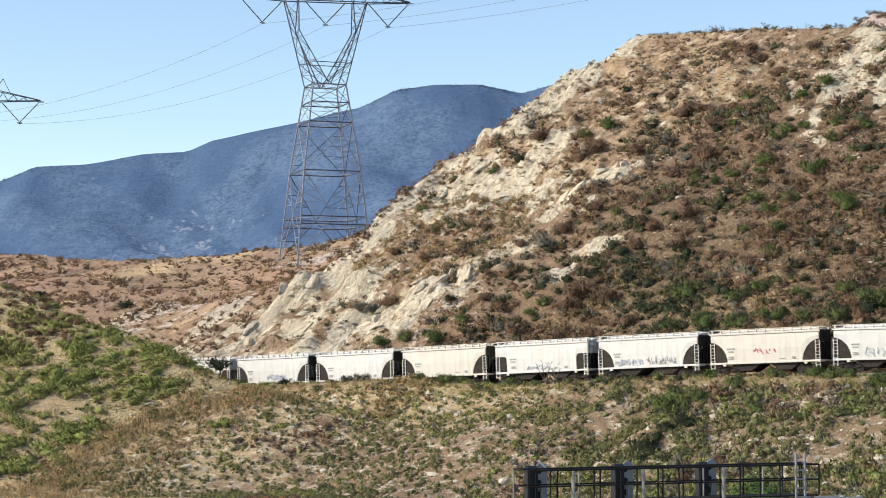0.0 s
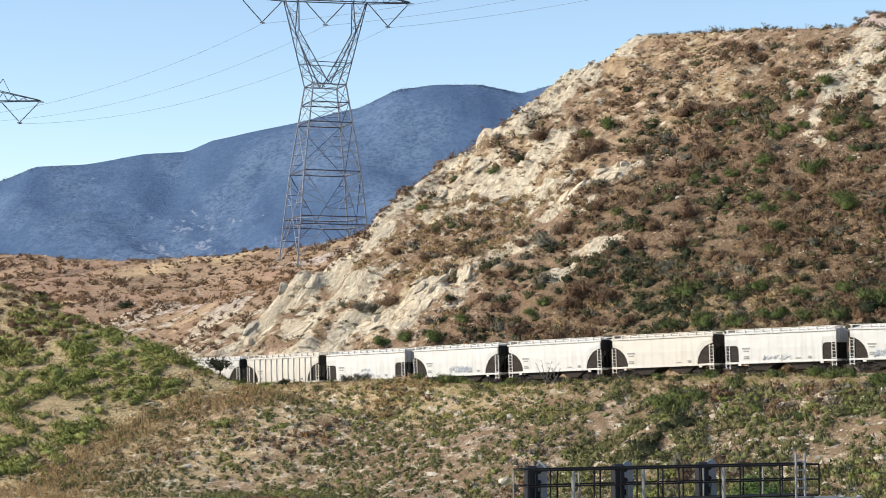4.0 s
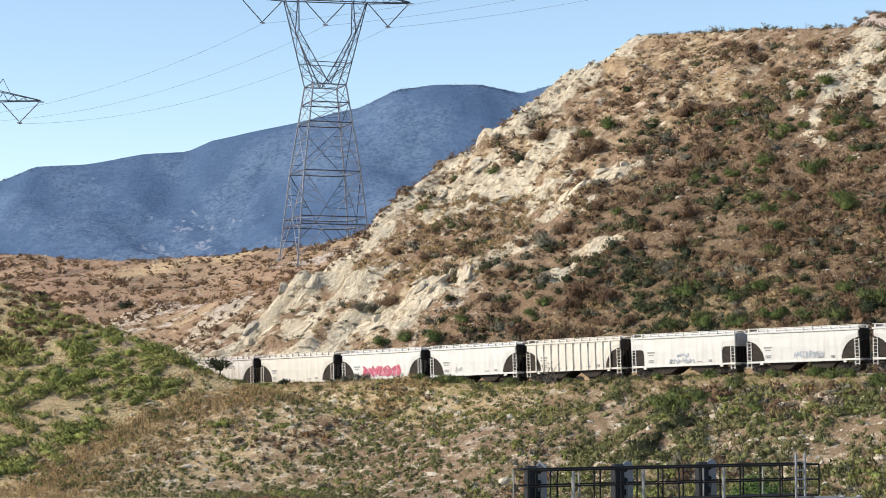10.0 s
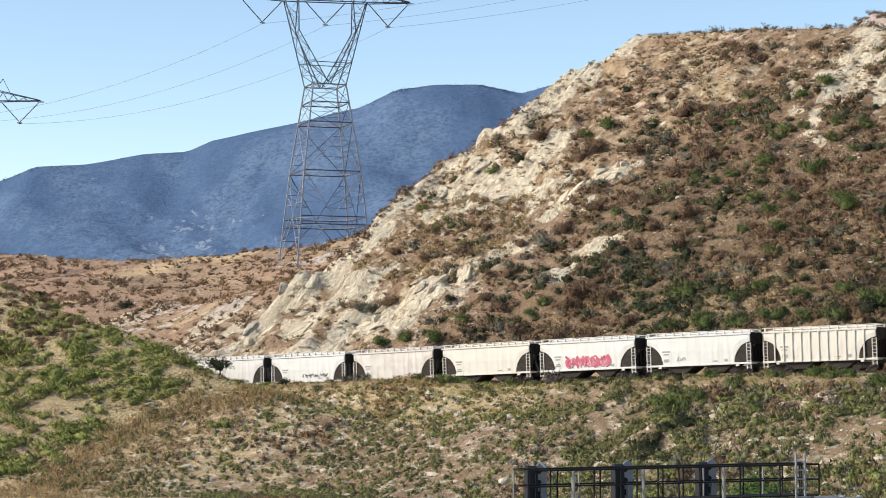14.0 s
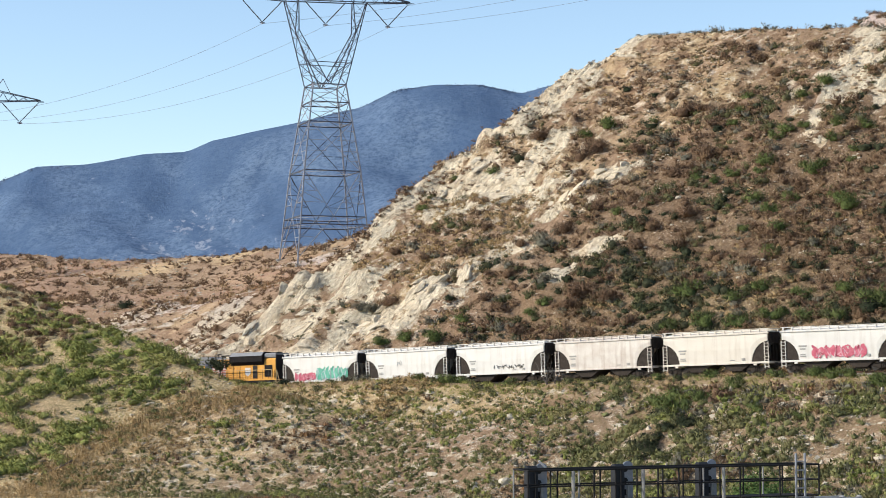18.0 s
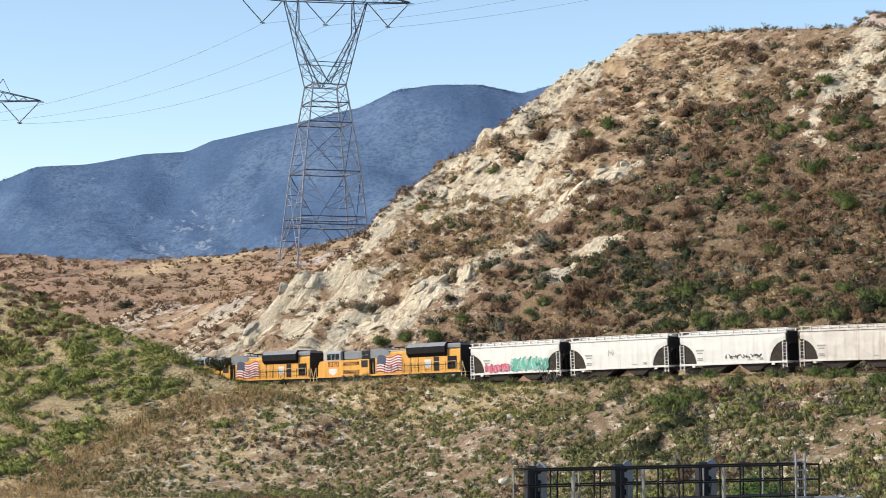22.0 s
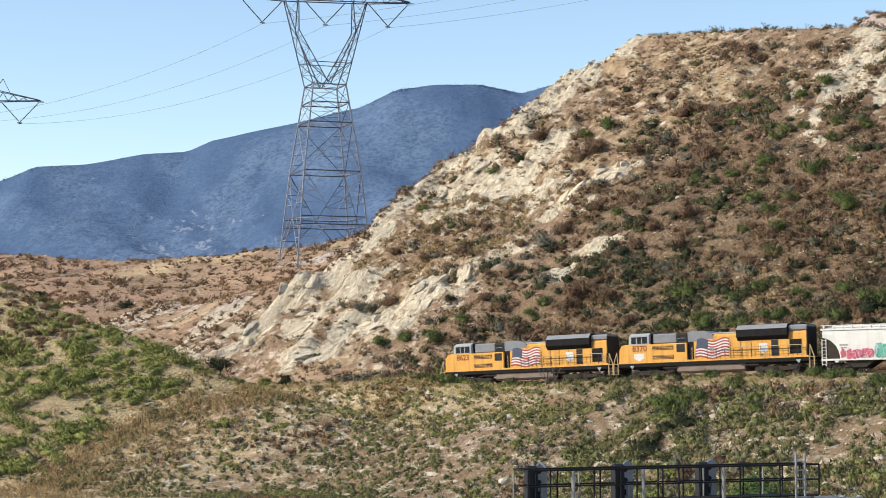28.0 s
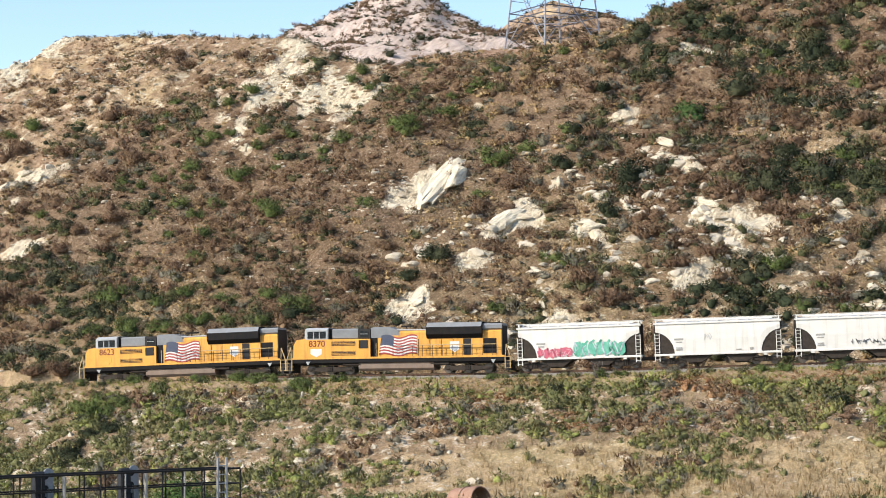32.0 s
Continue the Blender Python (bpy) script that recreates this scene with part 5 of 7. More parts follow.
def lump(seed):
    """A blocky stone of unit size: a ball cut by flat planes."""
    g = np.random.default_rng(seed)
    v, f = ball(2)
    for _ in range(9):
        d = g.normal(size=3)
        d /= np.linalg.norm(d)
        v = v - np.maximum(v @ d - g.uniform(0.45, 0.8), 0)[:, None] * d
    return v * g.uniform(0.75, 1.25, 3), f, None


def scatter(name, shapes, x, y, size, material, label, category, tall=1.0, sink=0.05, ground_at=None):
    """Many alike plants as one mesh."""
    g = np.random.default_rng(len(name) + len(x))
    x, y, size = np.asarray(x), np.asarray(y), np.asarray(size)
    z = ground_at(x, y) if ground_at else land(x, y)[0]
    vs, fs, ns, at = [], [], [], 0
    pick = g.integers(0, len(shapes), len(x))
    for k, (v, f, soft) in enumerate(shapes):
        sel = np.nonzero(pick == k)[0]
        if not len(sel):
            continue
        a = g.uniform(0, math.tau, len(sel))
        c, s = np.cos(a)[:, None], np.sin(a)[:, None]
        r = size[sel][:, None]
        c, s = c * g.uniform(0.75, 1.35, len(sel))[:, None], s * g.uniform(0.75, 1.35, len(sel))[:, None]
        st = g.uniform(0.8, 1.25, len(sel))[:, None] * tall
        px = x[sel][:, None] + (v[None, :, 0] * c - v[None, :, 1] * s) * r
        py = y[sel][:, None] + (v[None, :, 0] * s + v[None, :, 1] * c) * r
        pz = z[sel][:, None] + (v[None, :, 2] - sink) * r * st
        vs.append(np.stack((px, py, pz), 2).reshape(-1, 3))
        if soft is not None:
            tx, ty = soft[None, :, 0] * c - soft[None, :, 1] * s, soft[None, :, 0] * s + soft[None, :, 1] * c
            ns.append(np.stack((tx, ty, np.broadcast_to(soft[None, :, 2], tx.shape)), 2).reshape(-1, 3))
        off = at + np.arange(len(sel))[:, None, None] * len(v)
        fs.append((f[None] + off).reshape(-1, f.shape[1]))
        at += len(sel) * len(v)
    if not vs:
        return
    me = mesh_from(name, np.concatenate(vs), np.concatenate(fs), material)
    if ns:
        soften(me, np.concatenate(ns))
    tagged(new(name, me), label, category, kind="stuff")


def by_line(count, s0, s1, n0, n1, seed):
    """Places at random along the line and to its side."""
    g = np.random.default_rng(seed)
    s, n = g.uniform(s0, s1, count), g.uniform(n0, n1, count)
    x, y, h = along(s)
    return x - n * np.sin(h), y + n * np.cos(h), s, n, g


def boulder(seed, cuts=20, rough=0.06):
    """A broken block of rock of unit size: a ball cut by flat planes, with a rough skin."""
    g = np.random.default_rng(seed)
    v, f = ball(3)
    for _ in range(cuts):
        d = g.normal(size=3)
        d /= np.linalg.norm(d)
        over = np.maximum(v @ d - g.uniform(0.42, 0.8), 0)
        v = v - over[:, None] * d
    r = np.linalg.norm(v, axis=1)[:, None]
    lump = fbm(v[:, 0] * 3 + seed, v[:, 1] * 3 + v[:, 2] * 2, 1.0, seed, 3)[:, None]
    groove = -abs(fbm(v[:, 1] * 5 + seed, v[:, 0] * 1.2 + v[:, 2], 1.0, seed + 2, 2))[:, None]
    return v * (1 + rough * (2.6 * lump + 3.0 * groove) / np.maximum(r, 0.3)), f


BLOCKS = [mesh_from("rock_face", *boulder(400 + i), OUTCROP) for i in range(9)]
place = random.Random(11)


def lay_rock(s0, n0, long, wide, turn, thick):
    """A block half sunk in the slope, its length along the given turn from the line."""
    tx, ty, h = (float(v) for v in along(s0))
    wx, wy = tx - n0 * math.sin(h), ty + n0 * math.cos(h)
    a = h + radians(turn)
    z0 = height(wx, wy)
    ex = Vector((math.cos(a), math.sin(a), (height(wx + 1.5 * math.cos(a), wy + 1.5 * math.sin(a)) - height(wx - 1.5 * math.cos(a), wy - 1.5 * math.sin(a))) / 3)).normalized()
    ey = Vector((-math.sin(a), math.cos(a), (height(wx - 1.5 * math.sin(a), wy + 1.5 * math.cos(a)) - height(wx + 1.5 * math.sin(a), wy - 1.5 * math.cos(a))) / 3)).normalized()
    ez = ex.cross(ey).normalized()
    ey = ez.cross(ex)
    m = Matrix((ex, ey, ez)).transposed().to_4x4()
    ob = tagged(new("rock_outcrop", place.choice(BLOCKS)), "pale weathered rock outcrop breaking through the slope", "rock", "rock outcrops on the hillside")
    ob.matrix_basis = Matrix.Translation((wx, wy, z0)) @ m @ Matrix.Rotation(radians(place.uniform(-14, 14)), 4, "X") @ Matrix.Diagonal((long, wide, thick, 1))


for cs, cn, a, b, turn in ROCK_WEST:
    c, d = math.cos(radians(turn)), math.sin(radians(turn))
    for k in range(int(3 + b) if cn < 60 else 0):
        p, w = place.uniform(-0.5, 0.5) * a, (k + 0.5) / int(3 + b) * 1.7 * b - 0.85 * b
        if cs > -49 or cn < 30:
            lay_rock(cs + p * c - w * d, cn + p * d + w * c, a * place.uniform(0.25, 0.5), place.uniform(0.5, 1.1), turn + place.uniform(-7, 7), place.uniform(0.25, 0.5))
for cs, cn, a, b, turn in ROCK_EAST + ROCK_LOW:
    c, d = math.cos(radians(turn)), math.sin(radians(turn))
    for k in range(int(4 + a * b * 0.22) if cn < 50 and cs != 44.1 else 0):
        p, w = place.uniform(-0.6, 0.6) * a, place.uniform(-0.7, 0.7) * b
        size = place.uniform(0.2, 0.5) if k else 0.6
        lay_rock(cs + p * c - w * d, cn + p * d + w * c, max(0.5, a * size), max(0.4, b * size * 0.9), turn + place.uniform(-30, 30), max(0.35, b * size * 0.42))

# the steep slab and the single boulders beside it
for cs, cn, a, b, turn, thick in ((46.3, 35.5, 8.2, 2.1, 74, 1.5), (45.1, 34.0, 5.9, 1.5, 79, 1.2), (47.9, 36.5, 4.7, 1.7, 68, 1.1),
                                  (56.3, 28.4, 3.7, 1.5, 49, 1.3), (61.6, 35.3, 1.1, 0.6, 70, 1.0), (66.5, 26.3, 2.2, 1.2, 20, 0.8), (48.4, 17.2, 3.0, 0.8, 60, 0.6), (86.2, 26.9, 2.4, 1.2, 15, 0.8), (95.0, 29.0, 1.5, 1.0, 0, 0.8)):
    lay_rock(cs, cn, a, b, turn, thick)
for cs, cn, a, turn in ((-23.4, 42.2, 2.6, 70), (-28.7, 24.9, 1.5, 73), (-29.0, 21.0, 1.6, 86), (-37.4, 20.0, 1.5, 100), (-58.2, 24.3, 1.8, 76), (-14.2, 43.2, 1.3, 74)):
    lay_rock(cs, cn, a, 0.75, turn, 1.0)

DENSE = [shrub(i, 135, 0.27, 0.036, 0.85, 6, 1, 0.8) for i in range(8)]
LEAFY = [shrub(10 + i, 150, 0.16, 0.048, 0.9, 8, 1, 0.2, 0.45, 0.5) for i in range(6)]
LOOSE = [shrub(20 + i, 125, 0.29, 0.030, 0.8, 6, 1, 0.8, 0.48, 0.3) for i in range(8)]
SMALL = [shrub(30 + i, 38, 0.36, 0.056, 0.9, 3, 1, 0.8, 0.45, 0.3) for i in range(8)]
WEEDS = [shrub(90 + i, 44, 0.33, 0.046, 0.9, 3, 1, 0.95, 0.40, 0.40) for i in range(8)]
TINY = [shrub(36 + i, 14, 0.36, 0.10, 0.9, 3, 1) for i in range(4)]
TUFTS = [blades(40 + i, 16) for i in range(4)]
GRASS = [blades(50 + i, 13, 0.6, 0.028) for i in range(4)]
STONES = [pebbles(60 + i) for i in range(5)]


def CREST(s):
    return np.interp(s, (-45, -37, -26, -15, 7, 12, 24, 37), (78.2, 77.6, 75.9, 74.2, 70.2, 69.2, 62.0, 59.8))


# hillside behind the line
x, y, s, n, g = by_line(10500, -66, 118, 5.0, 88, 101)
z, rock, green, dry, red, litter = land(x, y)
clump = 1.2 * fbm(x, y, 7, 2, 3) + 0.6 * fbm(x, y, 30, 4, 2)
core = ramp(s, -24, -8) * ramp(-s, -42, -28) * ramp(-n, -66, -42)
wood = 0.46 + 0.06 * ramp(s, 20, 50) + 0.22 * ramp(s, 46, 72) + 0.30 * core + 0.40 * ramp(-n, -35, -10) * ramp(s, -20, 0) - 0.30 * ramp(-s, 24, 40) + 0.18 * ramp(n, 40, 60) * ramp(s, 50, 70) + 0.12 * ramp(n, 48, 56) * ramp(-s, -45, -25)
keep = (g.uniform(0, 1, len(x)) < wood + clump) & (rock < 0.45 + np.where(s > 0, 0.25, 0.15) * g.uniform(0, 1, len(x))) & ((n < CREST(s) - 4) | (s > 40))
tone = 0.22 + 0.55 * g.uniform(0, 1, len(x)) + 1.1 * fbm(x, y, 12, 1, 3) + 0.12 * ramp(s, 20, 80) + 0.30 * ramp(-n, -32, -10) * ramp(s, -10, 5)
size = g.uniform(0.25, 1.0, len(x)) ** 1.5 * (1.2 + 0.3 * ramp(s, 35, 80)) + 0.28
for name, lo, hi, leaf, label in (("brown_scrub", -9, 0.66, LEAF[2], "low brown sun-dried scrub on the hillside"), ("grey_scrub", 0.66, 0.76, LEAF[3], "grey-green sage scrub on the hillside"),
                                  ("green_scrub", 0.76, 1.0, LEAF[1], "olive green scrub on the hillside"), ("dark_scrub", 1.0, 9, LEAF[0], "dark green chaparral bushes on the hillside")):
    m = keep & (tone >= lo) & (tone < hi)
    scatter(name, {"brown_scrub": LOOSE, "dark_scrub": LEAFY}.get(name, DENSE), x[m], y[m], size[m], leaf, label, "scrub", 1.1)
x, y, s, n, g = by_line(3000, -18, 50, 6, 58, 121)
rock = land(x, y)[1]
m = (rock < 0.5) & (g.uniform(0, 1, len(x)) < (0.55 + 0.3 * ramp(-n, -32, -14)) * ramp(s, -18, -2) * ramp(-s, -48, -34) + 1.1 * fbm(x, y, 9, 3, 3))
pick = g.uniform(0, 1, len(x)) + 0.5 * fbm(x, y, 12, 2, 2) + 0.32 * ramp(-n, -34, -12)
for name, lo, hi, leaf, label in (("brown_thicket", -9, 0.62, LEAF[2], "dense brown thicket on the hillside"), ("olive_thicket", 0.62, 0.9, LEAF[1], "dense olive green thicket on the hillside"), ("dark_thicket", 0.9, 9, LEAF[0], "dense dark green thicket on the hillside")):
    k = m & (pick >= lo) & (pick < hi)
    scatter(name, DENSE, x[k], y[k], g.uniform(0.5, 1.25, k.sum()), leaf, label, "thicket", 1.0)
x, y, s, n, g = by_line(5200, -55, 118, 6, 72, 123)
m = (g.uniform(0, 1, len(x)) < 2.6 * fbm(x, y, 13, 0, 3) - 0.1) & (land(x, y)[1] < 0.6)
scatter("amber_hill_brush", SMALL, x[m], y[m], g.uniform(0.3, 0.75, m.sum()), AMBER, "patches of orange-brown dry brush on the hillside", "brush", 0.9)
x, y, s, n, g = by_line(1900, 6, 118, 8, 78, 124)
m = (g.uniform(0, 1, len(x)) < 0.35 + 1.3 * fbm(x, y, 18, 5, 3)) & (land(x, y)[1] < 0.55)
k = g.uniform(0, 1, len(x)) < 0.5 + 1.2 * fbm(x, y, 20, 1, 2)
scatter("big_brown_shrubs", DENSE, x[m & k], y[m & k], g.uniform(0.8, 1.7, (m & k).sum()) * (1 + 0.35 * ramp(s[m & k], 35, 60)), LEAF[2], "large rounded brown shrubs on the hillside", "shrubs", 1.0)
scatter("big_dark_shrubs", LEAFY, x[m & ~k], y[m & ~k], g.uniform(0.7, 1.5, (m & ~k).sum()) * (1 + 0.35 * ramp(s[m & ~k], 35, 60)), LEAF[0], "large rounded dark green shrubs on the hillside", "shrubs", 1.0)
x, y, s, n, g = by_line(900, -48, -22, 24, 42, 122)
m = g.uniform(0, 1, len(x)) < 0.75
scatter("orange_brush", SMALL, x[m], y[m], g.uniform(0.35, 0.8, m.sum()), AMBER, "orange-brown dried brush on the hillside", "brush", 1.0)
x, y, s, n, g = by_line(15000, -66, 118, 5.5, 92, 102)
rock = land(x, y)[1]
m = (rock < 0.6) & (g.uniform(0, 1, len(x)) < 0.55 + fbm(x, y, 10, 5, 3))
scatter("dry_hill_grass", GRASS, x[m], y[m], g.uniform(0.3, 0.75, m.sum()), LEAF[5], "dry straw-coloured grass tufts on the hillside", "grass")
m = ~m & (g.uniform(0, 1, len(x)) < 0.65)
x2, y2, s2, n2, g2 = by_line(8200, -66, 118, 5.2, 86, 112)
m2 = (land(x2, y2)[1] < 0.5) & (n2 < np.where(s2 < 40, CREST(s2) - 0.6, 99)) & (g2.uniform(0, 1, len(x2)) < 0.75 + 0.2 * ramp(s2, 15, 40))
hue = 0.25 + 0.45 * g2.uniform(0, 1, len(x2)) + 1.6 * fbm(x2, y2, 11, 4, 3)
wide = g2.uniform(0.3, 1.0, len(x2)) ** 1.4 * (0.95 + 0.25 * ramp(s2, 15, 40)) + 0.12
for name, lo, hi, leaf, label in (("low_brown_scrub", -9, 0.34, LEAF[2], "low withered brown scrub on the hillside"), ("low_khaki_brush", 0.34, 0.68, KHAKI, "low khaki brush over the hillside"),
                                  ("low_grey_brush", 0.68, 0.8, LEAF[3], "low grey twiggy brush on the hillside"), ("low_amber_brush", 0.8, 9, AMBER, "low orange-brown brush on the hillside")):
    k = m2 & (hue >= lo) & (hue < hi)
    scatter(name, SMALL, x2[k], y2[k], wide[k], leaf, label, "brush", 0.85)
x3, y3, s3, n3, g3 = by_line(2600, 36, 118, 7, 42, 125)
m3 = g3.uniform(0, 1, len(x3)) < 0.12 + 2.0 * fbm(x3, y3, 8, 2, 3)
scatter("broken_rock", [lump(76 + i) for i in range(6)], x3[m3], y3[m3], g3.uniform(0.25, 1.0, m3.sum()) ** 2.2 * 1.1 + 0.1, STONE, "pale broken rock lying among the scrub", "stones", 0.7, 0.45)
scatter("hill_stones", STONES, x[m], y[m], g.uniform(0.1, 0.5, m.sum()) ** 1.3, STONE, "loose pale stones on the hillside", "stones", 0.8)

x, y, s, n, g = by_line(620, -64, -14, 8, 56, 140)
k = g.uniform(0, 1, len(x)) < 0.5 + 1.3 * fbm(x, y, 6, 3, 3)
b = g.uniform(0, 1, len(x)) < 0.6
for name, sel, leaf, label in (("cliff_brown_brush", k & b, LEAF[2], "brown brush growing between the rock slabs"), ("cliff_green_brush", k & ~b, LEAF[1], "olive brush growing between the rock slabs")):
    scatter(name, LOOSE, x[sel], y[sel], g.uniform(0.25, 1.0, sel.sum()) ** 1.5 * 1.0 + 0.15, leaf, label, "brush", 0.85)
g = np.random.default_rng(141)
n = g.uniform(28, 57, 260)
s = np.interp(n, (28, 32, 40, 47, 53.4, 54.8, 57), (-56, -52.3, -52.4, -53.3, -53.6, -44.6, -42.9)) + g.uniform(-1.6, 1.4, 260)
x, y, h = along(s)
scatter("edge_brush", SMALL, x - n * np.sin(h), y + n * np.cos(h), g.uniform(0.35, 0.85, 260), LEAF[2], "brown brush along the edge of the hill", "brush", 0.9)

# embankment in front of the line
x, y, s, n, g = by_line(17000, -42, 122, -40, -7.4, 103)
cover = fbm(x, y, 6, 3, 3) + 0.4 * fbm(x, y, 25, 1, 2)
straw = ramp(s, 35, 80) * ramp(-n, 13, 20)
m = (g.uniform(0, 1, len(x)) < 0.94 + cover * (0.45 + 1.2 * ramp(s, 42, 60)) - 0.30 * ramp(s, 42, 60) - 0.42 * straw - 0.55 * ramp(-s, 17, 27))
size = g.uniform(0.25, 1.0, len(x)) ** 1.6 * (0.66 + 0.55 * ramp(s, 8, 24)) + 0.18
pick = 0.12 + 0.55 * g.uniform(0, 1, len(x)) + 1.2 * fbm(x, y, 8, 0, 3) + 0.16 * ramp(s, 42, 65)
for name, lo, hi, leaf, label in (("green_weeds", 0.0, 0.55, WEED, "small green weeds on the embankment"), ("bright_weeds", 0.55, 0.72, LEAF[4], "bright green weeds on the embankment"),
                                  ("grey_weeds", 0.72, 0.84, LEAF[3], "grey-green weeds on the embankment"), ("brown_weeds", 0.84, 1.12, LEAF[2], "withered brown weeds on the embankment"), ("rust_weeds", 1.12, 9, LEAF[6], "rust-red weeds on the embankment")):
    k = m & (pick >= lo) & (pick < hi)
    scatter(name, WEEDS, x[k], y[k], size[k], leaf, label, "weeds", 0.95)
k = (straw < 0.5) & (g.uniform(0, 1, len(x)) < 0.38)
scatter("bank_stones", STONES, x[k] + 0.4, y[k] - 0.3, g.uniform(0.3, 1.0, k.sum()) ** 2 * 0.32, STONE, "pale stones on the embankment", "stones", 0.75)
x, y, s, n, g = by_line(900, -30, 112, -30, -7.5, 142)
k = g.uniform(0, 1, len(x)) < 0.22 + 0.35 * ramp(s, 14, 24) * ramp(-s, -70, -45) + 0.9 * fbm(x, y, 7, 2, 3)
scatter("bank_rocks", [lump(70 + i) for i in range(6)], x[k], y[k], g.uniform(0.3, 1.0, k.sum()) ** 2 * 0.5 + 0.1, STONE, "pale broken rocks among the weeds", "rocks", 0.75, 0.2)
x, y, s, n, g = by_line(17000, -44, 125, -85, -5, 104)
k = (g.uniform(0, 1, len(x)) < 0.15 + 0.9 * ramp(s, 30, 70) * ramp(-n, 12, 18) + 1.0 * np.exp(-((s + 29) / 6) ** 2) * ramp(-n, 8, 12) + 0.3 * ramp(-s, -20, 5) * ramp(n, -36, -12) + fbm(x, y, 9, 2, 2))
scatter("dry_grass", GRASS, x[k], y[k], (g.uniform(0.22, 0.55, len(x)) * (1 + 0.7 * ramp(s, 35, 70) * ramp(-n, 14, 22)))[k], LEAF[5], "dry yellow grass below the railway line", "grass")

x, y, s, n, g = by_line(5600, 40, 120, -42, -13, 129)
k = g.uniform(0, 1, len(x)) < 0.85 * ramp(s, 54, 74) * ramp(-n, 15, 24) + 0.8 * fbm(x, y, 8, 1, 2)
scatter("blond_grass", GRASS, x[k], y[k], g.uniform(0.4, 0.85, k.sum()), LEAF[5], "tall blond dry grass below the embankment", "grass")
x, y, s, n, g = by_line(3600, -42, 45, 46, 74, 130)
k = (n < CREST(s)) & (g.uniform(0, 1, len(x)) < 0.7 + fbm(x, y, 9, 3, 2))
scatter("crest_rubble", STONES, x[k], y[k], g.uniform(0.3, 1.0, k.sum()) ** 2 * 0.5, RUBBLE, "brown rubble stones on the upper hillside", "stones", 0.8)

# verge beside the track
x, y, s, n, g = by_line(4800, -45, 122, -8.8, -3.6, 105)
k = g.uniform(0, 1, len(x)) < 0.62 + 1.2 * fbm(x, y, 8, 3, 2)
scatter("verge_grass", TUFTS, x[k], y[k], g.uniform(0.2, 0.5, k.sum()), FRESH, "yellow-green grass along the track", "grass")
scatter("verge_straw", GRASS, x[~k], y[~k], g.uniform(0.25, 0.5, (~k).sum()), LEAF[5], "dry grass along the track", "grass")

x, y, s, n, g = by_line(560, -42, 122, -7.5, -3.6, 115)
k = g.uniform(0, 1, len(x)) < 0.55 + 1.2 * fbm(x, y, 6, 2, 2) - 0.15 * ramp(s, 35, 60)
scatter("verge_shrubs", DENSE, x[k], y[k], g.uniform(0.4, 1.0, k.sum()), LEAF[1], "olive green shrubs hiding the wheels along the track", "shrubs", 1.0)

x, y, s, n, g = by_line(4200, -42, 72, -11, -5.4, 125)
k = g.uniform(0, 1, len(x)) < 0.9 * np.exp(-((s + 11) / 4) ** 2) + 0.30 * ramp(n, -10.5, -8.5) + 1.2 * fbm(x, y, 7, 4, 2) - 0.1
scatter("amber_verge_brush", SMALL, x[k], y[k], (g.uniform(0.3, 0.75, len(x)) * (1 + 0.6 * np.exp(-((s + 11) / 4) ** 2)))[k], AMBER, "orange-brown dry brush along the track", "brush", 0.75)
x, y, s, n, g = by_line(2600, -44, -20, -46, -9, 126)
k = (g.uniform(0, 1, len(x)) < 1.1 * np.exp(-((s + 29) / 6) ** 2)) & (np.hypot(x + 25.5, y - 224.5) > 3.0)
scatter("amber_bank_brush", SMALL, x[k], y[k], g.uniform(0.3, 0.75, k.sum()), AMBER, "orange-brown dry brush on the bank", "brush", 0.7)
x, y, s, n, g = by_line(5200, 55, 118, -20, -5.5, 127)
near = np.max([np.exp(-((s - a) / b) ** 2 - ((n - c) / d) ** 2) for a, b, c, d in ((89.4, 5, -11.2, 1.6), (71, 3, -14, 2.0), (93.5, 6, -7.2, 1.2), (84, 5, -6.9, 1.0), (104, 6, -9, 1.5), (62, 4, -9, 1.2))], 0)
k = g.uniform(0, 1, len(x)) < near * 1.1 - 0.1
scatter("rust_patch_weeds", SMALL, x[k], y[k], g.uniform(0.3, 0.55, k.sum()), LEAF[6], "patch of rust-red weeds on the embankment", "weeds", 0.9)

x, y, s, n, g = by_line(2000, -42, 16, -13.0, -9.2, 143)
k = g.uniform(0, 1, len(x)) < 0.85 * np.exp(-((n + 11.0 + 0.5 * np.sin(s / 5)) / 1.0) ** 2) + 0.5 * fbm(x, y, 6, 2, 2)
scatter("green_grass_strip", TUFTS, x[k], y[k], g.uniform(0.22, 0.5, k.sum()), FRESH, "strip of yellow-green grass below the track", "grass")

# low scrub against the sky along the crest
g = np.random.default_rng(128)
s = g.uniform(-38, 36, 150)
n = CREST(s) + g.uniform(-0.8, 0.6, 150)
x, y, h = along(s)
scatter("crest_scrub", SMALL, x - n * np.sin(h), y + n * np.cos(h), g.uniform(0.2, 0.95, 150) ** 1.3, LEAF[3], "grey low scrub along the crest of the hill", "scrub", 1.0)

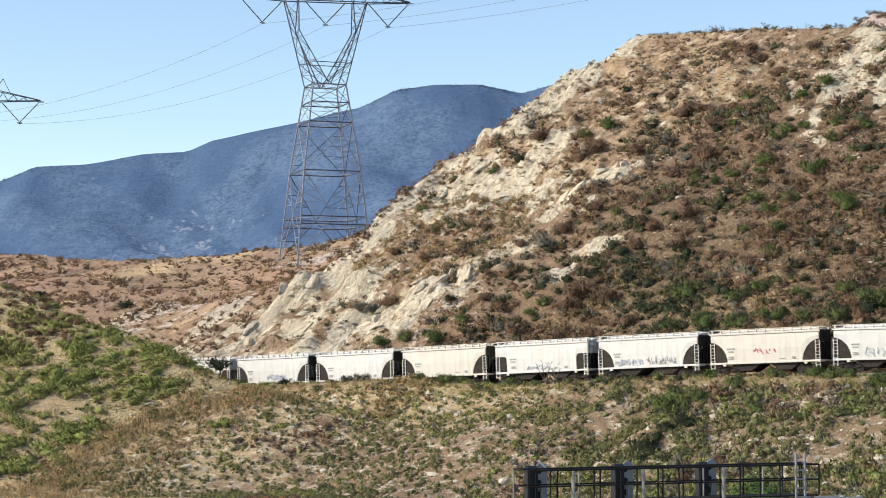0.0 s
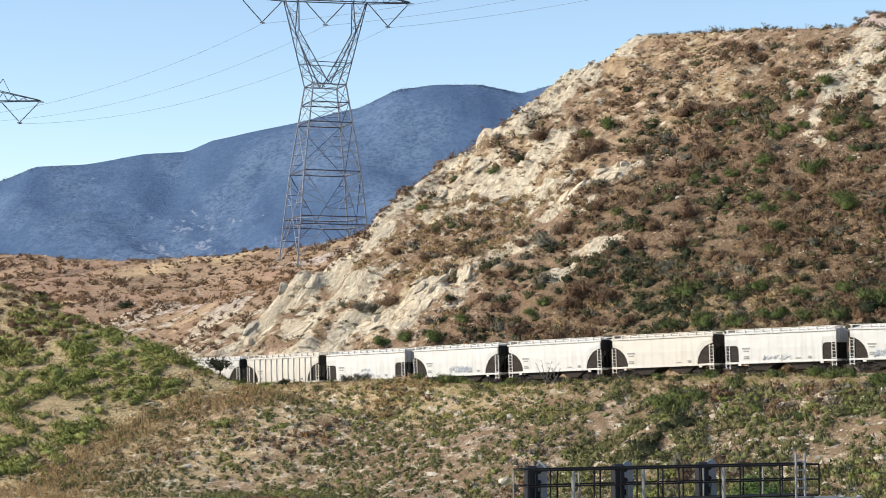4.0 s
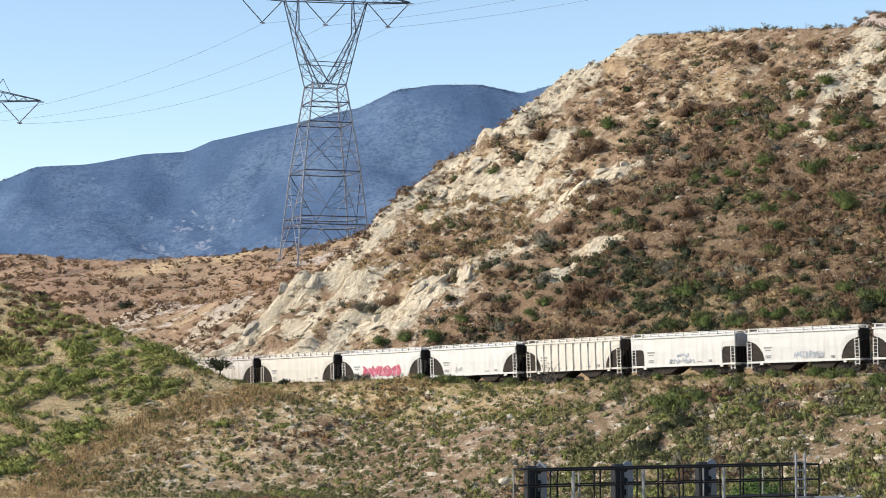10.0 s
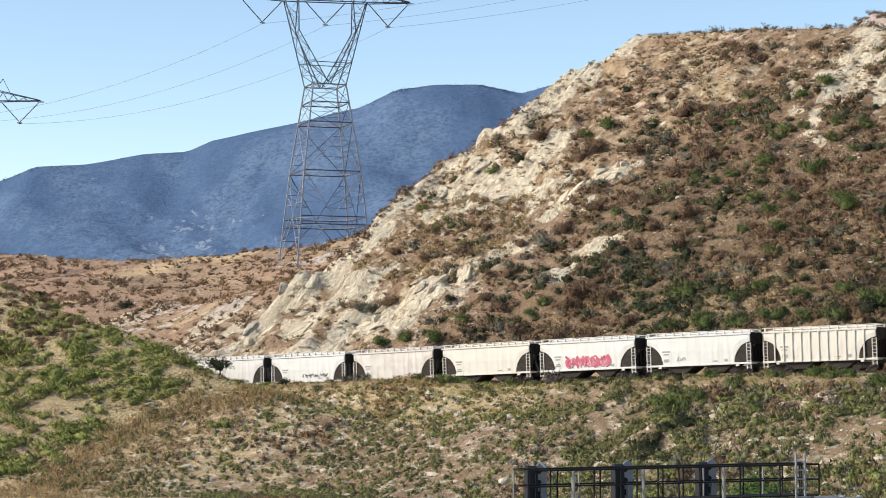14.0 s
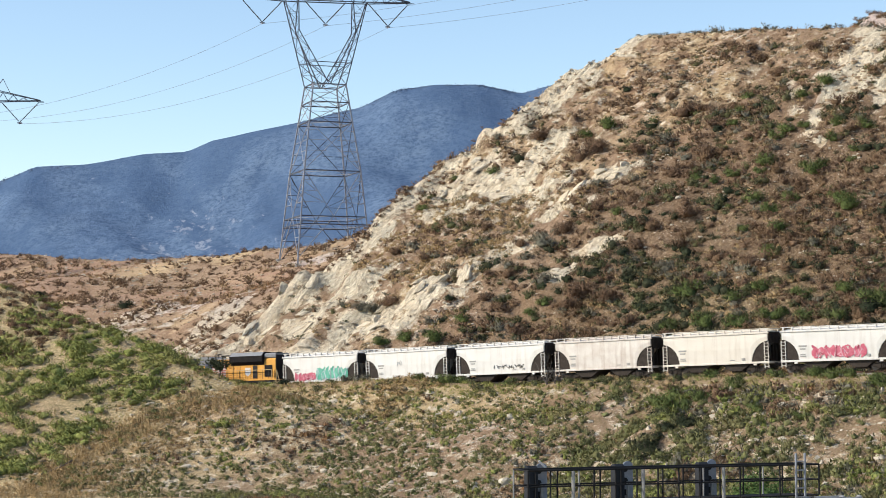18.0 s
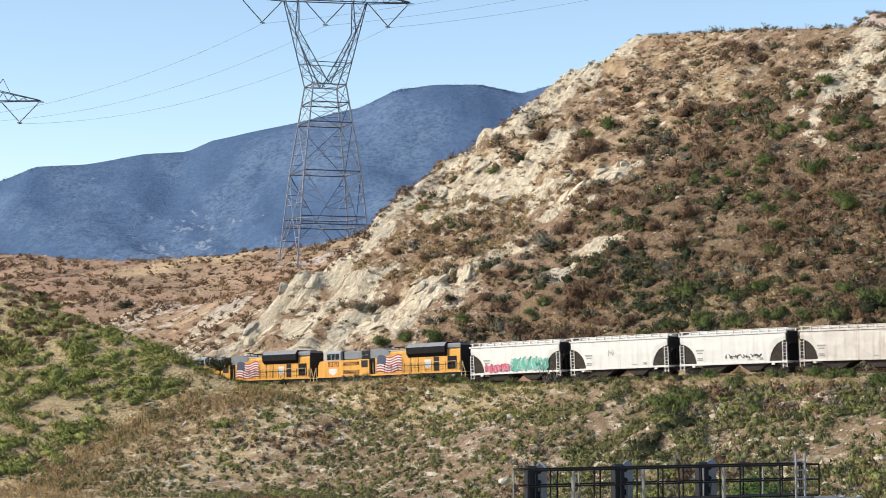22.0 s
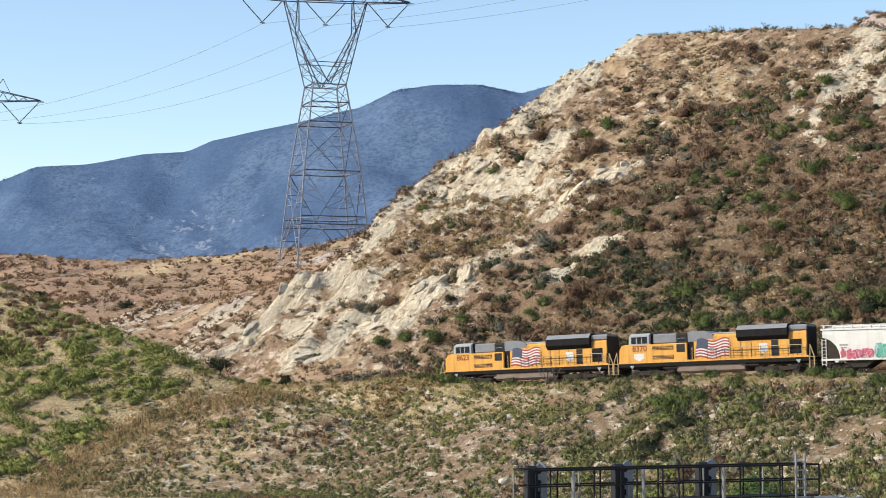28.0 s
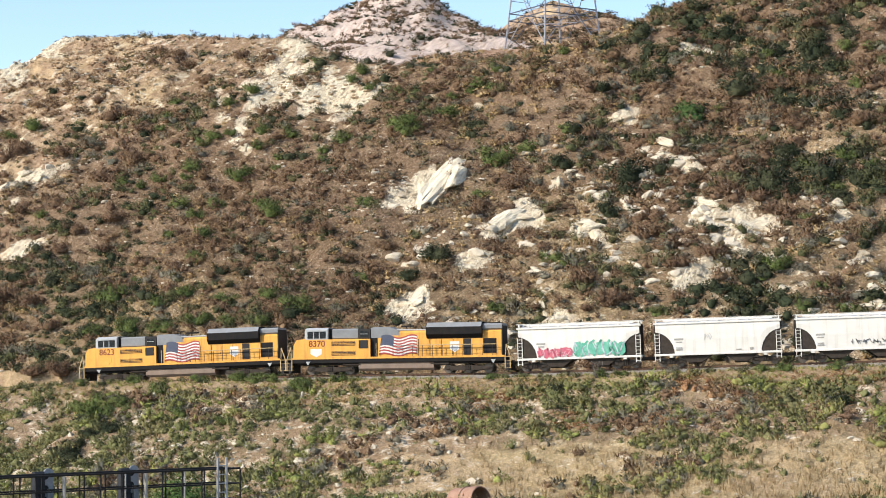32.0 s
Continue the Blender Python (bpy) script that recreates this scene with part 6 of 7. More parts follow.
# the green knoll
x, y, s, n, g = by_line(1900, -72, -22, -46, -7.5, 106)
hill_z = land(x, y)[0]
k = (hill_z > rail_height(s) - 2.5 + 0.18 * (n + 7)) & (g.uniform(0, 1, len(x)) < 0.97 + 1.5 * fbm(x, y, 4, 4, 2) - 1.5 * ramp(s, -37, -31) - 0.7 * np.exp(-((s + 36) / 4) ** 2 - ((n + 22) / 4) ** 2)) & ~((s < -53) & (n > -21) & (g.uniform(0, 1, len(x)) < 0.8)) & (np.hypot(x + 25.5, y - 224.5) > 3.4)
scatter("knoll_shrubs", [shrub(80 + i, 160, 0.25, 0.040, 0.75, 8, 1, 0.7, 0.5) for i in range(5)], x[k], y[k], g.uniform(0.7, 1.6, k.sum()), LEAF[4], "bright green shrubs on the knoll", "shrubs", 1.05)
b = (s < -53) & (n > -24) & (g.uniform(0, 1, len(x)) < 0.75)
scatter("knoll_brown_scrub", DENSE, x[b], y[b], g.uniform(0.5, 1.1, b.sum()), LEAF[2], "rusty brown scrub on top of the knoll", "scrub", 1.0)
k = ~k & (g.uniform(0, 1, len(x)) < 0.6)
scatter("knoll_grass", GRASS, x[k], y[k], g.uniform(0.4, 0.8, k.sum()), LEAF[5], "dry grass on the knoll", "grass")

# golden dry grass along the foot of the knoll
g = np.random.default_rng(143)
u = g.uniform(0, 5, 1500)
s = np.interp(u, range(6), (-30.1, -32.3, -33.0, -30.8, -26.5, -22.5)) + g.normal(0, 1.5, 1500)
n = np.interp(u, range(6), (-41.1, -34.2, -26.5, -19.5, -15.1, -11.2)) + g.normal(0, 1.2, 1500)
x, y, h = along(s)
scatter("golden_grass", GRASS, x - n * np.sin(h), y + n * np.cos(h), g.uniform(0.35, 0.8, 1500), AMBER, "golden dry grass along the foot of the knoll", "grass")

# the ridge under the pylons and the pale hills
g = np.random.default_rng(107)
x, y = g.uniform(-125, 15, 8500), g.uniform(275, 425, 8500)
s, n = track_coords(x, y)
k = (n > 8) & (g.uniform(0, 1, len(x)) < 0.55 + fbm(x, y, 14, 2, 3))
scatter("ridge_scrub", TINY, x[k], y[k], g.uniform(0.3, 0.95, k.sum()) ** 1.3, LEAF[2], "brown scrub on the far ridge", "scrub", 0.8)
k = (n > 8) & ~k
b = (n > 8) & (g.uniform(0, 1, len(x)) < 0.22 + 0.6 * fbm(x, y, 20, 0, 3))
scatter("ridge_shrubs", SMALL, x[b], y[b], g.uniform(0.6, 1.5, b.sum()), LEAF[2], "brown rounded shrubs on the far ridge", "shrubs", 0.9)
b = (n > 8) & (g.uniform(0, 1, len(x)) < 0.8 * fbm(x, y, 25, 4, 3))
scatter("ridge_rust_brush", SMALL, x[b], y[b], g.uniform(0.4, 1.0, b.sum()), LEAF[6], "rust-red dry brush on the far ridge", "brush", 0.8)
scatter("ridge_stones", STONES, x[k][::2] + 1.3, y[k][::2] + 0.7, g.uniform(0.15, 0.5, len(x[k][::2])), STONE, "pale stones on the far ridge", "stones", 0.7)
scatter("ridge_grass", GRASS, x[k], y[k], g.uniform(0.5, 0.9, k.sum()), LEAF[5], "dry grass on the far ridge", "grass")
x, y = g.uniform(60, 215, 1500), g.uniform(262, 470, 1500)
s, n = track_coords(x, y)
k = (n > 62) & (g.uniform(0, 1, len(x)) < 0.5)
scatter("far_scrub", SMALL, x[k], y[k], g.uniform(0.6, 1.6, k.sum()), LEAF[0], "dark scrub on the pale hills", "scrub", 0.85)
px, py = g.uniform(88, 185, 1500), g.uniform(385, 445, 1500)
scatter("pale_hill_shrubs", SMALL, px[::2], py[::2], g.uniform(0.4, 1.0, 750) ** 2 * 1.4 + 0.2, LEAF[0], "dark round shrubs dotted over the pale hill", "shrubs", 0.85)
px, py = g.uniform(88, 185, 1500), g.uniform(385, 445, 1500)
for name, leaf, label in (("saddle_rust_brush", LEAF[6], "rust-red dry brush on the saddle"), ("saddle_amber_brush", AMBER, "orange-brown brush on the saddle")):
    bx, by = g.uniform(55, 165, 1300), g.uniform(262, 385, 1300)
    bs, bn = track_coords(bx, by)
    b = (bn > 62) & (g.uniform(0, 1, 1300) < 0.55 + fbm(bx, by, 14, 2, 3))
    scatter(name, SMALL, bx[b], by[b], g.uniform(0.4, 1.0, b.sum()), leaf, label, "brush", 0.75)
scatter("pale_hill_brush", SMALL, px, py, g.uniform(0.4, 1.0, 1500) ** 2 * 1.6 + 0.2, LEAF[2], "brown dry brush over the pale hill", "brush", 0.8)
k = (n > 62) & ~k & (g.uniform(0, 1, len(x)) < 0.6)
scatter("far_brown_scrub", SMALL, x[k], y[k], g.uniform(0.5, 1.2, k.sum()), LEAF[2], "brown scrub on the saddle", "scrub", 0.85)

# trees along the crest of the far mountain, distance haze put into their leaf colour
HAZE = foliage("haze_tinted_trees", (0.085, 0.125, 0.205), (0.120, 0.165, 0.250), (0.100, 0.140, 0.225))
g = np.random.default_rng(131)
x, y = g.uniform(-800, 330, 4200), 3400 + g.normal(0, 10, 4200)
k = g.uniform(0, 1, 4200) < 0.35 + 1.6 * fbm(x, y * 0, 110, 2, 3)
scatter("crest_trees", TINY, x[k], y[k], g.uniform(1.5, 4.5, k.sum()), HAZE, "trees along the far mountain crest, tinted blue for haze", "trees", 1.1, 0.3, mountain_height)

# single bushes: east, north, radius, kind (dark, green, brown, grey)
BUSHES_0 = [
    (20.9, 211.8, 1.93, 2), (-1.6, 228.9, 1.24, 1), (-4.2, 230.9, 1.25, 1), (-6.7, 232.9, 1.05, 1), (-22, 245.4, 1.03, 1), (9.2, 220.4, 1.20, 1), (18.1, 213.8, 1.55, 2), (17.2, 60, 0.22, 0),
    (15, 60, 0.19, 0), (22.6, 190.9, 2.10, 1), (21.1, 189.8, 1.52, 0), (24.6, 191.7, 1.29, 0), (19.1, 183.6, 1.00, 0), (-19.3, 243.2, 1.02, 0), (-28.5, 250.6, 1.29, 0), (29.3, 185, 1.13, 1),
    (32.8, 181.2, 1.00, 1), (28.1, 191.2, 1.05, 1), (82.5, 155.7, 1.07, 0), (61.3, 169.9, 0.65, 0), (70.6, 165.2, 0.76, 3), (35.5, 189.2, 1.22, 1), (40.5, 183.9, 1.26, 1), (46.8, 194.4, 0.96, 1),
]
BUSHES_1 = [
    (-25.8, 248.4, 1.65, 1), (-9.7, 235.3, 1.41, 3), (-11.4, 236.6, 0.99, 3), (0.4, 227.3, 1.36, 1), (7.6, 221.6, 1.06, 1), (-6.2, 232.6, 1.26, 2), (-2.9, 229.9, 0.97, 1), (39, 199.5, 1.10, 1),
    (28.1, 206.7, 1.13, 1), (33.9, 202.9, 0.99, 1), (40.5, 183.3, 1.13, 1), (40.1, 257.9, 1.05, 1), (38.9, 256.1, 1.49, 1), (37.8, 254.9, 1.04, 1), (46.4, 252.6, 1.33, 1), (49.4, 252.2, 1.48, 1),
    (41.9, 246.5, 1.29, 1), (43.3, 246.6, 1.44, 1), (45.4, 246.2, 1.15, 1), (39.6, 241.4, 1.83, 1), (38.7, 240.7, 0.98, 1), (44.6, 236.9, 2.08, 1), (36.1, 243.9, 1.27, 1), (48.5, 242.3, 1.42, 1),
]
BUSHES_2 = [
    (51.8, 240.1, 1.41, 1), (47.6, 239.7, 1.27, 1), (49.4, 237.1, 0.97, 1), (48.7, 235.2, 0.83, 1), (31.9, 246.2, 1.14, 1), (33.7, 244, 0.99, 1), (22.6, 270.4, 1.72, 1), (19.9, 271.1, 1.25, 1),
    (37.1, 236.7, 1.65, 1), (41.3, 234, 1.50, 1), (46.5, 226.7, 1.99, 1), (45.9, 229.8, 1.34, 1), (34.4, 237.4, 0.83, 1), (38.9, 233.5, 1.49, 1), (37.5, 223.7, 1.69, 1), (30.5, 223.9, 0.90, 1),
    (35.5, 231.4, 1.07, 1), (38.9, 228.1, 1.33, 1), (0.8, 245.3, 0.91, 0), (2.5, 238.7, 1.36, 1), (-7.6, 243.4, 1.39, 1), (-4.4, 241.9, 1.38, 1), (-1, 238, 1.63, 1), (12.2, 236.5, 1.22, 1),
]
BUSHES_3 = [
    (10.5, 236.4, 1.08, 1), (27.6, 221.6, 2.30, 1), (44.5, 206.1, 2.05, 0), (28.7, 224.7, 1.94, 2), (21.6, 231.5, 1.33, 0), (17.9, 235, 1.75, 0), (23.4, 243.2, 1.54, 0), (30, 239.9, 2.08, 2),
    (25.2, 240.5, 1.80, 2), (33.6, 250.8, 2.18, 2), (36.2, 249.4, 1.59, 2), (35.6, 255.1, 1.19, 0), (29.2, 259.6, 1.80, 3), (25.7, 259.1, 1.50, 2), (21.1, 266.5, 2.31, 2), (18.8, 266, 1.99, 2),
    (14, 276.4, 2.07, 2), (10.7, 274.9, 1.58, 0), (6.8, 275.2, 1.27, 1), (1.7, 279.4, 0.96, 1), (-2.7, 273.8, 1.10, 1), (20.2, 255.3, 1.32, 3), (16.7, 233, 2.40, 2), (18.8, 230.1, 1.72, 2),
]
BUSHES_4 = [
    (15, 232.1, 1.73, 2), (12.5, 248.2, 1.99, 3), (9.8, 251, 1.29, 2), (6.1, 246.6, 1.27, 2), (8.1, 245.6, 1.41, 2), (10.3, 247.1, 1.13, 3), (12.1, 239.7, 1.65, 3), (23.6, 238.6, 1.37, 2),
    (24.6, 240.9, 0.97, 0), (21.5, 237.6, 1.23, 0), (26.1, 230, 1.59, 3), (29.1, 223.1, 1.29, 2), (41.4, 217.5, 1.27, 0), (39.3, 219.4, 1.40, 0), (39.9, 226, 1.18, 2), (41.9, 222.9, 1.04, 3),
    (45.1, 223.2, 1.70, 3), (43.5, 218.5, 1.02, 0), (25.7, 245.2, 1.41, 2), (29.1, 249.8, 1.73, 2), (32.4, 264.7, 2.00, 2), (31.4, 269, 1.41, 2), (35.2, 262.8, 1.07, 2), (29.3, 271, 0.94, 0),
]
BUSHES_5 = [
    (26.1, 278.1, 0.97, 0), (40.9, 277.7, 1.79, 2), (43.1, 273.7, 1.12, 2), (50, 264.7, 1.56, 2), (53.5, 261, 1.08, 2), (50.6, 259.7, 1.07, 0), (45, 262.2, 1.69, 2), (44.2, 271.3, 1.27, 2),
    (53.4, 242.3, 1.00, 0), (-9.1, 255.9, 1.61, 3), (-6.8, 254.2, 1.89, 2), (-10.5, 256.1, 1.32, 3), (1.2, 252.4, 1.01, 3), (3.1, 235.7, 1.62, 2), (5.8, 236.6, 1.62, 2), (9.1, 233.5, 1.74, 2),
    (12.7, 226.9, 1.69, 2), (17.1, 225.6, 1.68, 2), (20.8, 223.2, 1.41, 2), (22.3, 219.6, 1.14, 1), (25.2, 217.5, 1.63, 1), (28.6, 215, 1.86, 1), (31.9, 212.5, 1.84, 1), (35.4, 211.2, 1.84, 1),
]
BUSHES_6 = [
    (38.5, 208.9, 1.58, 1), (41.2, 207.1, 1.57, 1), (32, 217, 1.51, 1), (35.2, 217.7, 1.64, 1), (38.9, 214.1, 1.62, 1), (43.2, 210.9, 1.60, 1), (5.2, 241.5, 1.38, 2), (7.2, 239, 1.23, 2),
    (-2.5, 260.8, 1.49, 2), (-6.4, 264.4, 1.36, 2), (2.6, 253, 1.59, 2), (5.7, 260.5, 1.19, 2), (15.4, 249.6, 1.43, 2), (19.8, 249.8, 1.44, 2), (21.7, 247.5, 1.14, 1), (31.7, 227.7, 1.32, 2),
    (28, 235.1, 1.22, 2), (34.7, 222, 1.16, 2), (94.5, 214.9, 2.43, 4), (112, 391.7, 1.65, 0), (99.7, 371.2, 1.67, 0), (62.9, 248.3, 1.48, 1), (61.4, 247, 1.10, 1), (58.3, 254.8, 0.98, 1),
]
BUSHES_7 = [
    (62.7, 243.3, 1.16, 1), (66.2, 241, 1.15, 1), (67.6, 238.8, 0.86, 1), (67.4, 243.9, 0.88, 1), (70.7, 242.3, 0.88, 1), (77.7, 236.8, 1.01, 1), (76.1, 234.3, 1.28, 1), (73.8, 235.1, 1.00, 1),
    (71.5, 235.9, 1.00, 1), (69.8, 231.6, 1.39, 1), (63.7, 229.2, 1.78, 1), (62.8, 231.1, 1.10, 1), (56.9, 234.5, 1.67, 1), (54.6, 233.9, 1.24, 1), (53.9, 232.4, 0.96, 1), (86.3, 235.3, 1.31, 1),
    (138, 393.4, 1.21, 1), (89.2, 234.8, 0.87, 1), (59.2, 242.5, 0.86, 3), (72.3, 227.1, 1.78, 0), (80.2, 218.7, 1.21, 1), (81.3, 216, 1.06, 0), (71.8, 218.9, 1.72, 1), (75.4, 219.1, 1.33, 1),
]
BUSHES_8 = [
    (78.3, 213.8, 1.44, 0), (81.1, 213.7, 1.18, 0), (75.1, 223.6, 1.49, 3), (75.7, 226.3, 1.38, 3), (63.7, 237, 0.85, 1), (90.1, 231.1, 1.29, 0), (91.6, 223.7, 1.54, 0), (87.6, 222.8, 1.24, 0),
    (87.9, 220.1, 0.82, 0), (99.8, 226.7, 1.15, 0), (106.3, 227.3, 1.75, 0), (103.2, 224.2, 1.29, 0), (102.8, 220, 1.54, 0), (101.9, 216.6, 1.66, 0), (107.5, 220.3, 1.56, 1), (112.4, 219.4, 2.00, 0),
    (114.7, 220.7, 1.59, 0), (109.9, 214.5, 1.81, 0), (113.9, 217.8, 1.14, 0), (117.5, 218.6, 1.72, 1), (119.7, 216.9, 1.58, 1), (106.9, 216.1, 1.25, 1), (117.9, 222.2, 1.46, 0), (115.1, 222.9, 1.60, 2),
]
BUSHES_9 = [
    (109.1, 229.8, 1.48, 2), (105.4, 213.2, 1.51, 2), (104.3, 208.1, 2.01, 2), (103.6, 213.9, 1.65, 2), (108.6, 203.7, 1.73, 0), (112.7, 205.9, 1.22, 3), (110.6, 202.1, 1.99, 2), (110.5, 199.4, 1.97, 2),
    (113.4, 208.4, 1.78, 1), (97.8, 214.1, 1.22, 1), (101.2, 201.9, 1.82, 0), (99.4, 201.3, 1.68, 0), (102.5, 199.2, 1.93, 1), (106.4, 198.5, 1.55, 1), (107.9, 196.1, 1.29, 1), (96.7, 200, 1.40, 0),
    (85.3, 210.3, 1.30, 0), (84.1, 216, 1.20, 0), (82.6, 210.4, 1.30, 0), (93.5, 206.4, 1.56, 2), (96.6, 202.6, 1.68, 2), (95.4, 209.1, 1.32, 2), (90.6, 209.4, 1.31, 2), (60.3, 205.7, 1.96, 0),
]
BUSHES_10 = [
    (57.7, 205.8, 1.22, 0), (53.3, 205.5, 1.09, 0), (52.9, 209.1, 1.23, 1), (56.5, 220.5, 1.44, 1), (65.9, 211.4, 1.27, 2), (68.5, 215.2, 1.30, 1), (79.8, 203.4, 1.38, 0), (78.3, 202.2, 0.87, 0),
    (82.8, 205.8, 1.65, 0), (82.2, 209.3, 1.29, 0), (82.4, 201.6, 1.37, 2), (84, 197.5, 1.23, 2), (89.5, 202.3, 1.40, 2), (91, 198.2, 1.50, 2), (95.1, 198.1, 1.51, 0), (97.8, 195.5, 1.76, 0),
    (97.7, 191.3, 1.48, 1), (103.1, 195, 1.39, 1), (104.5, 191.3, 1.25, 0), (102.9, 187.3, 1.47, 0), (101, 185.1, 1.09, 0), (71.3, 200.2, 1.34, 2), (68.6, 201.5, 1.34, 2), (72, 196.9, 1.20, 1),
]
BUSHES_11 = [
    (63.8, 195, 1.17, 1), (61.3, 196.8, 1.30, 2), (67.6, 193.4, 1.05, 2), (72.1, 190.4, 1.16, 2), (76.1, 189.6, 1.05, 2), (77.8, 186.1, 1.15, 1), (85.9, 185.9, 1.05, 2), (76.9, 193, 1.19, 2),
    (80.5, 186.7, 0.93, 2), (86.4, 181.9, 1.15, 1), (91, 179.7, 1.27, 1), (95.4, 178.5, 1.27, 1), (94.2, 182.1, 1.17, 1), (93.5, 184.6, 1.07, 3), (87.6, 192.3, 1.09, 1), (69.9, 209.1, 1.01, 2),
    (66.7, 201.7, 0.85, 3), (89.5, 185.6, 0.94, 1), (49.4, 205, 1.45, 3), (52.2, 211.5, 1.25, 2), (50.9, 216.5, 1.53, 2), (56.7, 211.3, 1.25, 2),
]
BUSHES_12 = [
    (72.4, 227.9, 1.58, 0), (83.8, 207.1, 2.80, 0), (77.7, 214.5, 1.51, 0), (79.6, 204.3, 1.45, 0), (60.7, 205.4, 2.26, 0), (57.3, 205.9, 1.55, 0), (100.5, 202.5, 1.94, 0), (96.7, 197.7, 3.19, 0),
    (102.7, 197.3, 3.23, 0), (112.6, 218.6, 2.78, 0), (105.6, 228.1, 2.18, 0), (108.8, 206.0, 2.32, 0), (100.8, 214.7, 2.52, 0), (93.8, 222.3, 2.08, 0), (87.1, 224.1, 1.92, 0), (102.8, 193.6, 1.59, 0),
    (102.6, 187.7, 1.27, 0), (86.9, 206.2, 1.48, 0), (87.3, 199.4, 1.44, 0), (105.5, 194.2, 2.04, 0), (119.0, 220.4, 2.34, 0), (107.4, 220.6, 1.96, 0),
]
BUSHES_13 = [
    (72.5, 220.5, 2.76, 1), (75.8, 219.2, 1.69, 1), (74.8, 235.2, 1.64, 1), (63.7, 229.9, 2.21, 1), (69.7, 232.1, 1.93, 1), (72.4, 215.1, 2.25, 2), (67.7, 213.2, 1.92, 2), (81.2, 218.1, 1.85, 0),
    (97.0, 213.0, 2.48, 2), (105.1, 213.6, 2.37, 2), (109.8, 202.4, 2.13, 2), (104.1, 205.3, 2.29, 2), (82.7, 190.5, 2.05, 2), (74.2, 189.9, 2.14, 2), (86.2, 191.1, 2.21, 2), (51.5, 209.0, 2.27, 2),
    (44.8, 207.1, 2.51, 1), (44.7, 225.5, 1.82, 2), (73.3, 193.9, 1.91, 2), (83.8, 200.5, 1.72, 2), (71.3, 198.7, 1.67, 1), (91.4, 185.9, 1.91, 1), (95.9, 182.1, 1.62, 2), (86.3, 184.6, 1.61, 1),
]
LEAF.append(foliage("green_bush_leaves", (0.062, 0.086, 0.028), (0.180, 0.225, 0.078), (0.150, 0.165, 0.066)))
LEAF.append(foliage("fresh_green_leaves", (0.036, 0.075, 0.020), (0.115, 0.185, 0.062), (0.090, 0.13, 0.048)))
KINDS = [("dark_bush", "dark green chaparral bush on the slope"), ("green_bush", "olive green bush on the slope"), ("brown_bush", "sun-dried brown bush on the slope"), ("grey_bush", "grey-green sage bush beside the track"), ("evergreen_bush", "round fresh green evergreen bush on the hillside")]
proto = {}
for kind in range(5):
    for k in range(3):
        v, f, soft = shrub(200 + kind * 10 + k, 1000, 0.10, 0.032, 0.95, 12, 2, 0.2, 0.42, 0.5) if kind in (0, 4) else shrub(200 + kind * 10 + k, 1000, 0.24, 0.017, 0.95, 9, 2, 0.8, 0.42, 0.4)
        proto[kind, k] = soften(mesh_from("foliage", v, f, LEAF[(0, 7, 2, 3, 8)[kind]]), soft), twigs(300 + kind * 10 + k, 7).mesh("stem", BARK)
rnd = random.Random(5)
MORE = [(-52.4, 326.3, 2.04, 0), (-49.1, 320.0, 0.88, 0), (-73.2, 358.7, 1.32, 0), (82.5, 156.2, 1.5, 0), (61.3, 170.2, 0.95, 0), (94.0, 213.5, 2.3, 4), (-23.5, 229.0, 0.9, 1)]
BANK = [(21.1, 194.1, 1.60, 1), (24.8, 191.0, 1.45, 1), (22.9, 186.3, 1.65, 0), (21.0, 186.0, 1.18, 0), (19.0, 182.8, 1.27, 0), (17.9, 181.6, 0.92, 0),
        (20.2, 179.9, 0.80, 0), (23.5, 183.1, 1.04, 0), (18.3, 183.5, 1.1, 0), (18.9, 185.0, 0.9, 0), (19.3, 182.3, 1.0, 0), (17.6, 184.5, 0.8, 0), (22.7, 193.7, 1.59, 1), (19.8, 184.6, 0.93, 0)]
VERGE = [(-9.1, 221.1, 1.25, 3), (-10.9, 222.2, 0.91, 3), (-8.1, 221.2, 0.90, 3), (-10.1, 222.5, 0.84, 3), (-18.2, 228.1, 0.93, 0), (-24.2, 233.4, 1.10, 1),
         (-2.7, 215.8, 1.02, 1), (0.4, 213.7, 1.34, 1), (7.2, 208.6, 1.05, 1), (2.2, 212.8, 1.00, 1), (26.5, 194.9, 1.04, 1), (32.0, 191.2, 0.96, 1), (36.8, 187.8, 1.18, 1),
         (35.4, 189.2, 0.89, 1), (40.9, 184.7, 1.16, 1), (28.3, 192.1, 0.97, 1), (21.5, 197.9, 0.87, 1), (38.3, 187.3, 1.06, 1), (44.2, 183.6, 0.95, 1),
         (57.1, 176.1, 0.87, 1), (72.0, 168.4, 0.75, 3), (65.9, 171.2, 0.86, 1), (67.8, 170.4, 0.69, 1), (81.2, 163.8, 1.03, 1), (85.2, 161.7, 1.03, 1), (79.3, 164.7, 0.80, 1)]
for bx, by, r, kind in BUSHES_0 + BUSHES_1 + BUSHES_2 + BUSHES_3 + BUSHES_4 + BUSHES_5 + BUSHES_6 + BUSHES_7 + BUSHES_8 + BUSHES_9 + BUSHES_10 + BUSHES_11 + BUSHES_12 + BUSHES_13 + MORE + BANK + VERGE:
    crown, stem = proto[kind, rnd.randrange(3)]
    name, label = KINDS[kind]
    bush = thing(name, label, "bush", "single bushes on the slopes", pose(bx, by, height(bx, by) - 0.08 * r, 0, 0, rnd.uniform(0, 360)))
    bush.scale = (r, r, r * rnd.uniform(0.85, 1.15))
    part("foliage", crown, BARK, bush)
    part("stem", stem, BARK, bush)

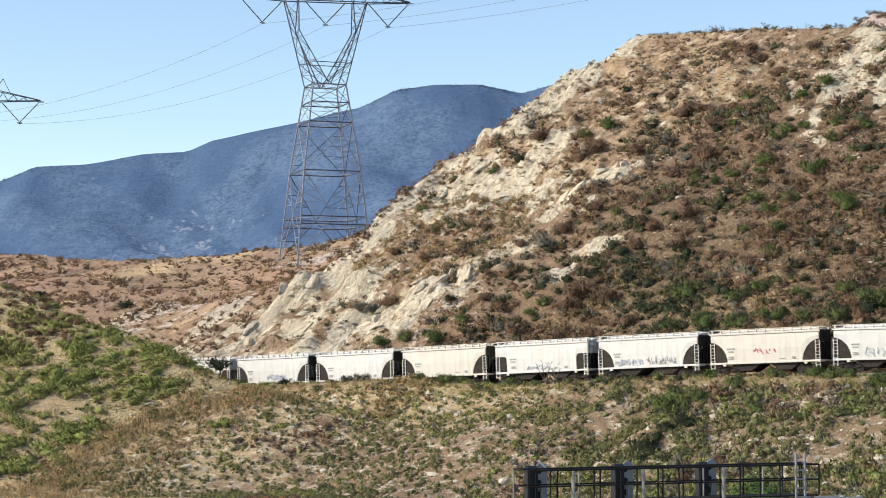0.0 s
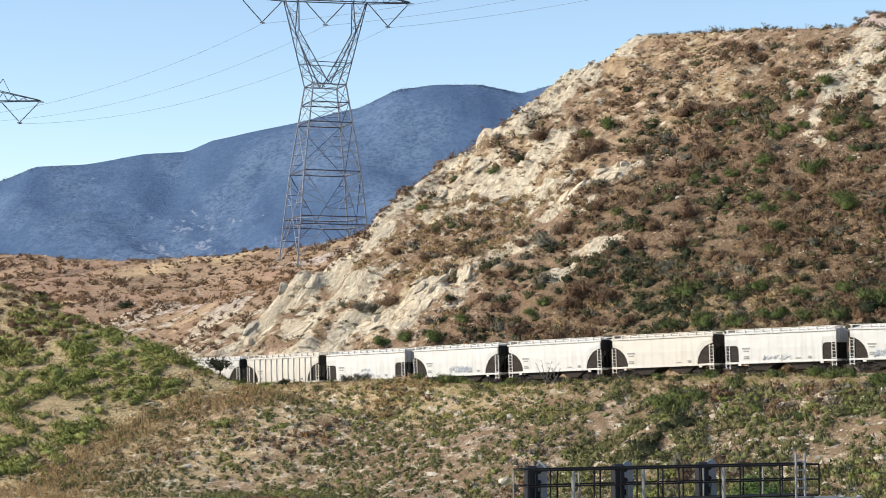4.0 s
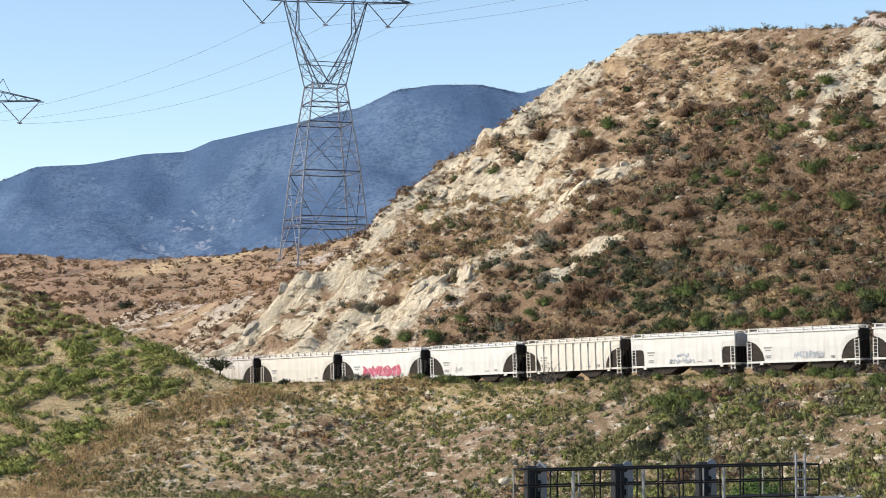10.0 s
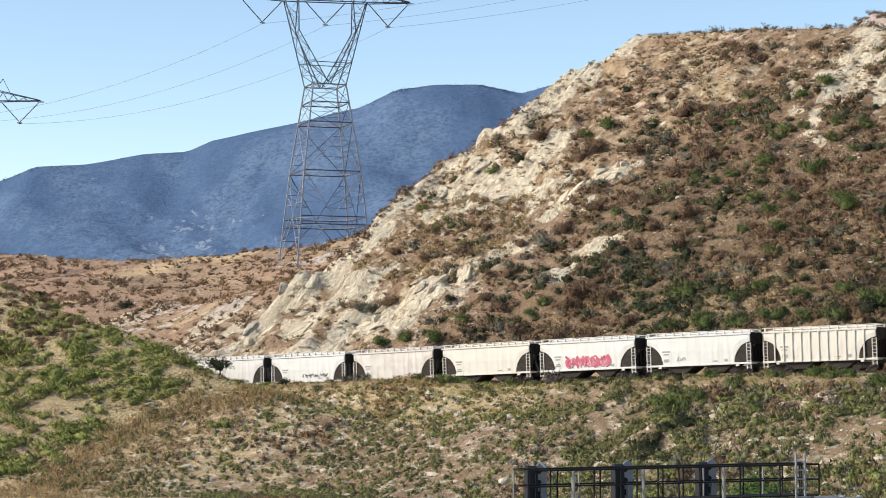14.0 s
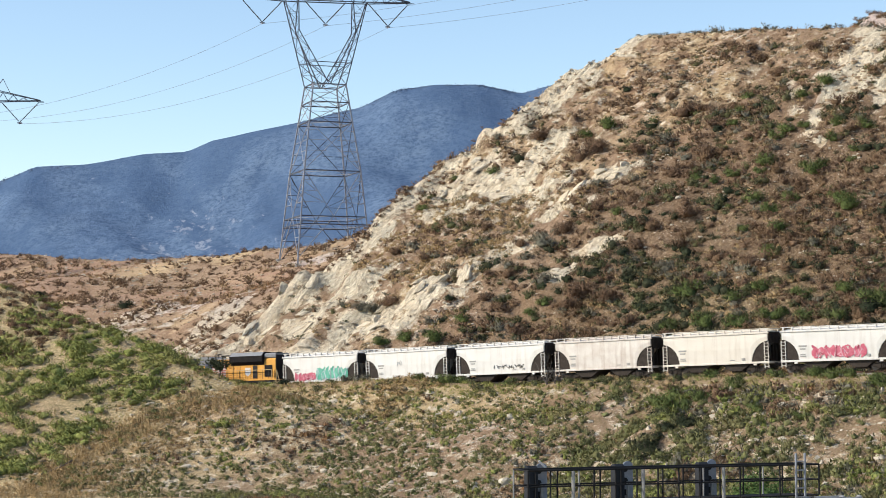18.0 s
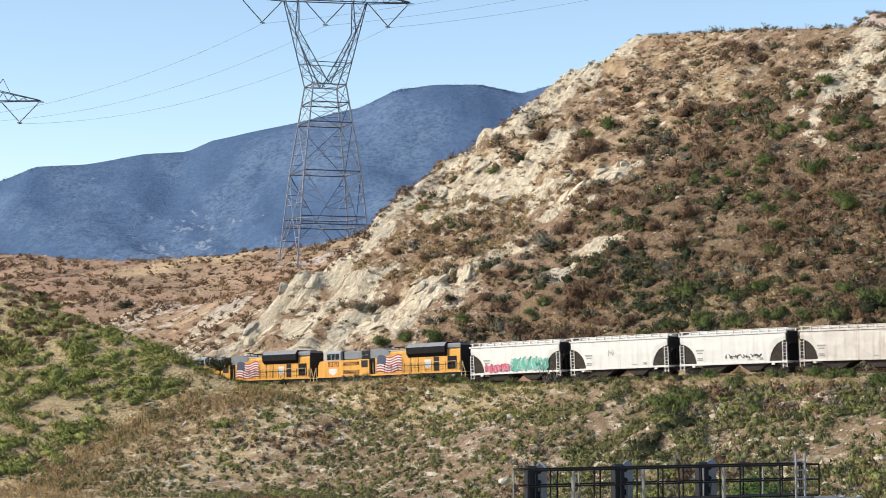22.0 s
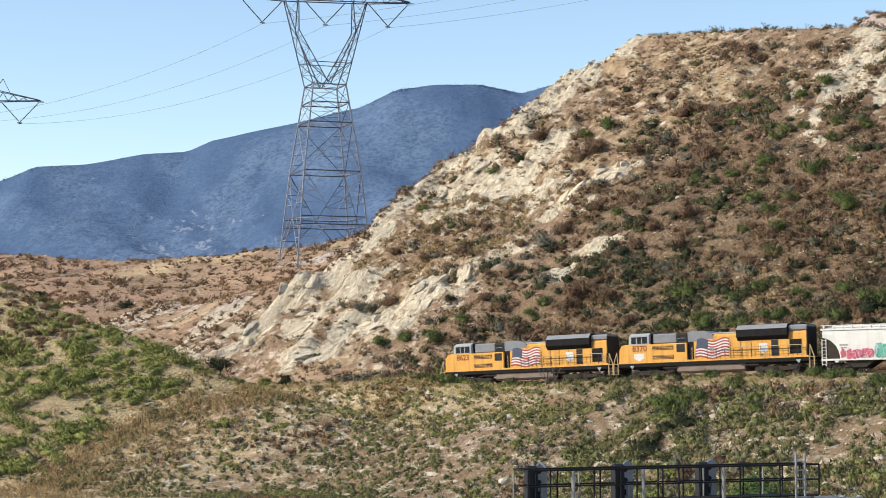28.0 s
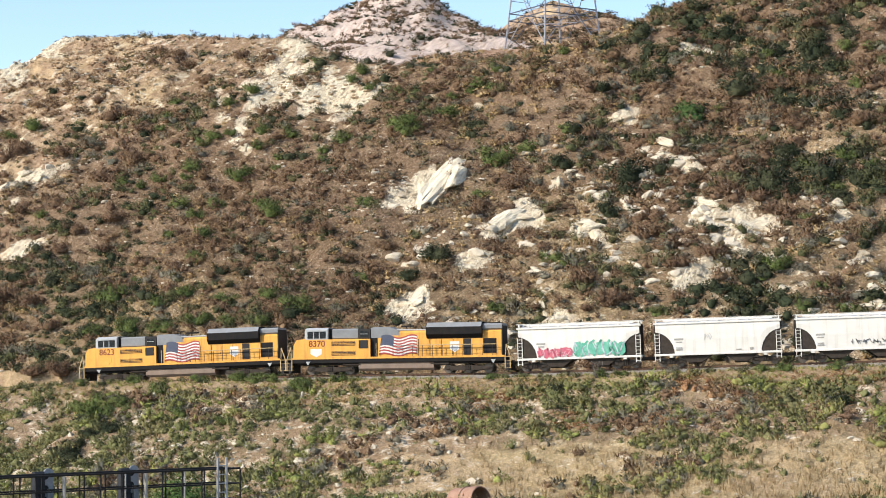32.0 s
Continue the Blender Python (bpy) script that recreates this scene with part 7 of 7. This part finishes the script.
# leafy treetops that rise from the valley behind the gantry
for tx, ty, crown_z, r, seed in ((15.3, 95.0, -5.25, 1.6, 1), (24.2, 96.0, -5.9, 1.2, 2)):
    base = height(tx, ty)
    tall = crown_z - base
    tree = thing("leafy_tree", "small tree with glossy fresh green leaves", "tree", "trees in the valley", pose(tx, ty, base - 0.1))
    trunk = Shape()
    g = random.Random(seed)
    trunk.sections([[(math.cos(a) * rr, math.sin(a) * rr, z) for a in (math.tau * i / 8 for i in range(8))] for z, rr in ((0, 0.16), (tall * 0.4, 0.12), (tall * 0.8, 0.08), (tall, 0.05))])
    part("trunk", trunk, BARK, tree)
    for k in range(7):
        a = math.tau * k / 7 + g.uniform(-0.3, 0.3)
        z0 = tall * g.uniform(0.55, 0.9)
        part("limb", Shape().bar((0, 0, z0), (math.cos(a) * r * 0.8, math.sin(a) * r * 0.8, z0 + g.uniform(0.5, 1.1)), 0.06, 5), BARK, tree)
    v, f, soft = shrub(500 + seed, 2400, 0.055, 0.026, 1.0, 16, 2, 0.0)
    part("crown", soften(mesh_from("crown", (v - (0, 0, 0.45)) * r * (1, 1, 1.1) + (0, 0, tall), f, LEAF[8]), soft), LEAF[8], tree)

# a gnarled dark little tree where the line leaves the cutting
tx, ty = -25.7, 226.4
base = height(tx, ty)
tree = thing("gnarled_tree", "small gnarled dark tree at the edge of the cutting", "tree", "", pose(tx, ty, base - 0.1))
lift = 0.8 - base
part("trunk", Shape().bar((0, 0, 0), (0.25, 0, lift * 0.6), 0.24, 7).bar((0.25, 0, lift * 0.6), (0.1, 0, lift + 0.9), 0.17, 7), BARK, tree)
for a, long in ((0.4, 1.1), (1.7, 0.9), (2.8, 1.2), (4.2, 0.9), (5.4, 1.1)):
    part("limb", Shape().bar((0.2, 0, lift * 0.7 + 0.1 * a), (0.2 + math.cos(a) * long, math.sin(a) * long, lift + 0.7 + 0.15 * a), 0.09, 5), BARK, tree)
v, f, soft = shrub(510, 900, 0.13, 0.05, 1.0, 12, 2, 0.0, 0.5, 0.3)
part("crown", soften(mesh_from("crown", v * (1.6, 1.4, 1.75) + (0.1, 0, lift), f, LEAF[0]), soft), LEAF[0], tree)

# a bare dead shrub before the track, a fallen branch on the bank
DEADWOOD = plain("weathered_dead_wood", (0.10, 0.085, 0.075), (0.17, 0.15, 0.135), 4.0, 0.9)


def dead_shrub(bx, by, tall, seed, label):
    ob = thing("dead_shrub", label, "dead shrub", "", pose(bx, by, height(bx, by) - 0.1))
    g = random.Random(seed)
    for k in range(6):
        a, lean = math.tau * k / 6 + g.uniform(-0.4, 0.4), g.uniform(0.15, 0.55)
        sh = Shape()
        p = Vector((0, 0, 0))
        for j in range(4):
            q2 = p + Vector((math.cos(a) * lean, math.sin(a) * lean, 1)).normalized() * tall * 0.27
            sh.bar(p, q2, 0.09 * (1 - j * 0.2), 5)
            for _ in range(2):
                b = a + g.uniform(-1.3, 1.3)
                sh.bar(q2, q2 + Vector((math.cos(b) * 0.5, math.sin(b) * 0.5, g.uniform(0.2, 0.6))) * tall * 0.2, 0.035, 3)
            p, a, lean = q2, a + g.uniform(-0.5, 0.5), lean + g.uniform(-0.1, 0.25)
        part("branch", sh, DEADWOOD, ob)


dead_shrub(10.75, 205.4, 2.3, 3, "bare dark dead shrub beside the track")
dead_shrub(11.6, 205.0, 1.5, 4, "bare dark dead shrub beside the track")
dead_shrub(77.0, 173.5, 1.3, 5, "bare grey dead shrub beside the track")
dead_shrub(65.5, 171.0, 1.6, 6, "bare grey dead shrub on the bank")
lx, ly = -40.1, 206.3
log = thing("fallen_branch", "dark fallen branch lying on the bank", "branch", "", pose(lx, ly, height(lx, ly) + 0.12, 0, -18, 25))
part("stem", Shape().bar((-1.7, 0, 0), (0.4, 0, 0.05), 0.22, 7).bar((0.4, 0, 0.05), (1.9, 0.15, 0.3), 0.16, 7), DEADWOOD, log)
part("side_branch", Shape().bar((0.3, 0, 0.05), (1.0, 0.5, 0.5), 0.09, 5), DEADWOOD, log)

# rusty culvert pipe in the grass
CULVERT = plain("rusty_culvert_steel", (0.30, 0.165, 0.115), (0.40, 0.26, 0.19), 2.0, 0.8, 0.2)
px, py = 47.4, 152.5
pipe = thing("culvert_pipe", "rusty corrugated steel culvert pipe in dry grass", "culvert pipe", "", pose(px, py, height(px, py) + 0.1, 0, -6, -62))
outer, inner = [], []
for k in range(25):
    xk = -1.4 + k * 0.117
    outer.append([(xk, math.cos(a) * (1.16 + 0.035 * (k % 2)), math.sin(a) * (1.16 + 0.035 * (k % 2))) for a in (math.tau * i / 28 for i in range(28))])
rim = [[(xk, math.cos(a) * 1.08, math.sin(a) * 1.08) for a in (math.tau * i / 28 for i in range(28))] for xk in (1.41, -1.4)]
n28 = 28
tube = Shape()
loops = outer + rim
tube.v = [p for loop in loops for p in loop]
tube.f = [(k * n28 + i, k * n28 + (i + 1) % n28, (k + 1) * n28 + (i + 1) % n28, (k + 1) * n28 + i) for k in range(len(loops) - 1) for i in range(n28)]
part("pipe_wall", tube, CULVERT, pipe)
band = Shape()
for i in range(28):
    a, b = math.tau * i / 28, math.tau * (i + 1) / 28
    band.bar((0.0, math.cos(a) * 1.22, math.sin(a) * 1.22), (0.0, math.cos(b) * 1.22, math.sin(b) * 1.22), 0.07)
part("joint_band", band, CULVERT, pipe)


def motions():
    """The train runs to the viewer's right at a steady pace; its wheels roll."""
    for car, offset in CARS:
        rows = []
        for t in np.arange(0, 32.01, 1.0):
            s = float(train_at(t)) + offset
            x, y, h = (float(v) for v in along(s))
            rows.append((float(t), pose(x, y, float(rail_height(s)) + 0.0, 0, math.degrees(-math.atan((float(rail_height(s + 4)) - float(rail_height(s - 4))) / 8)), math.degrees(h))))
        walk(car, rows)
    steps = [i / 10 for i in range(321)]
    turned = [math.degrees(float(train_at(t)) / WHEEL_R) for t in steps]
    for wheel, x in WHEELS:
        walk(wheel, [(t, pose(x, 0, WHEEL_R, 0, a % 360, 0)) for t, a in zip(steps, turned)])


motions()
